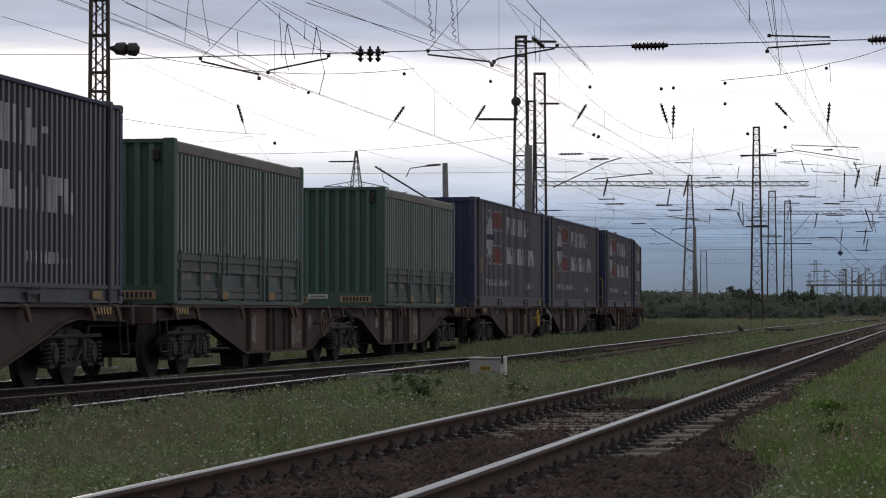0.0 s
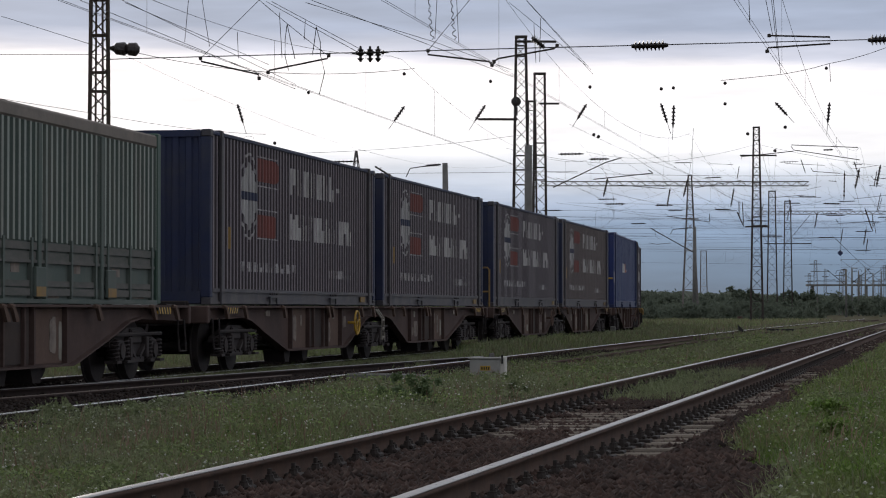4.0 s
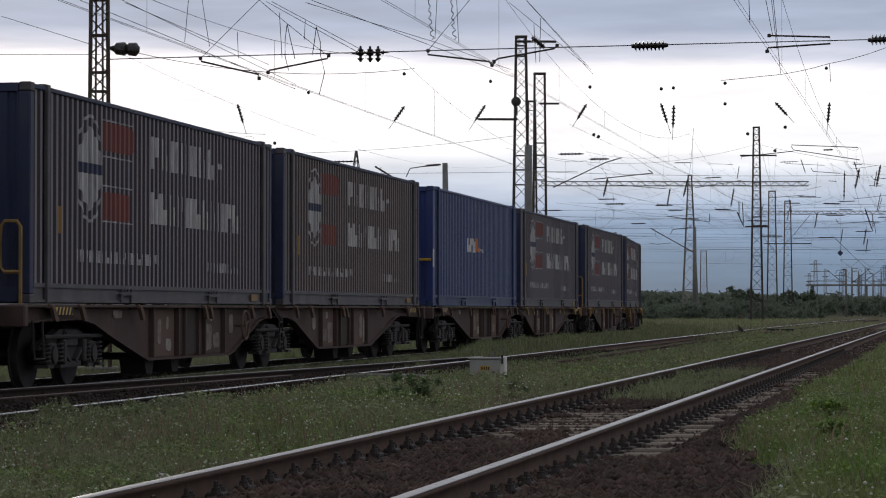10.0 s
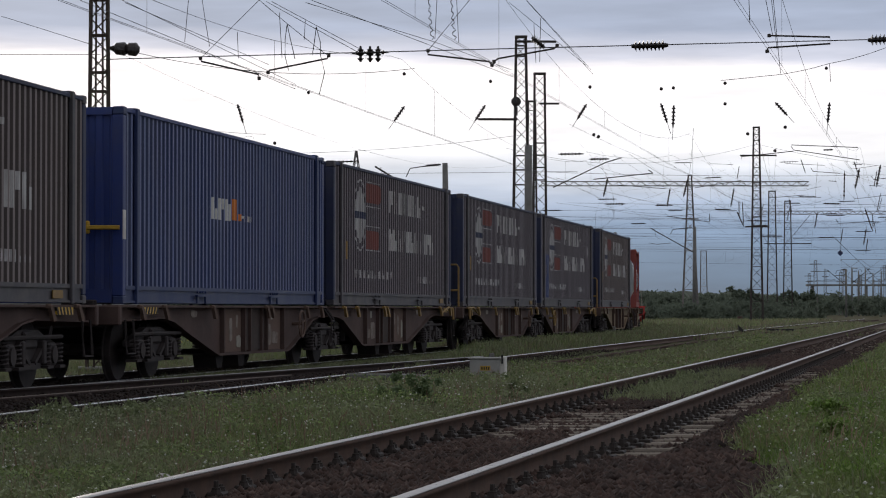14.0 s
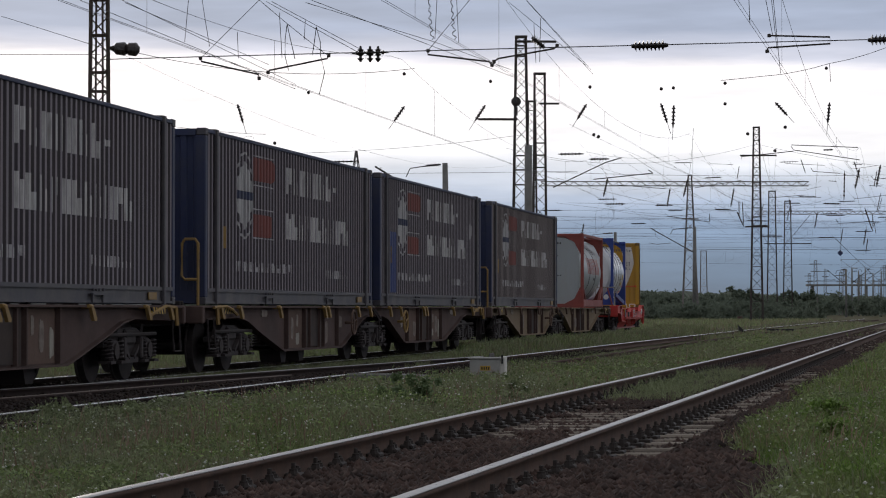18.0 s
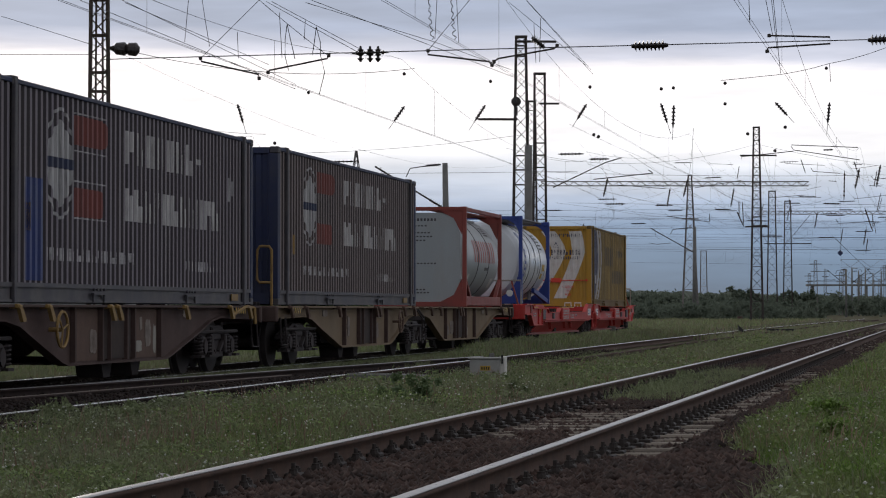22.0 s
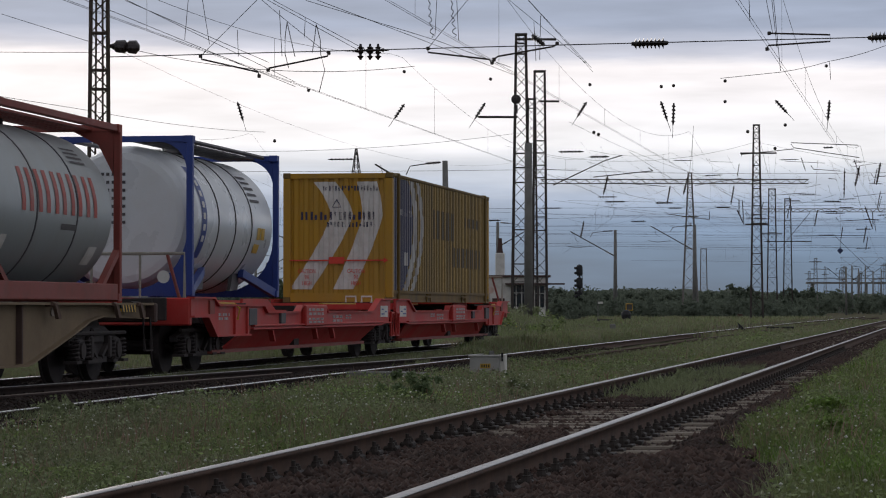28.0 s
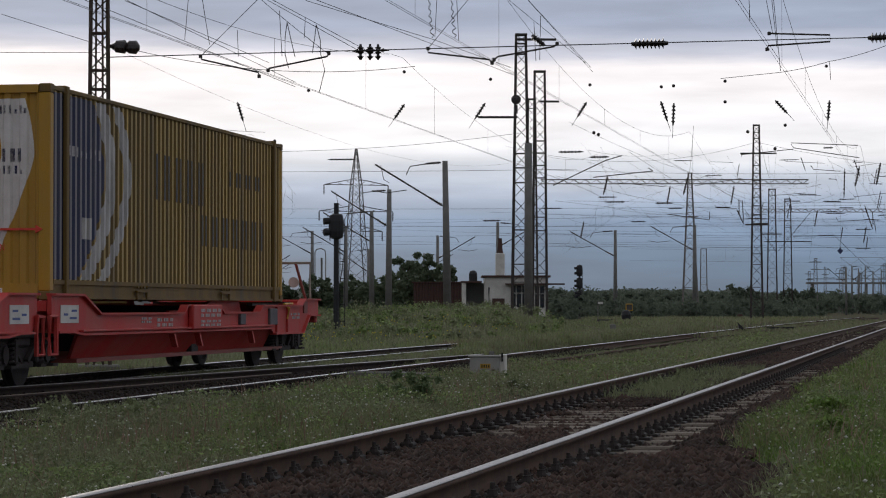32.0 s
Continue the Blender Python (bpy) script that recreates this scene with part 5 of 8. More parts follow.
    for x in (-6.4, 6.9):
        part("container_stool", box(B(), sg * x - 0.25, sg * x + 0.25, -1.25, 1.25, 1.14, 1.17), M_BOGIE, w)
    part("container_stool", box(B(), -0.2, 0.2, -1.2, 1.2, 0.36, 1.10), M_BOGIE, w)
    part("yellow_edge", box(B(), *sorted((sg * 3.2, sg * 6.4)), -1.0, -0.92, 1.13, 1.16), M_YSTEEL, w, "yellow edge strip")
    for x, wd, z0, z1, m in ((-6.6, 0.8, 0.86, 0.98, M_WORN), (-0.35, 1.3, 0.92, 1.06, M_WORN), (-0.35, 1.3, 0.77, 0.88, M_WORN), (2.2, 0.9, 0.78, 0.92, M_WORN), (3.4, 0.6, 0.84, 0.93, M_WORN), (6.95, 0.78, 0.86, 1.10, M_WHITE)):
        b = B()
        if m is M_WHITE:
            box(b, *sorted((sg * x, sg * (x + wd))), -1.432, -1.40, z0, z1)
            spots = B()
            for q, zq, wq in ((0.10, 0.05, 0.3), (0.10, 0.15, 0.22), (0.48, 0.10, 0.18)):
                box(spots, *sorted((sg * (x + q), sg * (x + q + wq))), -1.437, -1.43, z0 + zq, z0 + zq + 0.03)
            part("panel_print", spots, M_BLUEFRAME, w, "blue print bars")
        else:
            for row in range(2):
                zz = z0 + row * (z1 - z0) * 0.55
                n = int(wd / 0.09)
                for i in range(n):
                    if (i + row) % 4 != 3:
                        box(b, sg * x + sg * i * 0.09, sg * x + sg * i * 0.09 + 0.055, -1.428 - 0.1 * (x == -0.35), -1.40, zz, zz + (z1 - z0) * 0.36)
        ob = part("data_panel", b, m, w, "white data panel")
        if m is not M_WHITE:
            tagged(ob, "small worn white bars", kind="stuff")
    for x, x2, z0, z1 in ((-4.7, -4.15, 0.76, 1.05), (-2.35, -2.0, 0.78, 0.97)):
        part("grey_plate", box(B(), *sorted((sg * x, sg * x2)), -1.47, -1.41, z0, z1, 0.01), M_GREYRAIL, w, "grey plate")
    part("frame_plate", box(B(), *sorted((sg * -7.25, sg * -6.95)), -1.45, -1.41, 0.96, 1.18), M_REDFRAME, w)
    part("deck_gear", box(B(), *sorted((sg * -7.0, sg * -3.9)), -1.2, -1.1, 1.10, 1.14), M_BOGIE, w)
    # outer end
    part("headstock", box(B(), *sorted((sg * -8.32, sg * -8.16)), -1.40, 1.40, 0.78, 1.22, 0.02), M_RED, w)
    for sy in (-1, 1):
        b = rod(B(), (sg * -8.3, sy * 0.875, 1.05), (sg * -8.62, sy * 0.875, 1.05), 0.11, 14)
        box(b, *sorted((sg * -8.62, sg * -8.67)), sy * 0.875 - 0.24, sy * 0.875 + 0.24, 0.86, 1.22, 0.015)
        part("buffer", b, M_BOGIE, w)
        part("end_frame", tube(B(), [(sg * 8.0, sy * 1.45, 0.95), (sg * 8.0, sy * 1.45, 0.45), (sg * 8.28, sy * 1.45, 0.45), (sg * 8.28, sy * 1.45, 0.95), (sg * 8.0, sy * 1.45, 0.95)], 0.035), M_RED, w)
    part("handrail", tube(B(), [(sg * -8.2, -1.28, 1.18), (sg * -8.2, -1.28, 1.92), (sg * -8.2, 0.9, 1.92), (sg * -8.2, 0.9, 1.18)], 0.028), M_PANEL, w, "bare steel handrail")
    for y in (-0.55, 0.25):
        part("rail_leg", tube(B(), [(sg * -8.2, y, 1.18), (sg * -8.2, y, 1.92)], 0.022), M_PANEL, w)
    part("rail_brace", tube(B(), [(sg * -8.2, -1.2, 1.2), (sg * -8.2, -1.0, 1.9)], 0.03), M_REDFRAME, w)
    part("tail_disc", rod(B(), (sg * -8.23, -0.95, 1.55), (sg * -8.26, -0.95, 1.55), 0.10, 16), M_WHITE, w, "round white disc")
    for y in (-1.1, -0.75):
        part("securing_loop", tube(B(), [(sg * 7.6, y, 1.16), (sg * 7.6, y, 1.30), (sg * 7.6, y + 0.22, 1.30), (sg * 7.6, y + 0.22, 1.16)], 0.022), M_WHITE, w, "white steel loop")
    part("lever", tube(B(), [(sg * -5.5, -1.46, 0.86), (sg * -5.5, -1.5, 1.05), (sg * -5.5, -1.4, 1.13), (sg * -6.4, -1.35, 1.14)], 0.02), M_YSTEEL, w, "yellow lever")
    bogie(w, sg * -6.7)
    bogie(w, 8.42) if sg > 0 else None
    return w


on_train(pocket_wagon(1), 159.2, 0.0, 6.7)
on_train(pocket_wagon(-1), 176.05, 0.0, 6.7)


# ---- ground ----
def smooth01(v):
    v = max(0.0, min(1.0, v))
    return v * v * (3 - 2 * v)


def track_x(y):
    """Middle of the train's track at y."""
    return float(np.interp(y, LINE_Y, LINE_X))


def near_x(y):
    """Middle of the near track at y."""
    return -1.04 + 0.187 * (y - 12.6)


# the siding that branches beside the train's track
SIDE_Y = [8, 15, 22, 30.5, 35.6, 43, 47, 55.7, 62.6, 71.5, 82, 99.8, 118.6, 138, 165, 220, 300]
SIDE_X = [-7.6, -6.75, -5.75, -4.5, -3.14, -1.95, -1.33, 0.54, 1.55, 3.29, 5.51, 8.83, 11.6, 14.9, 20.3, 31.2, 47.0]
FIT = np.polyfit(SIDE_Y, SIDE_X, 4)


def siding_x(y):
    return float(np.polyval(FIT, y))



def ground_z(x, y):
    z = -0.20
    d = track_x(y) - x
    if y > 70:
        z += 0.97 * smooth01((d - 1.6) / 4.2) * smooth01((y - 80) / 52) * (1 - 0.4 * smooth01((d - 9) / 5))
    if y > 56 and x < siding_x(y) - 0.3 and d < -1.6:
        z += 0.30 * smooth01((y - 56) / 14) * smooth01((-1.6 - d) / 0.6) * smooth01((siding_x(y) - 0.3 - x) / 0.5)
    # low shoulder of the near track and the verge beyond it
    e = (x - near_x(y)) * 0.983
    if e > 1.0:
        z += 0.20 * smooth01((e - 1.25 - 0.7 * smooth01((22 - y) / 5)) / 0.8)
    # low hump of the meadow between siding and near track
    if 18 < y < 46:
        z += 0.17 * smooth01((x - siding_x(y) - 0.9) / 1.1) * smooth01((near_x(y) - 0.9 - x) / 1.1) * smooth01((y - 19) / 7) * (1 - smooth01((y - 36) / 9))
    z += 0.05 * noise.noise((x * 0.35, y * 0.22, 0.0)) + 0.02 * noise.noise((x * 1.3, y * 1.1, 3.0))
    if y > 230:
        z -= 0.25 * smooth01((y - 230) / 150)
    return z


def ground_sheet():
    ys = list(np.arange(-6, 70, 0.7)) + list(np.arange(70, 300, 4.0)) + [320, 360, 420, 520, 700, 1000, 1600, 2600, 4000]
    us = np.linspace(-1, 1, 81)
    verts, faces = [], []
    for y in ys:
        mid, half = near_x(min(y, 150)) - 3, 14 + max(y, 0) * 0.42
        for u in us:
            x = mid + half * (u * 0.35 + u ** 3 * 0.65)
            verts.append((x, y, ground_z(x, y)))
    n = len(us)
    for j in range(len(ys) - 1):
        for i in range(n - 1):
            a = j * n + i
            faces.append((a, a + 1, a + n + 1, a + n))
    g = cloud("ground", verts, faces, M_SOIL)
    tagged(g, "grassy soil of the railway yard reaching the horizon", "ground", kind="structure")
    far = cloud("ground_backdrop", [(-900, -300, -0.42), (900, -300, -0.42), (2600, 4600, -0.7), (-2600, 4600, -0.7)], [(0, 1, 2, 3)], M_SOIL)
    tagged(far, "wide grassy plain round the yard", "ground", kind="structure")


ground_sheet()


# ---- tracks ----
def rail_run(parent, line, z, name="rail", top=M_RAILTOP, web=M_RAIL):
    """A flat-bottomed rail through plan points; z: its running surface."""
    n = len(line)
    pts = [Vector((p[0], p[1], 0)) for p in line]
    prof_web = [(-0.07, -0.172), (0.07, -0.172), (0.07, -0.155), (0.012, -0.13), (0.012, -0.045), (0.036, -0.035), (0.036, -0.010), (-0.036, -0.010), (-0.036, -0.035), (-0.012, -0.045), (-0.012, -0.13), (-0.07, -0.155)]
    prof_top = [(-0.036, -0.010), (0.036, -0.010), (0.034, -0.003), (0.022, 0.0), (-0.022, 0.0), (-0.034, -0.003)]
    made = []
    for nm, prof, m in ((name, prof_web, web), ("running_surface", prof_top, top)):
        vs, fs = [], []
        k = len(prof)
        for i, p in enumerate(pts):
            d = (pts[min(i + 1, n - 1)] - pts[max(i - 1, 0)]).normalized()
            r = Vector((d.y, -d.x, 0))
            for a, h in prof:
                q = p + r * a
                vs.append((q.x, q.y, z + h))
        for i in range(n - 1):
            for j in range(k):
                j2 = (j + 1) % k
                fs.append((i * k + j, i * k + j2, (i + 1) * k + j2, (i + 1) * k + j))
        made.append(cloud(nm, vs, fs, m, parent if nm != "running_surface" else made[0]))
    return made[0]


Z3 = 0.17
DIR3 = Vector((0.187, 1, 0)).normalized()
RIGHT3 = Vector((DIR3.y, -DIR3.x, 0))


def near_line(off, ys):
    return [(near_x(y) + off / DIR3.y, y) for y in ys]


track3 = thing("near_track", "straight railway track with shiny rail heads on timber sleepers in dark ballast", "railway track", kind="structure")
for off in (-0.753, 0.753):
    rail_run(track3, near_line(off, list(np.arange(-6, 60, 1.5)) + list(np.arange(60, 420, 8))), Z3)

track1 = thing("train_track", "railway track carrying the train, shiny rails half sunk in weeds", "railway track", kind="structure")
for off in (-0.753, 0.753):
    rail_run(track1, [on_line(s, off)[:2] for s in np.arange(-55, 61, 1.0)], 0.0, top=M_RAILBRIGHT, web=M_RAILOIL)
    rail_run(track1, [on_line(s, off)[:2] for s in np.arange(60, 240, 1.0)], 0.0, top=M_RAIL)

# the siding that branches beside it
track2 = thing("siding_track", "rusty siding track branching off beside the train track", "railway track", kind="structure")
ys2 = list(np.arange(10, 200, 2.0)) + [220, 250, 300]
rail_run(track2, [(siding_x(y), y) for y in ys2 if y <= 44], 0.0, top=M_RAILBRIGHT, web=M_RAILOIL)
rail_run(track2, [(siding_x(y), y) for y in ys2 if y >= 44], 0.0, top=M_RAILBRIGHT)
rail_run(track2, [(siding_x(y) + 1.56, y) for y in ys2 if y >= 56], -0.05, top=M_RAIL)
# wing rail between closure rail and siding
WR = np.polyfit([33.05, 35.8, 39.4, 45.4], [-5.45, -5.0, -3.75, -2.52], 1)
rail_run(track2, [(float(np.polyval(WR, y)), y) for y in np.arange(28.0, 46, 1.0)], -0.02, "wing_rail", top=M_RAILDULL, web=M_RAILOIL)
# half-buried guard rail beside the near stretch
rail_run(track2, [(-4.3 + 0.208 * (y - 26.1), y) for y in np.arange(22.0, 31.1, 1.0)], -0.05, "guard_rail", top=M_RAILDULL)
# closure rail of the turnout
CL = np.polyfit([34.9, 38.65, 40.84, 47.35, 50.2, 55.1, 59.0], [-5.55, -4.8, -4.2, -2.31, -1.43, -0.16, 0.62], 2)
rail_run(track2, [(float(np.polyval(CL, y)), y) for y in np.arange(33.5, 60, 1.0)], 0.04, "closure_rail", top=M_RAILTOP, web=M_RAILOIL)

# beds
def bed(name, left, right, ys, z, m, label, rough=0.03):
    vs, fs = [], []
    k = 15
    for y in ys:
        for i in range(k):
            u = i / (k - 1)
            x = left(y) + (right(y) - left(y)) * u
            edge = min(u, 1 - u) * 6
            vs.append((x, y, z - 0.16 * (1 - smooth01(edge)) + rough * noise.noise((x * 2.3, y * 2.1, 7.0))))
    for j in range(len(ys) - 1):
        for i in range(k - 1):
            a = j * k + i
            fs.append((a, a + 1, a + k + 1, a + k))
    return tagged(cloud(name, vs, fs, m), label, "ballast", kind="structure")


ys_b = list(np.arange(-6, 100, 0.6)) + list(np.arange(100, 420, 8.0))
bed("ballast_near", lambda y: near_x(y) - 1.55, lambda y: near_x(y) + 2.0 + 0.9 * smooth01((22 - y) / 5), ys_b, Z3 - 0.255, M_BALLAST, "dark crushed-stone ballast under the near track")
bed("ballast_far", lambda y: track_x(y) - 1.9, lambda y: (siding_x(y) + 1.25) if y < 62 else track_x(y) + 1.9, [y for y in ys_b if 5 < y < 112], -0.072, M_OILBED, "dark oily ballast under the train track")

# sleepers: one by one where the camera is near, joined beyond
sl = mesh_of("sleeper", box(B(), -0.12, 0.12, -1.28, 1.28, -0.12, 0.0, 0.015), M_SLEEPER)
clip = B()
box(clip, -0.10, 0.10, -0.19, 0.19, -0.012, 0.022, 0.006)
for dx in (-0.045, 0.05):
    lathe(clip, (dx, -0.105, 0.02), (0, 0, 1), [(0, 0.040), (0.03, 0.034), (0.05, 0.026), (0.06, 0.026), (0.062, 0.016), (0.098 if dx < 0 else 0.075, 0.014)], 7)
box(clip, -0.075, 0.085, -0.15, -0.05, 0.02, 0.055, 0.01)
clip = mesh_of("rail_chair", clip, M_CHAIR)
ang3 = math.degrees(math.atan2(DIR3.y, DIR3.x))
rs = random.Random(5)
y = 9.0
while y < 66:
    x = near_x(y)
    again("sleeper", sl, track3, pose(x + rs.uniform(-0.03, 0.03), y, Z3 - 0.176 + rs.uniform(-0.012, 0.002), rs.uniform(-0.6, 0.6), 0, ang3 + rs.uniform(-0.8, 0.8)))
    for off in (-0.753, 0.753):
        again("rail_chair", clip, track3, pose(x + (off + 0.02) / DIR3.y, y - 0.187 * off, Z3 - 0.172, 0, 0, ang3))
    y += 0.6 * DIR3.y


def joined_boxes(name, places, hx, hy, hz, m, parent):
    vs, fs = [], []
    for x, y, z, a in places:
        c, s = math.cos(a), math.sin(a)
        b0 = len(vs)
        for dx in (-hx, hx):
            for dy in (-hy, hy):
                for dz in (-hz, hz):
                    vs.append((x + c * dx - s * dy, y + s * dx + c * dy, z + dz))
        fs += [[b0 + i for i in f] for f in ((0, 1, 3, 2), (4, 6, 7, 5), (0, 4, 5, 1), (2, 3, 7, 6), (0, 2, 6, 4), (1, 5, 7, 3))]
    return tagged(cloud(name, vs, fs, m, parent), kind="stuff")


joined_boxes("far_sleepers", [(near_x(y), y, Z3 - 0.245, radians(ang3)) for y in np.arange(66, 260, 0.6)], 0.12, 1.28, 0.06, M_SLEEPER, track3)
joined_boxes("sleepers", [(*on_line(s)[:2], -0.235, on_line(s)[2]) for s in np.arange(-50, 58, 0.6)], 0.12, 1.28, 0.06, M_SLEEPER, track1)
joined_boxes("sleepers", [(siding_x(y) + 0.1, y, -0.24, radians(78)) for y in np.arange(12, 60, 0.6)], 0.12, 0.85, 0.06, M_SLEEPER, track2)


# ---- masts, poles and overhead line ----
def lattice_mast(x, y, z0, h, wb, wt, m, label, arms=(), turn=None):
    """Four-legged lattice mast with cross bracing; arms: (height, from, to) cross bars."""
    turn = 4 - math.degrees(math.atan2(x, y)) if turn is None else turn
    t = thing("lattice_mast", label, "mast", pose(x, y, z0, 0, 0, turn), group="lattice masts")
    leg = max(0.055, wb * 0.078) if wb < 1.0 else wb * 0.05
    for sx in (-1, 1):
        for sy in (-1, 1):
            part("leg", beam(B(), (sx * wb / 2, sy * wb / 2, 0), (sx * wt / 2, sy * wt / 2, h), leg), m, t)
    b = B()
    z, flip = 0.0, 1
    while z < h - 0.3:
        w0 = wb + (wt - wb) * z / h
        dz = min(w0 * 1.05, h - z)
        w1 = wb + (wt - wb) * (z + dz) / h
        for a, c in ((-1, 1), (1, -1)):
            k = flip * a
            beam(b, (k * w0 / 2, a * w0 / 2, z), (-k * w1 / 2, a * w1 / 2, z + dz), leg * 0.45)
            beam(b, (a * w0 / 2, k * w0 / 2, z), (a * w1 / 2, -k * w1 / 2, z + dz), leg * 0.45)
        if int(z * 3) % 2 == 0:
            for a in (-1, 1):
                beam(b, (-w0 / 2, a * w0 / 2, z), (w0 / 2, a * w0 / 2, z), leg * 0.6)
        z += dz
        flip = -flip
    tagged(part("bracing", b, m, t), kind="stuff")
    part("cap", box(B(), -wt / 2 - 0.06, wt / 2 + 0.06, -wt / 2 - 0.06, wt / 2 + 0.06, h, h + 0.10), m, t)
    part("footing", box(B(), -wb / 2 - 0.2, wb / 2 + 0.2, -wb / 2 - 0.2, wb / 2 + 0.2, -0.5, 0.12, 0.03), M_CONC, t)
    for hz, a, c in arms:
        part("cross_arm", box(B(), a, c, -0.06, 0.06, hz - 0.06, hz + 0.06), m, t)
    return t


def insulator(parent, p, q, r=0.09, n=5, name="insulator"):
    """A string of porcelain sheds between p and q."""
    p, q = Vector(p), Vector(q)
    d = q - p
    ln = d.length
    prof = [(0.0, r * 0.3)]
    for i in range(n):
        a = ln * (0.08 + 0.84 * i / n)
        b2 = ln * (0.08 + 0.84 * (i + 0.5) / n)
        c2 = ln * (0.08 + 0.84 * (i + 0.62) / n)
        prof += [(a, r * 0.4), (b2, r), (c2, r * 0.45)]
    prof.append((ln, r * 0.3))
    return part(name, lathe(B(), p, d, prof, 8), M_INS, parent, "brown porcelain insulator" if name == "insulator" else "")


def cantilever_pole(x, y, h, r, side, label, reach=4.0, steep=1.9, lean=0.0):
    """Tapered concrete pole with a hinged steel cantilever; side = -1: the arm reaches to -x."""
    z0 = ground_z(x, y) - 0.3
    t = thing("line_pole", label, "pole", pose(x, y, z0, 0, lean, 0), group="concrete line poles")
    H = h - z0
    part("pole", rod(B(), (0, 0, 0), (0, 0, H), r, 14, r * 0.62), M_CONC, t, "", True)
    tip = (side * reach, -0.3, H - 0.15)
    d0 = Vector((side * r * 0.7, 0, H - 2.5 * steep / 1.9))
    b = rod(B(), d0 + (Vector(tip) - d0) * 0.2, tip, 0.05, 7)
    part("cantilever", b, M_MAST, t)
    insulator(t, d0, d0 + (Vector(tip) - d0) * 0.22, 0.12, 6)
    b = tube(B(), [(side * r, 0, H - 0.10), (side * reach * 0.32, -0.1, H - 0.18), (side * reach * 0.5, -0.15, H - 0.28), (side * reach * 0.56, -0.15, H - 0.75)], 0.03)
    part("stay", b, M_MAST, t)
    insulator(t, (side * r, 0, H - 0.08), (side * reach * 0.28, -0.1, H - 0.14), 0.10, 5)
    part("registration_arm", tube(B(), [(side * reach * 0.55, -0.2, H - 1.6), (side * reach * 0.85, -0.25, H - 1.75), (side * reach * 1.05, -0.3, H - 1.6)], 0.025), M_MAST, t)
    part("steady_arm", tube(B(), [(side * reach * 0.92, -0.3, H - 0.2), (side * reach * 0.88, -0.3, H - 1.0), (side * reach * 0.8, -0.3, H - 1.2)], 0.018), M_MAST, t)
    return t


POLE = "weathered grey concrete line pole with a rusty steel cantilever arm"
for x, y, h, r, side, reach, lean in ((0.25, 150, 9.25, 0.24, -1, 3.9, -0.9), (-3.75, 185, 9.2, 0.25, -1, 4.0, 0.3), (-5.9, 222, 9.05, 0.25, -1, 4.0, 0), (-9.5, 262, 9.0, 0.25, -1, 4.2, 0.2),
                                      (-14.6, 300, 9.6, 0.25, -1, 4.4, 0), (16.8, 262, 8.6, 0.22, -1, 4.4, 0), (25.1, 268, 9.3, 0.26, -1, 4.4, 0), (-0.6, 300, 9.1, 0.24, 1, 4.2, 0),
                                      (-2.9, 410, 9.3, 0.24, 1, 4.4, 0), (5.6, 275, 9.8, 0.24, 1, 4.2, 0), (-23.0, 330, 7.6, 0.24, 1, 4.2, 0), (63.0, 420, 7.4, 0.2, -1, 3.0, 0), (70.0, 460, 8.2, 0.2, 1, 3.0, 0), (77.3, 500, 8.3, 0.2, -1, 3.4, 0), (88.0, 560, 9.6, 0.22, 1, 3.4, 0), (96.0, 600, 9.2, 0.22, -1, 3.4, 0), (106.0, 650, 10.4, 0.22, 1, 3.6, 0), (-31.5, 480, 9.0, 0.24, 1, 4.2, 0), (-8.3, 300, 7.6, 0.24, -1, 3.6, 0)):
    cantilever_pole(x, y, h, r, side, POLE, reach, lean=lean)
thick = thing("line_pole", "thick grey concrete pole beside the tall lattice masts", "pole", pose(4.55, 143.0, ground_z(4.55, 143) - 0.3), group="concrete line poles")
part("pole", rod(B(), (0, 0, 0), (0, 0, 9.6), 0.235, 14, 0.20), M_CONC, thick, "", True)

LM = "tall dark steel lattice mast of the overhead line"
mast0 = lattice_mast(-6.92, 54.0, -0.2, 9.5, 0.46, 0.30, M_MASTRUST, LM, turn=8)
for sx0 in (-1, 1):
    part("batten_plate", beam(B(), (sx0 * 0.09, -0.19, 0), (sx0 * 0.055, -0.14, 9.5), 0.03), M_MASTRUST, mast0)
mast1 = lattice_mast(4.20, 144.5, 0.4, 15.3, 0.98, 0.52, M_MASTDARK, LM, ((10.9, -2.3, -0.2), (15.1, -0.3, 1.9)))
lattice_mast(5.98, 166.0, 0.4, 15.2, 0.90, 0.62, M_MASTDARK, LM, ((13.4, 0.0, 1.2),))
lattice_mast(6.35, 192.0, 0.4, 15.5, 0.85, 0.5, M_MASTDARK, LM)
lattice_mast(25.1, 215.0, -0.3, 15.9, 0.98, 0.44, M_MASTDARK, LM, ((13.7, -1.3, 1.6), (8.0, -0.9, 0.9)))
lattice_mast(39.2, 320.0, -0.4, 15.5, 1.25, 0.75, M_MASTDARK, LM, ((10.2, -1.2, 1.2),))
lattice_mast(42.6, 332.0, -0.4, 14.8, 1.15, 0.7, M_MASTDARK, LM, ((14.6, -0.4, 1.5), (9.6, -2.9, 2.9)))
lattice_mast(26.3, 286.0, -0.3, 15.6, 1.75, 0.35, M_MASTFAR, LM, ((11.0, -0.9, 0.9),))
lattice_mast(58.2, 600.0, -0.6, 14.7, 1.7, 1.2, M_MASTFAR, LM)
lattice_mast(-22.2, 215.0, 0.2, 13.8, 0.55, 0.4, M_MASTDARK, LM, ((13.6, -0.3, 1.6),))
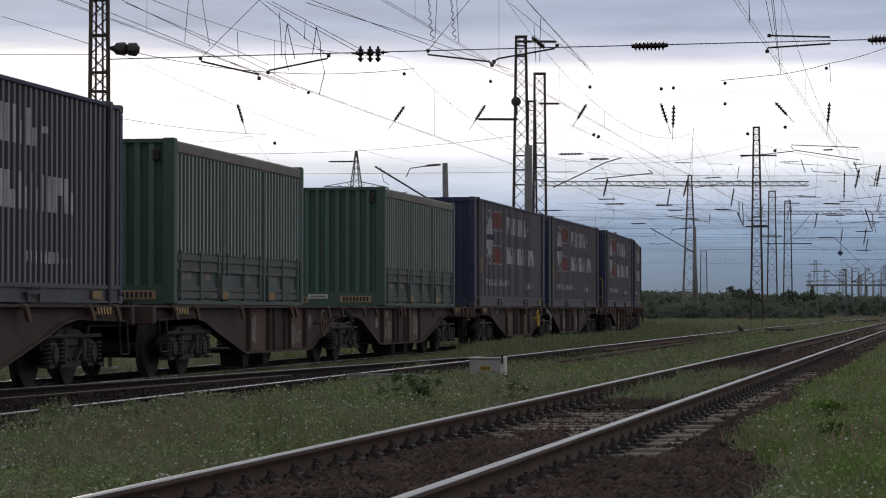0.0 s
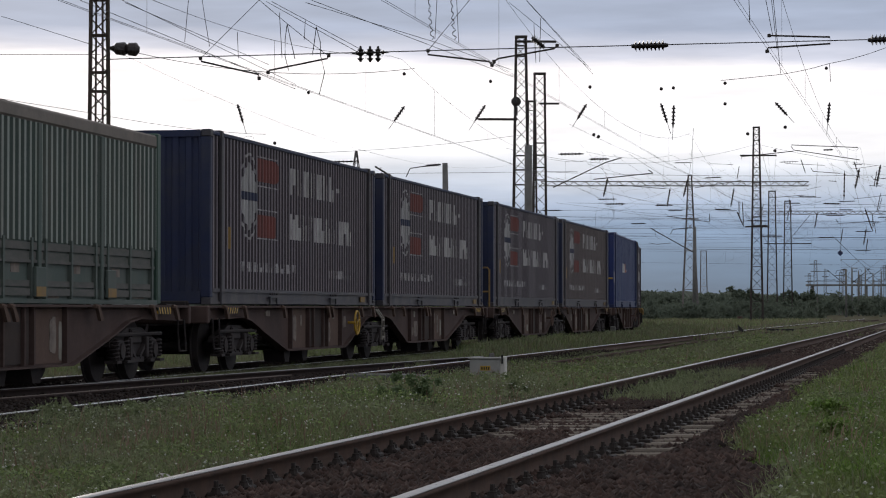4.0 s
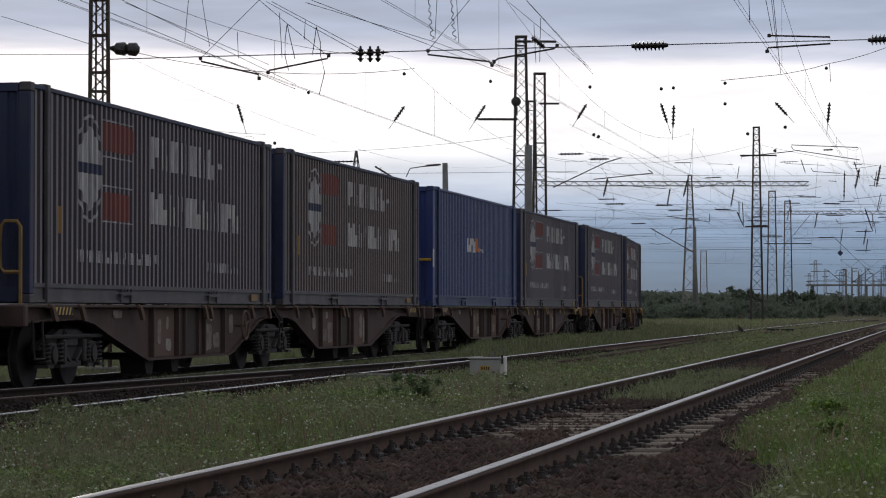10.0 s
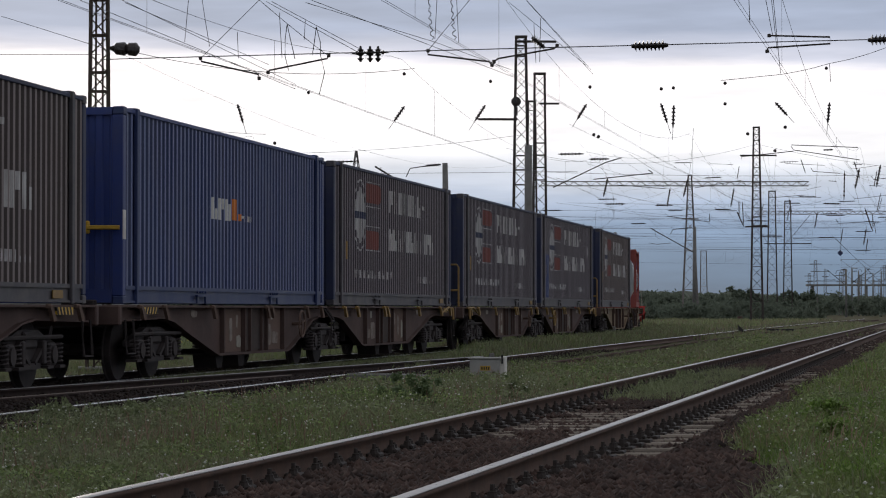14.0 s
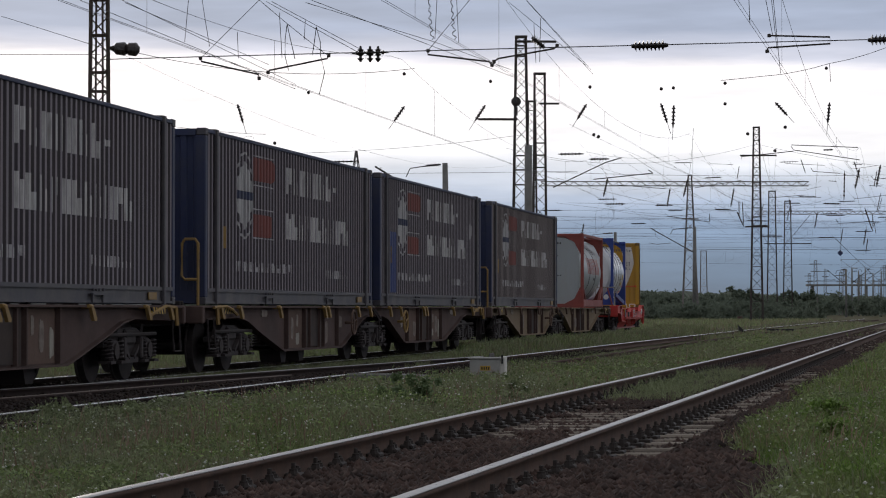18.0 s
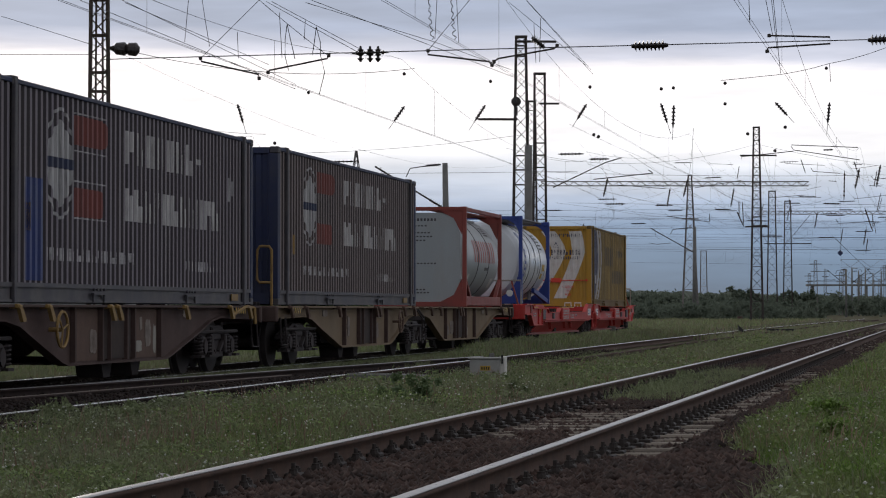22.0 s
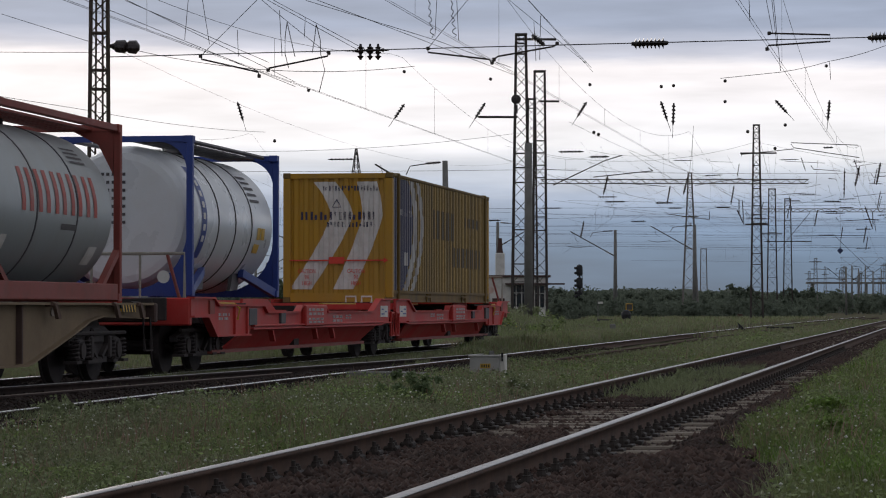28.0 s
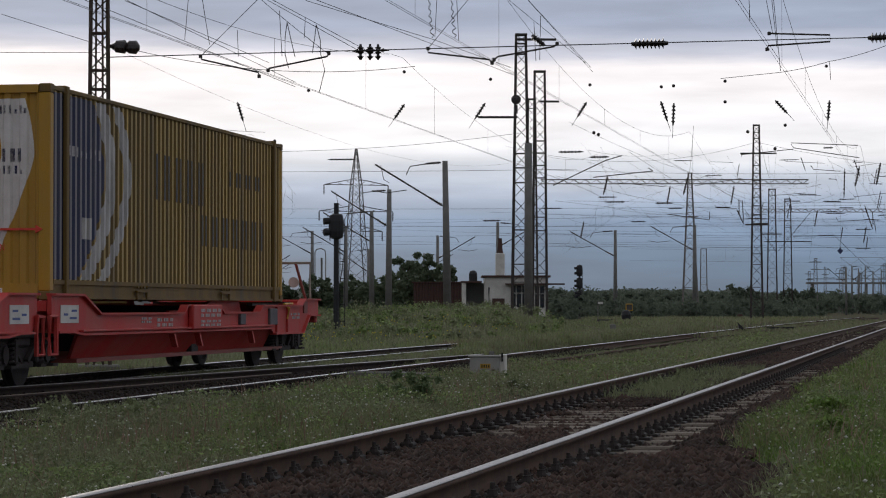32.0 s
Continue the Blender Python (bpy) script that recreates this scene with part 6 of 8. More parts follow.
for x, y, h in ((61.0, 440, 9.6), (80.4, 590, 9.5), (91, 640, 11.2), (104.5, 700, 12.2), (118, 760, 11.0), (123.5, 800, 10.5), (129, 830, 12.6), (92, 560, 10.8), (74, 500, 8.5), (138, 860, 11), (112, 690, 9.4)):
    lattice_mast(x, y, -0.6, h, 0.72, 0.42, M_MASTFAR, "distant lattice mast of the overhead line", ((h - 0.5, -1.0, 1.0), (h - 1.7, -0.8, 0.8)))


def girder(x0, x1, y, z, d, m, label):
    """A lattice portal beam across the yard."""
    t = thing("portal_beam", label, "beam", pose((x0 + x1) / 2, y, z), group="portal beams")
    hx = abs(x1 - x0) / 2
    for sy in (-1, 1):
        for sz in (-1, 1):
            part("chord", box(B(), -hx, hx, sy * 0.3 - 0.04, sy * 0.3 + 0.04, sz * d / 2 - 0.04, sz * d / 2 + 0.04), m, t)
    b = B()
    n = int(2 * hx / (d * 1.3))
    for i in range(n):
        a, c = -hx + i * 2 * hx / n, -hx + (i + 1) * 2 * hx / n
        s = 1 if i % 2 else -1
        for sy in (-1, 1):
            beam(b, (a, sy * 0.3, -s * d / 2), (c, sy * 0.3, s * d / 2), 0.045)
    part("bracing", b, m, t)
    return t


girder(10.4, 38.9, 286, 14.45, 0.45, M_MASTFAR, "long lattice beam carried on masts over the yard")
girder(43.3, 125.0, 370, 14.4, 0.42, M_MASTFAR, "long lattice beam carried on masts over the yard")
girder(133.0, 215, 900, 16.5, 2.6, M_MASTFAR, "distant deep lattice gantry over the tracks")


def sagged(p, q, sag, n=14):
    p, q = Vector(p), Vector(q)
    return [p.lerp(q, i / n) - Vector((0, 0, sag * 4 * (i / n) * (1 - i / n))) for i in range(n + 1)]


def catenary(name_label, line, y0, y1, supports, zc, low, high, twin=True, drop=9.0):
    """Contact wires, messenger and droppers above a track; line maps y to x."""
    t = thing("overhead_line", name_label, "overhead line", group="overhead lines")
    ys = np.arange(y0, y1 + 0.1, 1.5)
    for o in ((-0.03, 0.03) if twin else (0.0,)):
        part("contact_wire", tube(B(), [(line(y) + o, y, zc) for y in ys], 0.0042, 4), M_WIRE, t)

    def mz(y):
        for a, c in zip(supports, supports[1:]):
            if a <= y <= c:
                u = (y - a) / (c - a)
                return high - (high - low) * 4 * u * (1 - u)
        return high
    part("messenger_wire", tube(B(), [(line(y), y, mz(y)) for y in ys], 0.0045, 4), M_WIRE, t)
    y = y0 + 3.0
    while y < min(y1, 300):
        part("dropper", tube(B(), [(line(y), y, zc), (line(y), y, mz(y))], 0.003, 4), M_WIRE, t)
        y += drop
    return t


OL = "thin dark contact and messenger wires with droppers above a track"
catenary(OL, track_x, 24, 235, (-21, 23, 67, 111, 155, 199, 243), 5.72, 6.3, 7.4)
catenary(OL, lambda y: siding_x(y) + 1.03, 24, 180, (8, 54, 98, 143, 190), 5.95, 6.35, 7.5)
catenary(OL, lambda y: near_x(y) + 0.12, 24, 330, (8, 54, 104, 155, 215, 270, 330), 5.93, 6.25, 7.35)
catenary(OL, lambda y: track_x(min(y, 140)) - 7.5 - 0.10 * (y - 50), 92, 300, (10, 60, 105, 150, 185, 222, 262, 300), 6.1, 6.6, 7.9, False, 16)
catenary(OL, lambda y: near_x(y) + 4.9, 50, 330, (20, 62, 110, 160, 215, 270, 330), 5.95, 6.3, 7.4, True, 14)
catenary(OL, lambda y: siding_x(min(y, 170)) - 3.2 + 0.05 * (y - 60), 90, 330, (60, 110, 160, 215, 270, 330), 5.95, 6.3, 7.4, False, 14)


for k in (2, 3, 4):
    catenary(OL, lambda y: near_x(y) + 4.9 * k, 70 + 20 * k, 430, (50, 104, 155, 215, 270, 330, 385, 440), 5.95, 6.3, 7.4, False, 12)


# the cross-span over the near tracks
def wire(p, q, sag=0.0, r=0.007, n=14):
    t = thing("span_wire", "thin dark steel wire strung over the yard", "wire", group="span wires")
    part("strand", tube(B(), sagged(p, q, sag, n), r, 4), M_WIRE, t)
    return t


span = thing("cross_span", "cross-span wire with porcelain insulators and steady arms over the tracks", "overhead line")
part("cross_wire", tube(B(), [(-6.9, 54, 6.10), (-4.0, 53.8, 6.16), (2.0, 53.2, 6.26), (8.7, 52.2, 6.33), (15, 51.5, 6.6)], 0.010, 4), M_WIRE, span)
insulator(span, (-6.72, 54, 6.33), (-6.22, 54, 6.29), 0.10, 2)
for k in (-0.13, 0.06, 0.22):
    insulator(span, (-1.52 + k, 53.7, 6.02), (-1.52 + k, 53.7, 6.34), 0.07, 3)
insulator(span, (-1.82, 53.7, 6.20), (-1.08, 53.6, 6.21), 0.05, 6)
insulator(span, (3.72, 53, 6.27), (4.45, 53, 6.29), 0.115, 8)
insulator(span, (8.3, 52.4, 6.33), (9.0, 52.2, 6.34), 0.115, 8)
for pts in ([(-4.88, 54, 6.12), (-4.86, 54, 6.06), (-3.72, 54, 5.80), (-3.70, 54, 5.72)],
            [(-3.52, 54, 5.84), (-3.5, 54, 5.88), (-2.33, 54, 6.12), (-2.30, 54, 6.18)],
            [(-0.30, 53.6, 6.24), (-0.30, 53.6, 6.16), (0.92, 53.6, 6.02), (0.98, 53.6, 5.95)],
            [(1.02, 53.6, 6.02), (1.10, 53.6, 6.08), (2.22, 53.6, 6.28), (2.28, 53.6, 6.34)],
            [(6.42, 52.8, 6.46), (7.62, 52.8, 6.43), (7.62, 52.8, 6.30), (6.40, 52.8, 6.22), (6.38, 52.8, 6.15)]):
    part("steady_arm", tube(B(), pts, 0.019, 6), M_MASTDARK, span)
    for p in (pts[0], pts[-1]):
        part("clamp", box(B(), p[0] - 0.035, p[0] + 0.035, p[1] - 0.03, p[1] + 0.03, p[2] - 0.035, p[2] + 0.035, 0.01), M_MASTDARK, span)
# stays, jumpers and springy current loops above the span
for p, q, s in (((-4.88, 54, 6.12), (-3.70, 54, 7.30), 0), ((-3.70, 54, 7.30), (-2.32, 54, 6.18), 0.02), ((-0.30, 53.6, 6.24), (0.65, 53.6, 7.4), 0), ((-5.2, 54, 6.45), (-5.1, 54, 7.6), 0.0),
                ((-4.7, 54, 6.36), (-4.9, 54, 7.6), 0.0), ((-3.0, 50, 5.75), (-3.05, 50, 6.6), 0.0), ((6.6, 53, 6.2), (6.45, 53, 7.6), 0)):
    part("stay_wire", tube(B(), sagged(p, q, s, 6), 0.006, 4), M_WIRE, span)
for x0, z0, z1 in ((-0.22, 6.46, 7.7), (0.23, 6.46, 7.7)):
    coil = [(x0 + 0.05 * math.sin(i * 1.9) * (1 - i / 26) - 0.10 * (i / 26), 53.6, z0 + (z1 - z0) * i / 26) for i in range(27)]
    part("jumper", tube(B(), coil, 0.011, 5), M_WIRE, span)
for loop in ([(-3.15, 54.2, 6.83), (-3.19, 54.2, 6.53), (-3.19, 54.2, 6.18), (-3.12, 54.2, 5.9)],
             [(-3.15, 54.2, 6.83), (-3.07, 54.2, 6.47), (-2.99, 54.2, 6.13)],
             [(-2.56, 54.2, 6.78), (-2.6, 54.2, 6.47), (-2.64, 54.2, 6.21)],
             [(-2.56, 54.2, 6.78), (-2.48, 54.2, 6.47), (-2.47, 54.2, 6.18), (-2.39, 54.2, 5.86), (-2.5, 54.2, 5.41)]):
    part("jumper", tube(B(), loop, 0.008, 4), M_WIRE, span)
part("tension_weight", lathe(B(), (-6.62, 53.98, 6.32), (1, -0.05, -0.05), [(0, 0.05), (0.04, 0.12), (0.22, 0.14), (0.26, 0.09), (0.30, 0.13), (0.45, 0.14), (0.52, 0.05)], 12), M_INS, span)

insulator(span, (1.77, 53.4, 6.49), (2.02, 53.4, 6.28), 0.085, 6)

# long feeders and span wires
PLANES = {}


def plane(y):
    """The cross-span that hangs nearest to y."""
    k = min((143, 165, 215, 286, 330, 430), key=lambda v: abs(v - y))
    if k not in PLANES:
        PLANES[k] = thing("cross_span", "cross-span wires with insulators and steady arms over the yard", "overhead line", group="cross-spans")
    return PLANES[k]


for p, q, s in (((-9.55, 58, 7.41), (-6.75, 54, 6.30), 0.0), ((-6.7, 54, 6.32), (4.6, 143, 9.0), 1.2), ((-6.23, 54, 6.25), (-0.56, 54, 5.92), 0.25),
                ((-12, 55, 6.35), (-6.9, 54, 6.20), 0.02), ((-5.45, 46, 6.33), (-3.64, 56, 6.18), 0.0), ((-3.56, 54, 7.27), (-1.63, 54, 6.20), 0.0), ((-3.45, 54, 7.27), (-1.50, 54, 6.22), 0.0),
                ((-2.56, 50, 6.79), (-0.16, 54, 6.45), 0.0), ((-0.16, 54, 6.45), (1.45, 57, 6.16), 0.0), ((1.24, 50, 6.79), (3.3, 62, 6.71), 0.0), ((1.59, 50, 6.79), (3.46, 62, 6.51), 0.0),
                ((-6.24, 46, 6.38), (-3.08, 56, 5.67), 0.0), ((-5.64, 47, 6.5), (-3.13, 57, 5.85), 0.0), ((-2.27, 46, 6.38), (1.62, 60, 6.25), 0.0), ((1.55, 50, 6.84), (3.31, 60, 6.43), 0.0), ((5.69, 55, 5.76), (6.84, 54.5, 5.84), 0.0), ((6.84, 54.5, 5.84), (7.78, 54, 6.02), 0.02), ((7.78, 54, 6.02), (8.75, 53, 6.24), 0.03), ((-10.24, 62, 5.94), (-8.67, 66, 5.9), 0.0), ((-8.67, 66, 5.9), (-5.95, 90, 6.94), 0.1), ((1.83, 54, 6.82), (1.87, 54, 6.03), 0.0), ((1.93, 53, 6.83), (1.91, 53, 5.96), 0.0), ((5.02, 44, 6.15), (5.15, 45, 5.88), 0.0), ((6.16, 50, 6.84), (6.29, 50, 5.47), 0.0), ((6.26, 52, 7.07), (6.39, 52, 6.39), 0.0), ((-0.12, 53, 7.19), (-0.16, 53, 6.41), 0.0), ((0.27, 53, 7.19), (0.31, 53, 6.34), 0.0), ((-3.91, 51, 6.34), (-3.89, 51, 5.84), 0.0), ((-2.67, 52, 6.68), (-2.69, 52, 6.3), 0.0), ((7.78, 54, 6.02), (7.8, 54, 5.65), 0.0), 
                ((-20, 143, 9.8), (4.2, 143.5, 10.4), 0.7), 
                ((-24, 160, 9.2), (8, 160, 9.3), 0.1), ((5, 160, 9.3), (30, 165, 9.4), 0.2), ((-24, 215, 9.0), (40, 216, 9.4), 0.2), ((10, 215, 9.6), (60, 216, 10.2), 0.4), ((-10, 215, 7.6), (60, 216, 8.0), 0.2),
                ((5, 215, 14.0), (25.1, 215, 14.3), 1.4), ((25.1, 215, 14.3), (60, 216, 13.4), 1.8), ((5, 286, 9.0), (110, 290, 9.6), 0.5), ((5, 286, 11.2), (110, 290, 11.6), 0.9), ((5, 286, 7.6), (110, 290, 8.0), 0.3),
                ((10, 330, 12.6), (120, 334, 12.4), 0.9), ((10, 330, 10.6), (120, 334, 10.9), 0.5), ((10, 330, 8.9), (120, 334, 9.0), 0.3), ((-60, 330, 10.2), (30, 330, 10.3), 0.5), ((-60, 335, 11.6), (30, 335, 12.8), 0.8),
                ((-60, 400, 11.0), (60, 405, 11.6), 0.8), ((-60, 402, 14.0), (60, 407, 14.4), 1.0), ((-60, 404, 15.5), (60, 409, 15.7), 1.2), ((-80, 430, 18.0), (120, 450, 13.8), 3.0), ((-80, 432, 15.5), (120, 452, 12.0), 2.5),
                ((30, 420, 12.5), (180, 430, 12.8), 0.8), ((30, 424, 14.4), (180, 434, 14.8), 0.9), ((30, 428, 10.4), (180, 438, 10.8), 0.6), ((30, 430, 8.6), (180, 440, 8.9), 0.6),
                ((10, 240, 10.6), (60, 330, 11.6), 0.8), ((12, 200, 8.6), (30, 286, 12.0), 0.8), ((8, 170, 12.8), (38, 286, 14.2), 1.5), ((7, 166, 9.2), (42, 330, 13.6), 1.2), ((24, 216, 7.6), (70, 400, 9.0), 0.8), ((9, 130, 8.6), (42, 332, 12.4), 1.2),
                ((14, 150, 11.2), (26, 286, 15.2), 1.2), ((20, 170, 12.0), (42, 332, 14.6), 1.6), ((30, 215, 12.8), (60, 440, 9.0), 1.0), ((34, 230, 10.4), (95, 640, 10.6), 1.4), ((26, 170, 9.0), (92, 560, 9.8), 1.4)):
    if p[1] < 120:
        wire(p, q, s, 0.0058 if s < 1 else 0.003)
    else:
        part("span_wire", tube(B(), sagged(p, q, s), 0.010, 4), M_WIRE, plane(p[1]))

# hanging insulators of the cross-span behind
hang = thing("cross_span", "high cross-span with hanging porcelain insulators across the yard", "overhead line")
for x0, z0, x1, z1 in ((-10.95, 12.0, -10.65, 11.0), (-2.05, 11.9, -2.60, 11.1), (2.25, 11.95, 1.70, 11.1), (7.65, 12.0, 7.15, 11.2), (11.6, 12.05, 11.95, 11.0), (12.3, 11.95, 12.25, 10.75), (17.7, 12.1, 18.35, 11.4), (20.6, 12.1, 20.5, 11.0)):
    insulator(hang, (x0, 143, z0), (x1, 143, z1), 0.12, 5)
    d = Vector((x1 - x0, 0, z1 - z0))
    part("hanger", tube(B(), [Vector((x1, 143, z1)), Vector((x1, 143, z1)) + d * 0.55], 0.014, 4), M_WIRE, hang)
for x, z in ((8.0, 10.35), (8.25, 10.25), (18.2, 10.75), (16.2, 10.4), (17.65, 9.5), (15.0, 12.0), (15.0, 13.1), (-10.2, 9.0), (-9.0, 9.9), (-2.1, 13.6), (2.5, 13.2), (-7.2, 12.6), (7.8, 12.9), (11.6, 12.8), (12.25, 12.85), (20.4, 13.9)):
    part("wire_clamp", lathe(B(), (x - 0.05, 143, z), (1, 0, 0.3), [(0, 0.04), (0.05, 0.09), (0.12, 0.09), (0.17, 0.04)], 8), M_INS, hang)
for x, y, z, dx in ((7.3, 170, 10.9, 1.6), (30.6, 216, 13.9, 0), (9.0, 165, 10.3, 1.2), (13, 215, 9.5, 1.6), (17, 215, 9.4, 1.4), (16.5, 286, 12.8, 2.0), (24, 286, 11.6, 1.5), (29, 286, 11.7, 1.6), (10.5, 286, 11.6, 2.2), (20, 286, 10.2, 1.6), (33, 286, 10.0, 1.6),
                    (-9.2, 215, 12.9, 2.2), (3.2, 215, 8.0, 1.4), (47, 330, 12.6, 2.4), (51, 332, 10.7, 2.0), (55, 333, 9.0, 1.6), (60, 430, 12.6, 2.5), (66, 430, 10.5, 2.5), (72, 430, 14.6, 2.2)):
    insulator(plane(y), (x, y, z), (x + max(dx, 0.8), y + 0.02, z + 0.02), 0.10, 6)
for x, y, z, ln in ((13.2, 215, 11.6, 1.5), (19.6, 215, 11.5, 1.4), (24.2, 286, 14.0, 2.0), (31.0, 286, 14.0, 2.0), (33.5, 216, 12.4, 1.6), (35.2, 216, 12.7, 1.8), (46, 330, 13.0, 2.0), (52, 330, 11.0, 2.0), (64, 430, 14, 2.2), (15.0, 286, 10.2, 1.8), (68, 430, 12.4, 2.2)):
    insulator(plane(y), (x, y, z), (x - 0.35, y, z - ln), 0.13, 6)
for pts in ([(18.8, 290, 14.9), (18.9, 290, 14.5), (24.0, 290, 14.1)], [(27.2, 290, 14.2), (32.2, 290, 15.0)], [(28.0, 216, 14.3), (33.4, 216, 14.1)], [(28.0, 216, 14.2), (28.2, 216, 13.9), (33.5, 216, 13.1)],
            [(24.0, 216, 13.2), (24.0, 216, 13.35), (28.2, 216, 13.8)], [(13.0, 170, 9.9), (13.3, 170, 9.7), (9.5, 170, 9.3)], [(6.8, 166, 8.6), (10.0, 165, 10.1), (11.0, 165, 10.4)],
            [(20, 240, 9.4), (26, 262, 9.6), (26, 262, 10.4)], [(43, 330, 9.8), (52, 330, 9.9)], [(36, 320, 12.6), (40, 322, 7.6), (44, 322, 12.4)], [(58, 400, 12), (66, 402, 4.6), (74, 404, 12)]):
    part("steady_arm", tube(B(), pts, 0.034, 5), M_MASTDARK, plane(pts[0][1]))


# tension wheel and dark fittings on the tall masts
part("tension_wheel", lathe(B(), (3.89, 143.2, 12.16), (0.2, 1, 0), [(0, 0.10), (0.02, 0.26), (0.10, 0.26), (0.12, 0.10)], 16), M_INS, hang)
part("tension_weight", rod(B(), (3.89, 143.3, 11.87), (3.89, 143.3, 11.41), 0.10, 8), M_INS, hang)
sign = thing("diamond_sign", "dark blue diamond-shaped sign hung over the tracks", "sign", pose(59.13, 400, 9.47, 0, 45, 0))
part("face", box(B(), -0.33, 0.33, -0.03, 0.03, -0.33, 0.33, 0.01), M_BLUESIDE, sign)
part("hanger", beam(B(), (-0.33, 0, 0.33), (-1.2, 0, 1.2), 0.05), M_MASTDARK, sign)


# the tangle of fittings where the far spans cross
rf = random.Random(17)
for i in range(46):
    y = rf.choice((215, 286, 286, 330, 330, 430))
    x = y * rf.uniform(0.085, 0.168)
    z = 1.07 + y * rf.uniform(0.032, 0.056)
    ln = rf.uniform(1.2, 2.4)
    if i % 3 == 0:
        insulator(plane(y), (x, y, z), (x + rf.uniform(-0.7, 0.7), y, z - ln), 0.085, 6)
    elif i % 3 == 1:
        insulator(plane(y), (x, y, z), (x + ln, y, z + rf.uniform(-0.1, 0.1)), 0.085, 6)
    else:
        part("steady_arm", tube(B(), [(x, y, z), (x + 0.2, y, z - 0.3), (x + rf.uniform(2, 5), y, z + rf.uniform(-0.6, 0.6))], 0.026, 5), M_MASTDARK, plane(y))
for i in range(44):
    y = rf.choice((215, 286, 330, 330, 430))
    x0 = y * rf.uniform(0.04, 0.15)
    p = (x0, y, 1.07 + y * rf.uniform(0.03, 0.062))
    q = (x0 + y * rf.uniform(0.01, 0.06), y + rf.uniform(0, 60), 1.07 + y * rf.uniform(0.026, 0.056))
    part("span_wire", tube(B(), sagged(p, q, rf.uniform(0, 1.6)), 0.008, 4), M_WIRE, plane(y))


# power-line pylon beyond the trees
def pylon(x, y, h):
    t = thing("power_pylon", "grey steel lattice power pylon with three cross arms", "pylon", pose(x, y, 0, 0, 0, 20))
    lv = [(0, 2.6), (h * 0.45, 1.25), (h * 0.78, 0.75), (h, 0.1)]
    w = lambda z: float(np.interp(z, [a for a, _ in lv], [b for _, b in lv]))
    for sx in (-1, 1):
        for sy in (-1, 1):
            b = B()
            for (z0, w0), (z1, w1) in zip(lv, lv[1:]):
                beam(b, (sx * w0, sy * w0, z0), (sx * w1, sy * w1, z1), 0.11)
            part("leg", b, M_MAST, t)
    b = B()
    z = 0.0
    while z < h - 1.2:
        dz = max(1.0, w(z) * 1.5)
        for a in (-1, 1):
            for k in (-1, 1):
                beam(b, (k * w(z), a * w(z), z), (-k * w(z + dz), a * w(z + dz), z + dz), 0.05)
                beam(b, (a * w(z), k * w(z), z), (a * w(z + dz), -k * w(z + dz), z + dz), 0.05)
        z += dz
    part("bracing", b, M_MAST, t)
    for z, r in ((h * 0.62, 6.2), (h * 0.78, 5.4), (h * 0.50, 4.4)):
        b = B()
        for s in (-1, 1):
            beam(b, (s * 0.6, 0, z + 0.9), (s * r, 0, z), 0.12)
            beam(b, (s * 0.6, 0, z), (s * r, 0, z), 0.12)
            for k in range(3):
                a = 0.6 + (r - 0.6) * k / 3
                beam(b, (s * a, 0, z), (s * (a + 0.9), 0, z + 0.8 * (1 - (k + 1) / 3.2)), 0.07)
        part("cross_arm", b, M_MAST, t)
        for s in (-1, 1):
            insulator(t, (s * r, 0, z), (s * r, 0, z - 1.6), 0.16, 6)


pylon(-13.9, 430, 26.5)


# ---- buildings ----
def block(parent, name, x0, x1, y0, y1, z0, z1, m, bevel=0.0, label=""):
    return part(name, box(B(), x0, x1, y0, y1, z0, z1, bevel), m, parent, label)


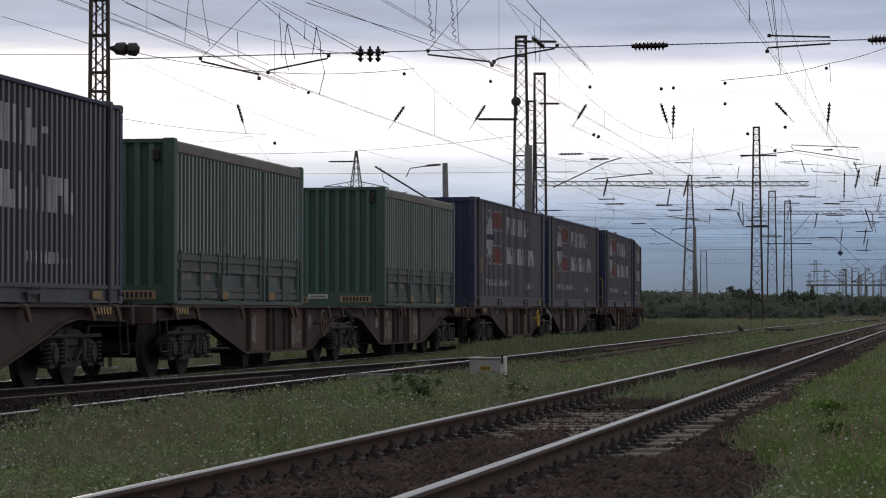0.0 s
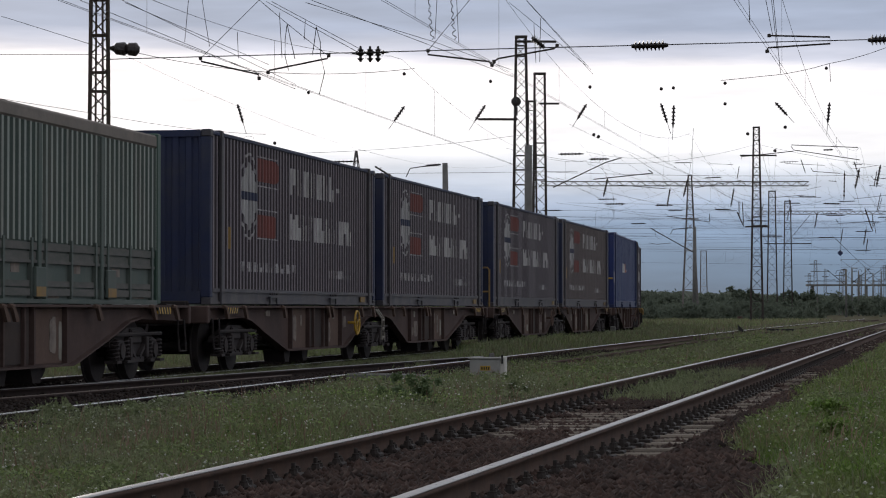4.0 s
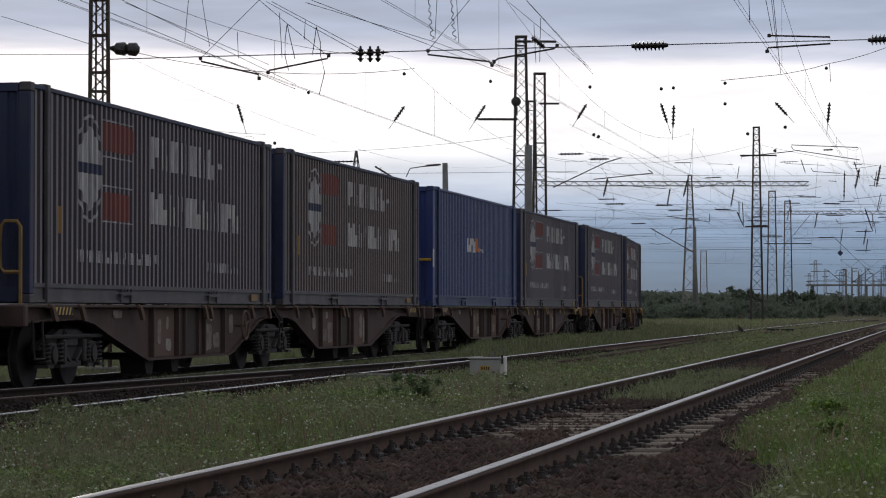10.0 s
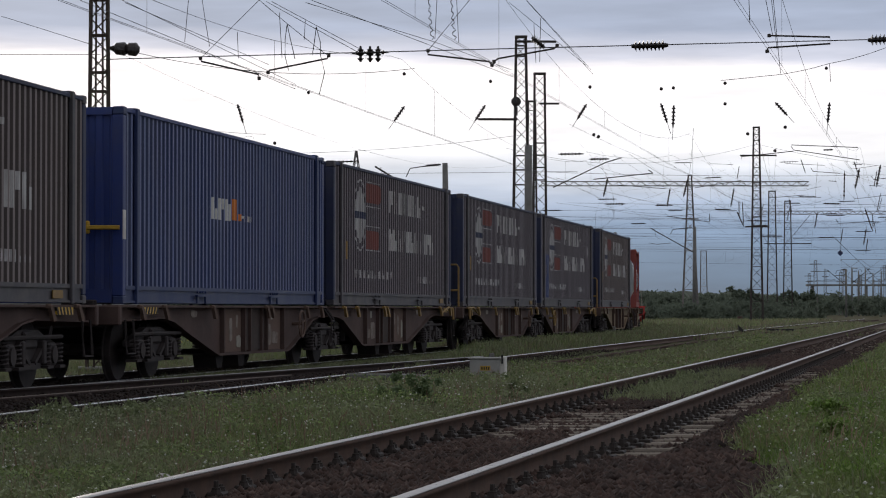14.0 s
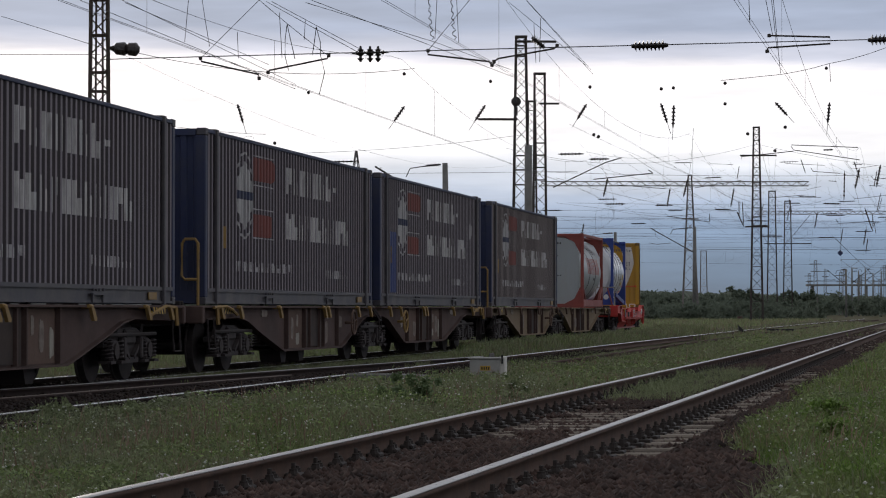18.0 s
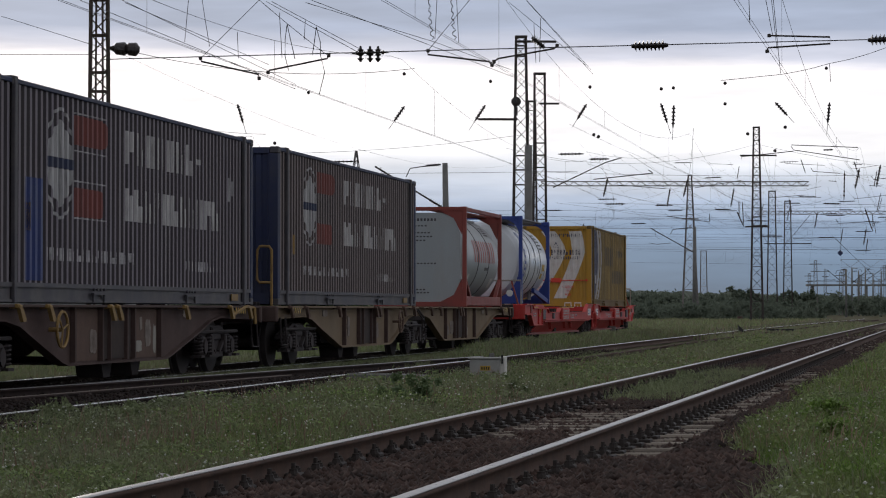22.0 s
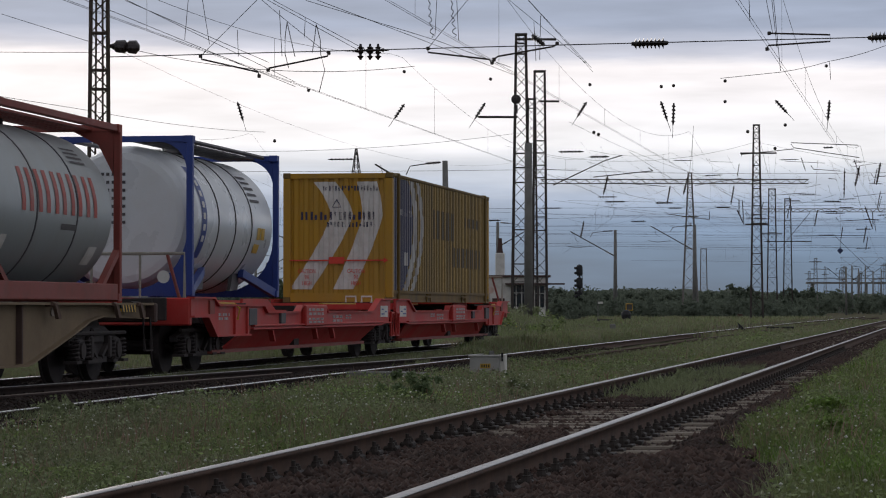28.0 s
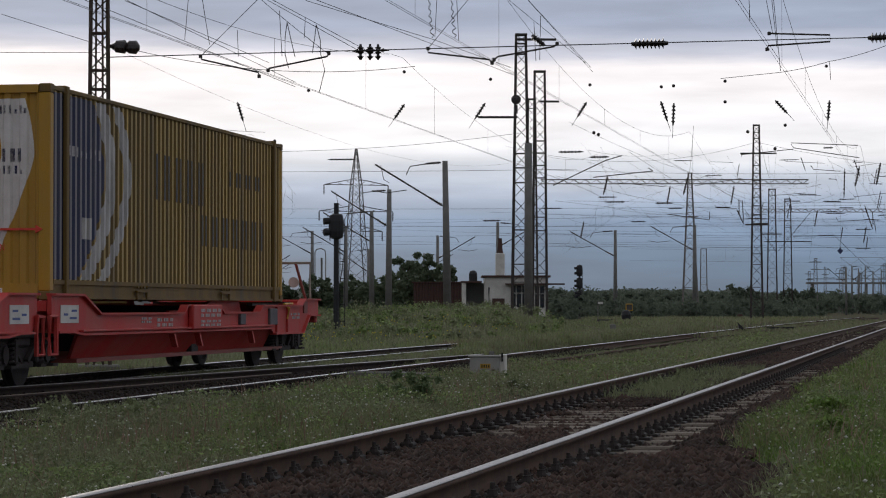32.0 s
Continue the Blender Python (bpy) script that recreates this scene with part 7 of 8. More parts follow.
def signal_hut():
    t = thing("signal_hut", "small flat-roofed white plastered hut with dark windows", "building", pose(0, 205, 0.2))
    # front wall of the main room with a window opening, built of piers and panels
    x0, x1, zt = 3.15, 7.95, 3.15
    for a, b2, z0, z1 in ((x0, 5.15, 0, zt), (5.15, 6.45, 0, 0.9), (5.15, 6.45, 2.55, zt), (6.45, 7.0, 0, zt), (7.0, 7.75, 0, 0.85), (7.0, 7.75, 2.5, zt), (7.75, x1, 0, zt)):
        block(t, "wall", a, b2, 0, 0.3, z0, z1, M_HUT)
    block(t, "wall", x0, x0 + 0.3, 0.3, 5, 0, zt, M_HUT)
    block(t, "wall", x1 - 0.3, x1, 0.3, 5, 0, zt, M_HUT)
    block(t, "wall", x0 + 0.3, x1 - 0.3, 4.7, 5, 0, zt, M_HUT)
    block(t, "roof_slab", x0 - 0.2, x1 + 0.25, -0.25, 5.2, zt, zt + 0.16, M_RUST, 0.02, "dark overhanging roof slab")
    block(t, "awning", 4.75, x1 + 1.3, -0.9, 0.0, 2.58, 2.70, M_RUST, 0.01, "dark awning")
    for a, b2, lo, hi, n in ((5.15, 6.45, 0.9, 2.55, 3), (7.0, 7.75, 0.85, 2.5, 2)):
        w = block(t, "window", a, b2, 0.16, 0.20, lo, hi, M_GLASSY, 0, "dark window panes")
        for i in range(n + 1):
            xx = a + (b2 - a) * i / n
            block(w, "mullion", xx - 0.035, xx + 0.035, 0.10, 0.16, lo, hi, M_HUT)
        block(w, "transom", a, b2, 0.10, 0.16, (lo + hi) / 2 + 0.2, (lo + hi) / 2 + 0.27, M_HUT)
    block(t, "meter_box", 3.75, 4.70, -0.22, 0.0, 0.72, 1.55, M_RUST, 0.02, "rust-red metal box")
    block(t, "meter_label", 4.12, 4.32, -0.235, -0.22, 1.18, 1.30, M_HUT)
    # open-fronted wing
    block(t, "wing_wall", 1.45, 1.75, -0.2, 3.0, 0, 2.75, M_HUT)
    block(t, "wing_wall", 1.75, x0, 2.7, 3.0, 0, 2.75, M_GREYWALL)
    block(t, "wing_roof", 1.35, x0 - 0.2, -0.3, 3.1, 2.75, 2.88, M_RUST, 0.01)
    part("hood", lathe(B(), (2.3, 0.6, 2.88), (0, 0, 1), [(0, 0.33), (0.55, 0.33), (0.75, 0.24), (0.82, 0.08)], 12), M_SIGNAL, t, "black metal hood")
    part("chimney", box(B(), 4.05, 4.75, 2.0, 2.7, zt + 0.16, zt + 1.9, 0.05), M_HUT, t, "stained plaster chimney")
    part("chimney_pot", lathe(B(), (4.4, 2.35, zt + 1.9), (0, 0, 1), [(0, 0.26), (0.3, 0.2), (1.1, 0.15), (1.15, 0.17)], 10), M_RUST, t)
    part("drain_pipe", tube(B(), [(3.5, -0.06, 2.4), (3.5, -0.06, 0.5), (3.6, -0.3, 0.3)], 0.06), M_SIGNAL, t)
    part("oil_drum", lathe(B(), (3.55, -0.8, 0), (0, 0, 1), [(0, 0.3), (0.02, 0.32), (0.7, 0.32), (0.75, 0.3)], 12), M_SIGNAL, t)


signal_hut()

shed = thing("shed", "rust-brown sheet metal shed among bushes", "shed", pose(0, 214, 0.3))
part("wall", ribbed(B(), -2.35, 1.5, 0, 2.75, lambda a, d, z: (a, d * 2, z)), M_RUST, shed)
block(shed, "wall", -2.35, -2.27, 0.1, 4, 0, 2.7, M_RUST)
block(shed, "wall", 1.42, 1.5, 0.1, 4, 0, 2.7, M_RUST)
block(shed, "wall", -2.27, 1.42, 3.92, 4, 0, 2.7, M_RUST)
block(shed, "roof", -2.5, 1.65, -0.15, 4.1, 2.72, 2.82, M_RUST, 0.01)

ware = thing("warehouse", "grey rendered warehouse with a lower annexe beyond the tracks", "building", pose(0, 110, -0.2))
block(ware, "main_wall", -40, -17.1, 0, 14, 0, 6.55, M_GREYWALL)
block(ware, "parapet", -40.1, -17.0, -0.1, 14.1, 6.55, 6.75, M_GREYWALL)
block(ware, "annexe_wall", -17.1, -13.1, 0.6, 9, 0, 4.0, M_GREYWALL)
block(ware, "annexe_roof", -17.1, -13.0, 0.4, 9.1, 4.0, 4.75, M_RUST, 0.02, "dark corrugated annexe roof")
block(ware, "lamp_bracket", -17.0, -16.5, -0.1, 0.1, 5.95, 6.25, M_SIGNAL)
kiosk = thing("relay_kiosk", "narrow grey relay kiosk with a blue flat roof", "building", pose(0, 110, -0.2))
block(kiosk, "wall", -12.35, -11.55, 0, 2.5, 0, 4.15, M_GREYWALL, 0.01)
block(kiosk, "roof", -12.5, -11.4, -0.15, 2.6, 4.15, 4.32, M_BLUESIDE, 0.01, "blue flat roof")
block(kiosk, "vent", -12.1, -11.8, -0.03, 0.0, 3.2, 3.5, M_SIGNAL)

bridge = thing("footbridge", "distant grey footbridge over the far tracks", "bridge", pose(0, 900, 0))
block(bridge, "deck", 122, 215, 0, 4, 8.9, 9.5, M_CONC)
block(bridge, "rail", 122, 215, 0, 0.1, 10.5, 10.7, M_MAST)
pier = mesh_of("pier", box(B(), -0.28, 0.28, 0.5, 3.5, -1.0, 8.9), M_CONC)
for x in (124, 142, 160, 178, 196):
    again("pier", pier, bridge, pose(x, 0, 0))


# ---- signals and trackside gear ----
def colour_signal(x, y, h, heads, label, r=0.09):
    z0 = ground_z(x, y) - 0.1
    t = thing("railway_signal", label, "signal", pose(x, y, z0), group="railway signals")
    part("post", rod(B(), (0, 0, 0), (0, 0, h - z0), r, 12, r * 0.85), M_SIGNAL, t)
    for k, (zc, hh, wd) in enumerate(heads):
        zc -= z0
        head = part("head", lathe(B(), (0, -0.02, zc - hh / 2), (0, 0, 1), [(0, wd * 0.2), (0.06, wd * 0.42), (hh * 0.3, wd * 0.5), (hh * 0.7, wd * 0.5), (hh - 0.06, wd * 0.42), (hh, wd * 0.2)], 14), M_SIGNAL, t, "black lamp head")
        for j in (-0.22, 0.22):
            b = lathe(B(), (-wd * 0.35, -0.05, zc + j * hh), (-1, -0.35, -0.08), [(0, 0.12), (0.05, 0.13), (0.26, 0.13), (0.28, 0.11)], 12)
            part("visor", b, M_SIGNAL, head)
    part("base_plate", box(B(), -0.22, 0.22, -0.22, 0.22, 0, 0.12, 0.02), M_CONC, t)
    rungs = B()
    for k in range(int((h - z0 - 1.0) / 0.32)):
        beam(rungs, (0.12, 0.12, 0.5 + k * 0.32), (0.32, 0.12, 0.5 + k * 0.32), 0.025)
    beam(rungs, (0.13, 0.12, 0.3), (0.13, 0.12, h - z0 - 0.6), 0.03)
    beam(rungs, (0.31, 0.12, 0.3), (0.31, 0.12, h - z0 - 0.6), 0.03)
    part("ladder", rungs, M_SIGNAL, t)


colour_signal(-3.97, 100, 4.95, ((4.08, 0.95, 0.58),), "black railway signal with one round-hooded head on a post", 0.11)
colour_signal(13.2, 260, 5.2, ((4.62, 1.1, 0.62), (3.40, 1.1, 0.62), (2.3, 0.8, 0.55)), "black railway signal with stacked heads on a post", 0.1)


def trackside_box():
    t = thing("trackside_box", "grey painted steel junction box with a yellow plate beside the siding", "junction box", pose(0.80, 47.3, -0.2, 0, 0, -8))
    part("body", box(B(), -0.31, 0.22, -0.2, 0.2, 0.0, 0.40, 0.012), M_BOXGREY, t)
    part("lid", box(B(), -0.33, 0.24, -0.22, 0.22, 0.40, 0.43, 0.008), M_BOXGREY, t)
    part("side_door", box(B(), 0.22, 0.31, -0.17, 0.17, 0.02, 0.44, 0.012), M_HUT, t, "paler side cover")
    part("latch", box(B(), 0.25, 0.28, -0.20, -0.165, 0.32, 0.47), M_SIGNAL, t)
    part("yellow_plate", box(B(), -0.12, 0.06, -0.209, -0.198, 0.20, 0.28), M_YSTEEL, t, "small worn yellow plate")
    bb = B()
    for i in range(4):
        box(bb, -0.10 + i * 0.04, -0.078 + i * 0.04, -0.214, -0.205, 0.215, 0.265)
    part("plate_marks", bb, M_SIGNAL, t)


trackside_box()
slab = thing("concrete_slab", "broken pale concrete slab lying in the siding track", "slab", pose(-0.85, 43.8, -0.10, 0, 2, 76))
part("slab", box(B(), -1.1, 1.1, -0.45, 0.45, 0, 0.12, 0.03), M_CONC, slab)
st = thing("stone", "small pale stone in the grass beside the rail", "stone", pose(-1.92, 18.3, -0.12, 10, 20, 30))
part("lump", lathe(B(), (-0.05, 0, 0.03), (1, 0.2, 0.3), [(0, 0.01), (0.02, 0.03), (0.06, 0.04), (0.1, 0.025), (0.12, 0.006)], 7), M_STONE, st)
post = thing("marker_post", "short pale concrete marker post beside the train track", "post", pose(6.6, 104.5, -0.2))
part("stub", box(B(), -0.11, 0.11, -0.1, 0.1, 0, 0.62, 0.03), M_CONC, post)
post2 = thing("marker_post", "short pale concrete marker post beside the siding", "post", pose(0.95, 52.5, -0.2))
part("stub", box(B(), -0.05, 0.05, -0.05, 0.05, 0, 0.42, 0.015), M_CONC, post2)

lamp = thing("point_indicator", "dark pear-shaped point indicator lamp beside the track", "point indicator", pose(12.95, 190, -0.2))
part("lantern", lathe(B(), (0, 0, 0.0), (0, 0, 1), [(0, 0.1), (0.12, 0.14), (0.3, 0.30), (0.75, 0.36), (1.0, 0.26), (1.08, 0.1)], 12), M_SIGNAL, lamp)
rack = thing("cable_rack", "low dark steel rack with a thin post and flag plate", "rack", pose(11.6, 190, -0.2))
part("table", box(B(), -0.7, 0.7, -0.3, 0.3, 0.34, 0.42), M_MAST, rack)
for x in (-0.6, 0.6):
    part("leg", box(B(), x - 0.05, x + 0.05, -0.25, 0.25, 0, 0.34), M_MAST, rack)
part("pole", rod(B(), (-0.65, 0, 0.4), (-0.65, 0, 1.75), 0.03, 6), M_CONC, rack)
part("flag_plate", box(B(), -0.65, -0.3, -0.02, 0.02, 1.5, 1.66), M_HUT, rack)
sq = thing("square_sign", "small square sign with a yellow border on a post", "sign", pose(13.3, 192, -0.2))
part("border", tube(B(), [(-0.22, 0, 1.05), (0.22, 0, 1.05), (0.22, 0, 1.5), (-0.22, 0, 1.5), (-0.22, 0, 1.05)], 0.05, 4), M_YSTEEL, sq)
part("face", box(B(), -0.2, 0.2, -0.01, 0.01, 1.07, 1.48), M_MAST, sq)
part("post", rod(B(), (0, 0.03, 0), (0, 0.03, 1.05), 0.025, 6), M_MAST, sq)
arrow = thing("buffer_marker", "dark arrow-shaped marker lying by the siding end", "marker", pose(14.9, 134.5, -0.2))
part("wedge", plate(B(), [(-0.2, 0), (0.25, 0.12), (-0.15, 0.5), (-0.1, 0.15)], "y", -0.15, 0.15), M_SIGNAL, arrow)
beam1 = thing("timber_baulk", "dark timber baulk lying in the grass", "timber", pose(18.3, 146, -0.2, 0, 0, 4))
part("baulk", box(B(), -0.75, 0.75, -0.12, 0.12, 0.02, 0.22, 0.02), M_SIGNAL, beam1)
bx = thing("relay_box", "small rusty box beside the far mast", "box", pose(26.5, 240, -0.3))
part("body", box(B(), -0.22, 0.22, -0.2, 0.2, 0, 0.75, 0.02), M_RUST, bx)
loopp = thing("pipe_frame", "pale bent pipe frame on a pole among the trees", "frame", pose(-13.4, 300, 0.2))
part("hoop", tube(B(), [(-0.9, 0, 3.0), (-0.9, 0, 7.0), (-0.7, 0, 7.35), (-0.2, 0, 7.45), (0.25, 0, 7.2), (0.3, 0, 6.7), (0.3, 0, 3.2)], 0.07), M_BOXGREY, loopp)
part("post", rod(B(), (-0.15, 0, 0), (-0.15, 0, 6.4), 0.11, 8), M_CONC, loopp)
part("platform", box(B(), -0.9, 0.3, -0.3, 0.3, 3.3, 3.42), M_BOXGREY, loopp)


# ---- trees ----
def leaf_cloud(rng, centres, radii, n, size):
    """Small leaf quads scattered through overlapping clumps: corners and faces."""
    k = len(centres)
    idx = rng.integers(0, k, n)
    d = rng.normal(size=(n, 3))
    d /= np.linalg.norm(d, axis=1)[:, None]
    rr = radii[idx][:, None] * np.clip(np.abs(rng.normal(0, 0.62, (n, 1))), 0, 1.2)
    c = centres[idx] + d * rr * np.array([1.0, 1.0, 0.8])
    a = rng.normal(size=(n, 3))
    a /= np.linalg.norm(a, axis=1)[:, None]
    b = np.cross(a, rng.normal(size=(n, 3)))
    b /= np.linalg.norm(b, axis=1)[:, None]
    s = (size * (0.6 + 0.8 * rng.random((n, 1))))
    v = np.stack([c - a * s, c + b * s * 0.6, c + a * s, c - b * s * 0.6], axis=1).reshape(-1, 3)
    f = np.arange(4 * n).reshape(-1, 4)
    return v, f


def tree(x, y, h, spread, seed, label, n=2600, size=0.16, bare=0.25, m=M_LEAF):
    rng = np.random.default_rng(seed)
    z0 = ground_z(x, y) - 0.1
    t = thing("tree", label, "tree", pose(x, y, z0), group="trees")
    b = rod(B(), (0, 0, 0), (0.1, 0, h * 0.55), 0.03 * h, 8, 0.014 * h)
    tips = []
    for i in range(7):
        a = i * 2.4 + seed
        zz = h * (0.15 + 0.09 * i)
        q = Vector((math.cos(a) * spread * 0.6, math.sin(a) * spread * 0.5, zz + h * 0.28))
        rod(b, (0.1 * zz / h, 0, zz), q, 0.010 * h, 5, 0.004 * h)
        tips.append(q)
    part("trunk", b, M_BARK, t)
    k = 30
    cen = np.column_stack([rng.normal(0, spread * 0.42, k), rng.normal(0, spread * 0.38, k), h * (bare + (1 - bare) * rng.random(k) * 0.88)])
    cen[:7] = [tuple(p) for p in tips]
    rad = spread * (0.20 + 0.2 * rng.random(k)) * (1.15 - cen[:, 2] / h * 0.55)
    v, f = leaf_cloud(rng, cen, rad, n, size)
    cloud("crown", v, f, m, t)
    return t


TL = "leafy dark green tree with an uneven crown"
for i, (x, y, h, sp) in enumerate(((-3.3, 240, 5.6, 1.7), (-1.6, 243, 5.4, 1.8), (-0.2, 246, 4.6, 1.5), (-2.6, 236, 3.8, 1.6), (-4.4, 244, 4.0, 1.5))):
    tree(x, y, h, sp, 11 + i, TL, 5500, 0.17, 0.1)
for i, (x, y, h, sp) in enumerate(((-6.6, 290, 4.0, 2.0), (-9.0, 292, 4.3, 2.2), (-11.2, 288, 3.9, 2.0), (-13.6, 290, 4.2, 2.1), (-16.2, 293, 3.6, 2.2), (-19.0, 290, 3.8, 2.2), (-7.8, 284, 3.2, 1.7))):
    tree(x, y, h, sp, 31 + i, "low bushy green tree behind the line poles", 4500, 0.19, 0.05)
for i, (x, y, h, sp) in enumerate(((36.4, 330, 3.9, 2.0), (38.2, 334, 3.4, 1.9), (44.5, 345, 3.6, 2.0), (47.0, 350, 3.7, 2.1), (13.2, 330, 3.6, 1.9))):
    tree(x, y, h, sp, 51 + i, "dark bushy tree below the masts", 4500, 0.19, 0.05, M_LEAFMID)


RIDGE = np.random.default_rng(78)


def far_woods():
    rng = np.random.default_rng(77)
    vs, fs, base = [], [], 0
    for i in range(330):
        y = 430 + 260 * rng.random()
        x = y * (-0.19 + 0.42 * rng.random())
        if x / y < 0.03 and rng.random() < 0.45:
            continue
        h = (3.9 + 1.5 * rng.random()) * (y / 520) * (1.0 + 0.08 * math.sin(x * 0.09)) * (1.0 - 0.22 * smooth01((x / y - 0.115) / 0.025))
        k = 7
        cen = np.column_stack([x + rng.normal(0, 2.2, k), y + rng.normal(0, 1.5, k), h * (0.12 + 0.68 * rng.random(k))])
        rad = (0.9 + 0.9 * rng.random(k)) * min(1.0, h / 4.5)
        v, f = leaf_cloud(rng, cen, rad, 950, 0.27)
        v[:, 2] = np.maximum(v[:, 2], -0.6)
        vs.append(v)
        fs.append(f + base)
        base += len(v)
    # scrub in front of the woods
    for i in range(150):
        y = 250 + 70 * rng.random()
        x = y * (0.005 + 0.130 * rng.random())
        k = 6
        h = 1.3 + 1.3 * rng.random()
        cen = np.column_stack([x + rng.normal(0, 1.0, k), y + rng.normal(0, 0.8, k), -0.4 + h * (0.15 + 0.7 * rng.random(k))])
        v, f = leaf_cloud(rng, cen, 0.5 + 0.5 * rng.random(k), 420, 0.16)
        v[:, 2] = np.maximum(v[:, 2], -0.6)
        vs.append(v)
        fs.append(f + base)
        base += len(v)
    # the dense ground of the woods behind the front crowns
    xs = np.arange(-150, 330, 2.0)
    tops = np.array([(5.0 + 0.8 * noise.noise((x * 0.05, 1.0, 0.0)) + 0.6 * noise.noise((x * 0.31, 4.0, 0.0))) * (1.0 - 0.2 * smooth01((x / 630 - 0.115) / 0.025)) for x in xs])
    rows = []
    for q, g in ((0.0, -1.0), (0.35, 0.45), (0.7, 0.8), (1.0, 1.0)):
        rows.append(np.column_stack([xs, 600 + 60 * q + 2.5 * RIDGE.random(len(xs)), tops * g + 0.5 * RIDGE.random(len(xs))]))
    v = np.concatenate(rows)
    n = len(xs)
    q = np.array([(r * n + i, r * n + i + 1, (r + 1) * n + i + 1, (r + 1) * n + i) for r in range(3) for i in range(n - 1)])
    vs.append(v)
    fs.append(q + base)
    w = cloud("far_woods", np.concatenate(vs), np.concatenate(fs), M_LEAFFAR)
    tagged(w, "belt of distant dark green woodland along the horizon", "woods", kind="stuff")


far_woods()


def bank_shrubs():
    """Low shrubs and nettles on the bank before the hut."""
    rng = np.random.default_rng(61)
    vs, fs, base = [], [], 0
    for i in range(150):
        y = 92 + 75 * rng.random()
        x = track_x(y) - 2.6 - 15 * rng.random()
        k = 4
        h = 0.22 + 0.42 * rng.random()
        cen = np.column_stack([x + rng.normal(0, 0.45, k), y + rng.normal(0, 0.4, k), ground_z(x, y) + h * (0.25 + 0.7 * rng.random(k))])
        v, f = leaf_cloud(rng, cen, np.full(k, 0.20 + 0.22 * rng.random()), 260, 0.055)
        vs.append(v)
        fs.append(f + base)
        base += len(v)
    tagged(cloud("bank_shrubs", np.concatenate(vs), np.concatenate(fs), M_HERB), "low green shrubs and nettles on the bank", "plants", kind="stuff")


bank_shrubs()


# ---- grass, weeds, flowers and stones ----
RNG = np.random.default_rng(3)
GY = np.arange(-10, 420, 1.0)
G_TRACK = np.array([track_x(y) for y in GY])
G_SIDE = np.array([siding_x(y) for y in GY])


def heights(x, y):
    return np.array([ground_z(a, b) for a, b in zip(x, y)])


def blades(name, x, y, h, w, m, label, parent=None):
    """One thin bent blade at each place."""
    n = len(x)
    z = heights(x, y) - 0.02
    a = RNG.random(n) * math.pi
    lean = RNG.normal(0, 0.28, (n, 2)) * h[:, None]
    base = np.column_stack([x, y, z])
    side = np.column_stack([np.cos(a) * w / 2, np.sin(a) * w / 2, np.zeros(n)])
    mid = base + np.column_stack([lean[:, 0] * 0.3, lean[:, 1] * 0.3, h * 0.6])
    tip = base + np.column_stack([lean[:, 0], lean[:, 1], h * (0.8 + 0.2 * RNG.random(n))])
    v = np.stack([base - side, base + side, mid + side * 0.8, mid - side * 0.8, tip], axis=1).reshape(-1, 3)
    k = np.arange(n)[:, None] * 5
    f = np.concatenate([k + np.array([0, 1, 2]), k + np.array([0, 2, 3]), k + np.array([3, 2, 4])])
    ob = cloud(name, v, f, m)
    return tagged(ob, label, "grass", kind="stuff")


def scatter(n, ya, yb, left, right, power=1.0):
    y = ya + (yb - ya) * RNG.random(n) ** power
    lo, hi = left(y), right(y)
    x = lo + (hi - lo) * RNG.random(n)
    ok = (hi > lo) & (np.abs(x) < 0.172 * y + 0.6)
    return x[ok], y[ok]


def tuft(x, y, k=0.55):
    """Clumpiness of the sward from 0 to 1."""
    return np.array([0.5 + 0.5 * noise.noise((a * k, b * k * 0.8, 5.0)) + 0.25 * noise.noise((a * 2.1, b * 2.1, 9.0)) for a, b in zip(x, y)])


nx = lambda y: -1.04 + 0.187 * (y - 12.6)
sx = lambda y: np.interp(y, GY, G_SIDE)
tx = lambda y: np.interp(y, GY, G_TRACK)
edge = lambda y: nx(y) + 1.56 + 0.12 * np.sin(y * 0.9) + 0.10 * np.sin(y * 2.3) + 0.75 * np.clip((22 - y) / 5, 0, 1)
zones = [  # count, from, to, left, right, height, width
    (95000, 14, 30, lambda y: np.maximum(sx(y) + 1.05, -0.18 * y), lambda y: nx(y) - 0.86, 0.17, 0.011),
    (70000, 30, 62, lambda y: sx(y) + 1.0 + 0.9 * np.clip((y - 52) / 6, 0, 1), lambda y: nx(y) - 0.86, 0.18, 0.014),
    (34000, 60, 130, lambda y: sx(y) + 1.9, lambda y: nx(y) - 0.9, 0.20, 0.02),
    (62000, 14, 32, edge, lambda y: 0.18 * y + 0.3, 0.20, 0.010),
    (30000, 32, 110, edge, lambda y: 0.18 * y + 0.3, 0.22, 0.014),
    (30000, 34, 70, lambda y: -0.18 * y, lambda y: tx(y) - 1.3, 0.20, 0.014),
    (34000, 52, 125, lambda y: tx(y) + 1.9, lambda y: sx(y) - 0.35, 0.26, 0.018),
    (60000, 66, 135, lambda y: -0.18 * y, lambda y: tx(y) - 1.3, 0.30, 0.024),
    (40000, 125, 235, lambda y: -0.18 * y, lambda y: tx(y) - 1.5, 0.36, 0.04),
    (26000, 104, 235, lambda y: tx(y) - 1.7, lambda y: tx(y) + 1.9, 0.30, 0.035),
    (30000, 110, 250, lambda y: tx(y) + 1.8, lambda y: 0.18 * y, 0.26, 0.045),
]
gx, gy, gh, gw = [], [], [], []
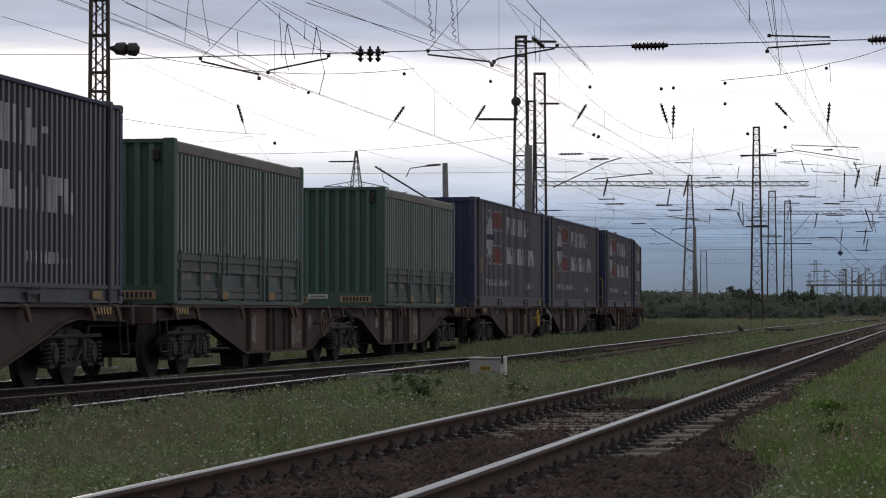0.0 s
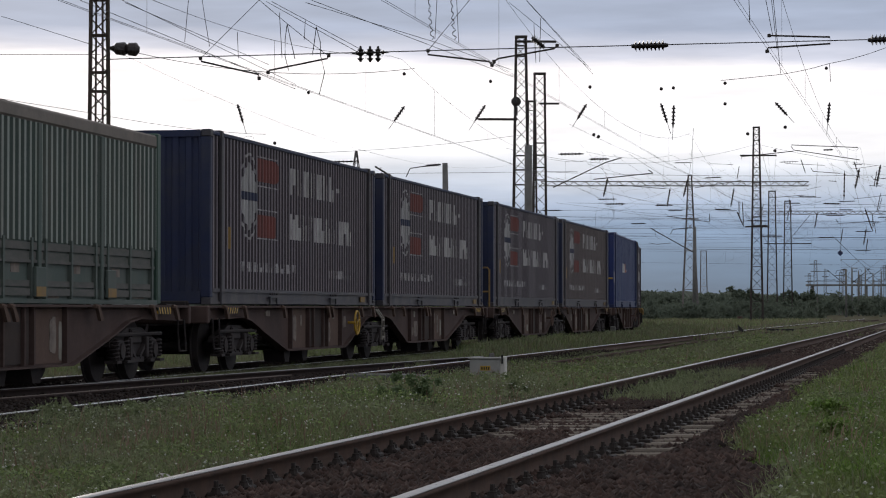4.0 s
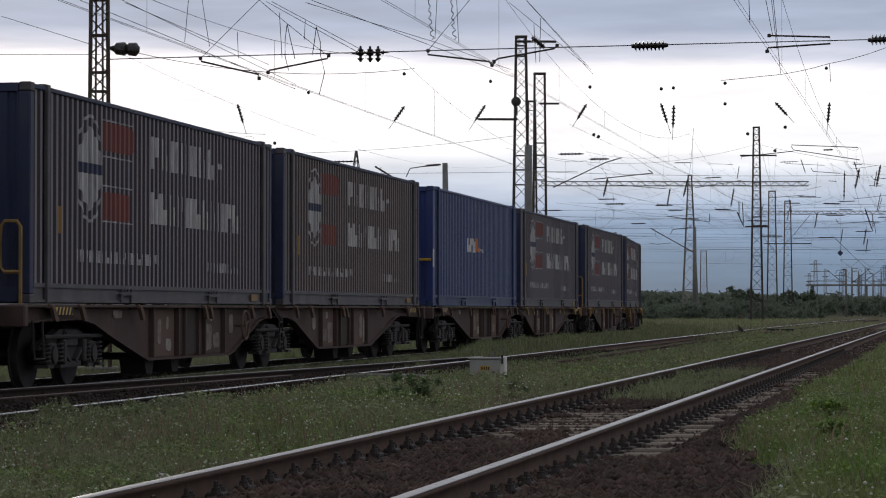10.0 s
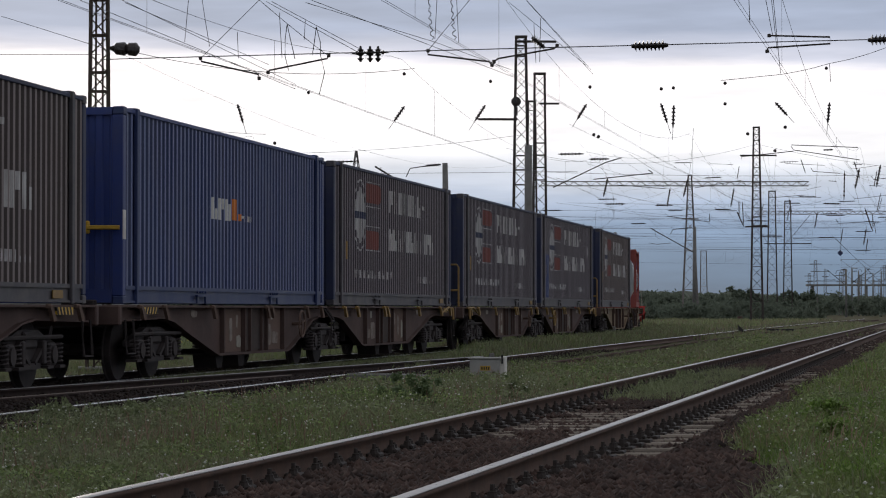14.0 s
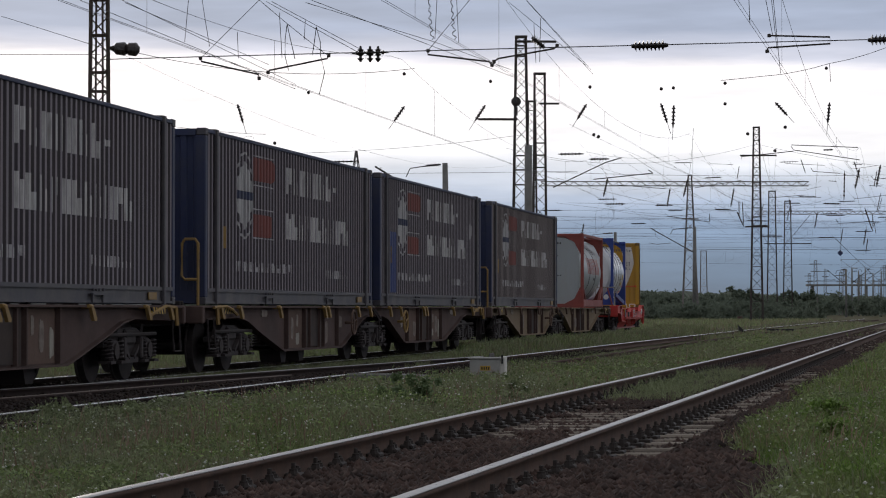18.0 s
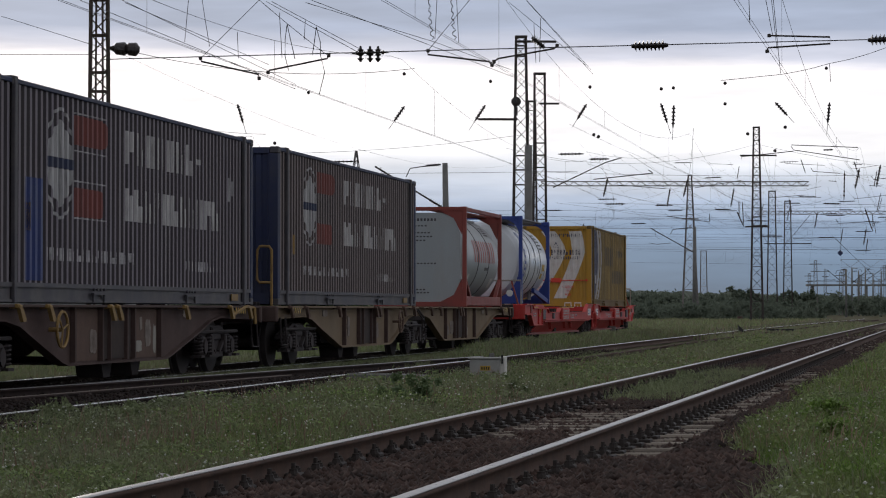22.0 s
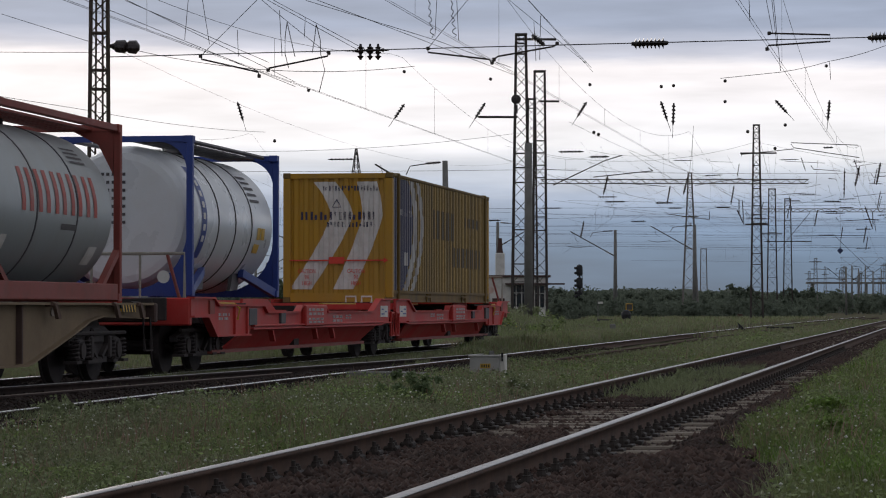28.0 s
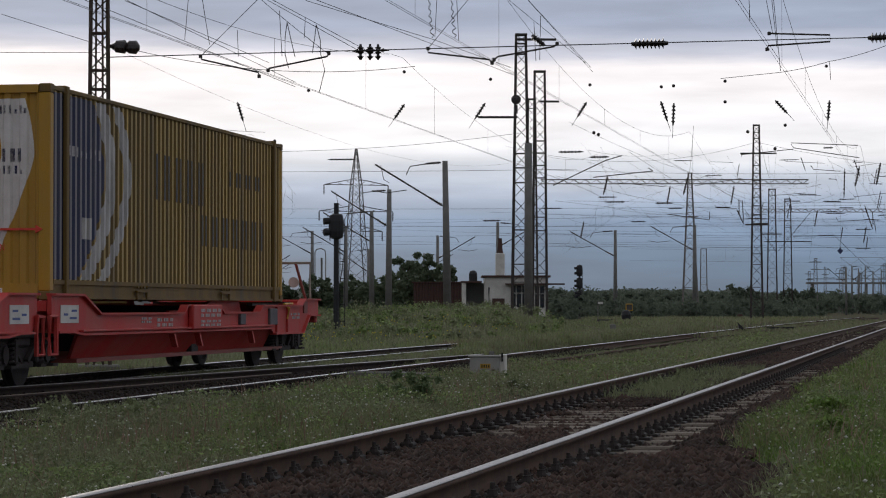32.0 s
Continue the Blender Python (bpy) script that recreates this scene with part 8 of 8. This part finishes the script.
for n, ya, yb, lf, rt, h, w in zones:
    x, y = scatter(n, ya, yb, lf, rt)
    c = tuft(x, y)
    keep = RNG.random(len(x)) < np.clip(1.7 * c - 0.12, 0.04, 1)
    x, y, c = x[keep], y[keep], c[keep]
    gx.append(x)
    gy.append(y)
    gh.append(h * (0.2 + 1.25 * np.clip(c, 0, 1.2)) * (0.6 + 0.6 * RNG.random(len(x))))
    gw.append(np.full(len(x), w) * (0.7 + 0.6 * RNG.random(len(x))))
gx, gy, gh, gw = map(np.concatenate, (gx, gy, gh, gw))
pick = RNG.random(len(gx))
pick = np.where((gy > 66) & (gx < np.interp(gy, GY, G_TRACK) + 2), pick * 0.62, pick)
verge = gx > np.interp(gy, GY, [near_x(q) for q in GY])
for name, sel, m, lab in (("grass", (pick < np.where(gy > 30, 0.48, 0.62)) & ~verge, M_GRASS, "uneven meadow grass round the tracks"), ("fresh_grass", (pick < 0.85) & verge, M_FRESH, "fresh green grass on the verge of the near track"), ("dry_grass", pick > np.where(verge, 0.93, np.where(gy > 30, 0.78, 0.82)), M_GRASSDRY, "dull brownish rank grass mixed into the meadow"),
                          ("weeds", (pick >= np.where(verge, 0.85, np.where(gy > 30, 0.48, 0.62))) & (pick <= np.where(verge, 0.93, np.where(gy > 30, 0.78, 0.82))), M_GRASSPALE, "grey-green weeds mixed into the meadow")):
    blades(name, gx[sel], gy[sel], gh[sel] * (1.0 if "grass" in name else 1.15), gw[sel], m, lab)

# thin stalks above the sward
ax, ay = [], []
for n, q in ((1500, 0), (1300, 1), (900, 3), (900, 4)):
    x, y = scatter(n, zones[q][1], zones[q][2], zones[q][3], zones[q][4])
    keep = tuft(x + 40, y, 0.4) > 0.45
    ax.append(x[keep])
    ay.append(y[keep])
ax, ay = np.concatenate(ax), np.concatenate(ay)
blades("stalks", ax, ay, 0.18 + 0.18 * RNG.random(len(ax)), 0.006 + 0.00016 * ay, M_STALK, "thin reddish and grey stalks standing above the grass")

# broad low herbs between the blades
hx, hy = [], []
for n, ya, yb, lf, rt in ((90000, 12.5, 30, zones[0][3], zones[0][4]), (52000, 30, 60, zones[1][3], zones[1][4]), (26000, 12.5, 34, edge, lambda y: 0.18 * y + 0.3), (20000, 34, 90, edge, lambda y: 0.18 * y + 0.3), (16000, 60, 120, zones[2][3], zones[2][4]), (22000, 80, 135, lambda y: -0.18 * y, lambda y: tx(y) - 1.3)):
    x, y = scatter(n, ya, yb, lf, rt)
    c = tuft(x, y, 0.9)
    keep = RNG.random(len(x)) < np.clip(1.5 * c - 0.35, 0.05, 1)
    hx.append(x[keep])
    hy.append(y[keep])
hx, hy = np.concatenate(hx), np.concatenate(hy)
n = len(hx)
size = (0.009 + 0.016 * RNG.random(n) ** 2) * (1 + np.clip((hy - 22) / 45, 0, 2.2))
cen = np.column_stack([hx, hy, heights(hx, hy) + (0.03 + 0.19 * RNG.random(n)) * (0.5 + 0.8 * np.clip(tuft(hx, hy), 0, 1))])
la = RNG.normal(size=(n, 3)) * np.array([1, 1, 0.5])
la /= np.linalg.norm(la, axis=1)[:, None]
lb = np.cross(la, RNG.normal(size=(n, 3)))
lb /= np.linalg.norm(lb, axis=1)[:, None]
lv = np.stack([cen - la * size[:, None], cen + lb * size[:, None] * 0.5, cen + la * size[:, None], cen - lb * size[:, None] * 0.5], axis=1).reshape(-1, 3)
tagged(cloud("low_herbs", lv, np.arange(4 * n).reshape(-1, 4), M_HERB), "broad-leaved green herbs growing low among the grass", "plants", kind="stuff")

# weeds standing in the near track, along its edge and round the far rails
wx, wy, wh = [], [], []
for n, ya, yb, lf, rt, h in ((9500, 31, 46, lambda y: nx(y) - 0.6, lambda y: nx(y) + 0.3, 0.36), (1300, 13.5, 19, lambda y: nx(y) + 2.2, lambda y: nx(y) + 2.5, 0.22), (600, 19, 24, lambda y: nx(y) + 1.1, lambda y: nx(y) + 1.9, 0.20),
                             (2500, 26, 31, lambda y: sx(y) + 0.1, lambda y: sx(y) + 1.0, 0.24), (5000, 30, 75, lambda y: sx(y) + 0.6, lambda y: sx(y) + 1.2, 0.22), (12000, 38, 95, lambda y: tx(y) + 0.82, lambda y: tx(y) + 1.6, 0.20), (2500, 45, 110, lambda y: tx(y) - 0.6, lambda y: tx(y) + 0.6, 0.10)):
    x, y = scatter(n, ya, yb, lf, rt)
    keep = tuft(x, y, 0.8) > 0.42
    wx.append(x[keep])
    wy.append(y[keep])
    wh.append(np.full(keep.sum(), h) * (0.4 + 0.8 * RNG.random(keep.sum())))
wx, wy, wh = map(np.concatenate, (wx, wy, wh))
blades("track_weeds", wx, wy, wh, np.full(len(wx), 0.012), M_GRASSPALE, "pale weeds growing between and beside the rails")


x, y = scatter(15000, 70, 118, lambda y: tx(y) + 0.85, lambda y: np.minimum(tx(y) + 1.9, sx(y) - 0.3))
blades("tall_grass", x, y, 0.26 + 0.20 * RNG.random(len(x)), np.full(len(x), 0.026), M_GRASS, "tall grass hiding the far rails")
x, y = scatter(9000, 78, 118, lambda y: tx(y) - 1.2, lambda y: tx(y) + 1.4)
blades("rank_grass", x, y, 0.18 + 0.22 * RNG.random(len(x)), np.full(len(x), 0.03), M_GRASSDRY, "brownish rank grass growing over the far rails")
x, y = scatter(26000, 41, 100, lambda y: tx(y) + 0.86, lambda y: np.minimum(tx(y) + 1.7, sx(y) - 0.15))
keep = tuft(x, y, 0.6) > 0.3
x, y = x[keep], y[keep]
blades("trackside_grass", x, y, 0.16 + 0.16 * RNG.random(len(x)), np.full(len(x), 0.014), M_GRASS, "rank green grass growing up against the rail")


def weed_plant(x, y, h, spread, seed, n, m, label):
    rng = np.random.default_rng(seed)
    t = thing("weed", label, "plant", pose(x, y, ground_z(x, y) - 0.02), group="tall weeds")
    b = B()
    for i in range(9):
        a = i * 0.9
        rod(b, (0, 0, 0), (math.cos(a) * spread * 0.7, math.sin(a) * spread * 0.5, h * (0.6 + 0.4 * rng.random())), 0.006, 4, 0.002)
    tagged(part("stem_tuft", b, m, t), kind="stuff")
    k = 14
    cen = np.column_stack([rng.normal(0, spread * 0.5, k), rng.normal(0, spread * 0.4, k), h * (0.15 + 0.75 * rng.random(k))])
    v, f = leaf_cloud(rng, cen, np.full(k, spread * 0.3), n, 0.022)
    cloud("leaves", v, f, m, t)


for i, (x, y, h, s, n, m) in enumerate(((-0.42, 29.3, 0.46, 0.22, 2600, M_WEED), (-0.25, 28.6, 0.42, 0.20, 1400, M_WEED), (-0.65, 29.8, 0.28, 0.2, 900, M_WEED), (-3.3, 25.8, 0.26, 0.4, 900, M_GRASSPALE), (3.55, 24.4, 0.28, 0.26, 1300, M_FRESH), (3.0, 21.0, 0.24, 0.2, 900, M_FRESH),
                                        (-2.9, 27.5, 0.25, 0.3, 900, M_GRASSPALE), (-4.2, 29.0, 0.28, 0.4, 900, M_GRASSPALE), (0.9, 33.5, 0.25, 0.2, 700, M_GRASSPALE), (2.6, 35.0, 0.30, 0.25, 900, M_GRASSPALE), (2.95, 36.4, 0.34, 0.3, 1000, M_GRASSPALE), (3.15, 37.6, 0.36, 0.3, 1000, M_GRASSPALE), (3.5, 38.8, 0.36, 0.3, 1000, M_GRASSPALE), (3.6, 40.2, 0.34, 0.3, 1000, M_GRASSPALE), (4.0, 41.6, 0.34, 0.3, 900, M_GRASSPALE), (4.35, 43.6, 0.3, 0.3, 900, M_GRASSPALE))):
    weed_plant(x, y, h, s, 90 + i, n, m, "bushy dark green weed in the grass" if m is M_WEED else "bushy fresh green weed on the verge" if m is M_FRESH else "pale grey-green weed in the grass")


def dots(name, x, y, h, r, m, label):
    n = len(x)
    z = heights(x, y) + h
    c = np.column_stack([x, y, z])
    o = np.array([(1, 0, 0), (0, 1, 0), (-1, 0, 0), (0, -1, 0), (0, 0, 0.8), (0, 0, -0.8)])
    v = (c[:, None, :] + o[None] * r[:, None, None]).reshape(-1, 3)
    k = np.arange(n)[:, None] * 6
    f = np.concatenate([k + np.array(q) for q in ((0, 1, 4), (1, 2, 4), (2, 3, 4), (3, 0, 4), (1, 0, 5), (2, 1, 5), (3, 2, 5), (0, 3, 5))])
    tagged(cloud(name, v, f, m), label, "flowers", kind="stuff")


fx, fy = [], []
for n, ya, yb, lf, rt in ((1700, 12.5, 34, zones[0][3], zones[0][4]), (260, 12.5, 26, edge, lambda y: 0.18 * y + 0.3), (250, 34, 60, zones[1][3], zones[1][4])):
    x, y = scatter(n, ya, yb, lf, rt)
    keep = tuft(x, y, 0.7) > 0.45
    fx.append(x[keep])
    fy.append(y[keep])
fx, fy = np.concatenate(fx), np.concatenate(fy)
dots("white_flowers", fx, fy, 0.13 + 0.12 * RNG.random(len(fx)), 0.005 + 0.009 * RNG.random(len(fx)) ** 3, M_PETAL, "small white flower heads scattered in the grass")
x, y = scatter(170, 80, 112, lambda y: tx(y) - 11, lambda y: tx(y) - 3)
dots("yellow_flowers", x, y, 0.2 + 0.1 * RNG.random(len(x)), np.full(len(x), 0.03), M_PETALY, "yellow flowers along the bank")


def stones(name, n, ya, yb, lf, rt, z, s0, s1, label, power=1.0, clear=False, m=M_PEBBLE):
    x, y = scatter(n, ya, yb, lf, rt, power)
    if clear:
        ph = ((y - 9.0) / (0.6 * DIR3.y) - (x - nx(y)) * 0.187 / 0.6) % 1.0
        e = x - nx(y)
        nz = np.array([noise.noise((a * 1.6, b * 0.8, 2.0)) for a, b in zip(x, y)])
        bare = np.where(np.abs(e) < 0.75, (y > 22.0) & (y < 30.5) & (nz > -0.28), (e > 0.8) & (e < 1.32) & (y > 19.2) & (y < 46) & (nz > -0.55))
        between = np.abs(ph - 0.5) < 0.30
        keep = ~bare | between | (RNG.random(len(x)) < 0.08)
        x, y = x[keep], y[keep]
        over = np.where(bare[keep], np.where(between[keep], 0.022, 0.0), 0.05)
    n = len(x)
    r = s0 + (s1 - s0) * RNG.random(n) ** 2
    z = z + (over + 0.02 * np.clip((20 - y) / 3, 0, 1) if clear else 0)
    o = np.array([(1, 0, 0), (0, 1, 0), (-1, 0, 0), (0, -1, 0), (0, 0, 1), (0, 0, -1)], float)
    jit = 0.55 + 0.75 * RNG.random((n, 6, 1))
    a = RNG.random(n) * 6.28
    rot = np.stack([np.stack([np.cos(a), -np.sin(a), 0 * a], 1), np.stack([np.sin(a), np.cos(a), 0 * a], 1), np.stack([0 * a, 0 * a, 0.75 + 0 * a], 1)], 1)
    off = np.einsum("nij,nkj->nki", rot, o[None] * jit + RNG.normal(0, 0.18, (n, 6, 3))) * r[:, None, None]
    c = np.column_stack([x, y, z + 0.03 * RNG.random(n)])
    v = (c[:, None, :] + off).reshape(-1, 3)
    k = np.arange(n)[:, None] * 6
    f = np.concatenate([k + np.array(q) for q in ((0, 1, 4), (1, 2, 4), (2, 3, 4), (3, 0, 4), (1, 0, 5), (2, 1, 5), (3, 2, 5), (0, 3, 5))])
    tagged(cloud(name, v, f, m), label, "gravel", kind="stuff")


stones("ballast_stones", 85000, 13.5, 64, lambda y: nx(y) - 0.70, lambda y: edge(y) + 0.12, Z3 - 0.245, 0.024, 0.052, "loose brown crushed stone between and beside the near rails", 1.7, True)
stones("far_ballast_stones", 26000, 24, 75, lambda y: tx(y) - 1.5, lambda y: sx(y) + 1.0, -0.085, 0.02, 0.045, "loose dark stone round the far rails", 1.3, m=M_PEBBLEOIL)
stones("pale_stones", 2600, 13.5, 60, lambda y: nx(y) - 0.70, lambda y: edge(y) + 0.12, Z3 - 0.205, 0.014, 0.046, "pale broken stones scattered on the near ballast", 1.5, m=M_PEBBLEPALE)
stones("distant_ballast_stones", 9000, 64, 150, lambda y: nx(y) - 0.9, lambda y: edge(y) + 0.1, Z3 - 0.215, 0.03, 0.07, "loose brown stone farther along the near track", 1.3)


def motions():
    """The train rolls past and its wheels turn."""
    times = [i * 0.5 for i in range(65)]
    for c, u, z, half in MOVING:
        walk(c, [(t, ride(u, t, half) @ Matrix.Translation((0, 0, z))) for t in times])
    turns = [i * 0.1 for i in range(321)]
    for w, x in WHEELS:
        here = Matrix.Translation((x, 0, 0.46))
        walk(w, [(t, here @ Matrix.Rotation(-gone(t) / 0.46, 4, "Y")) for t in turns])


motions()
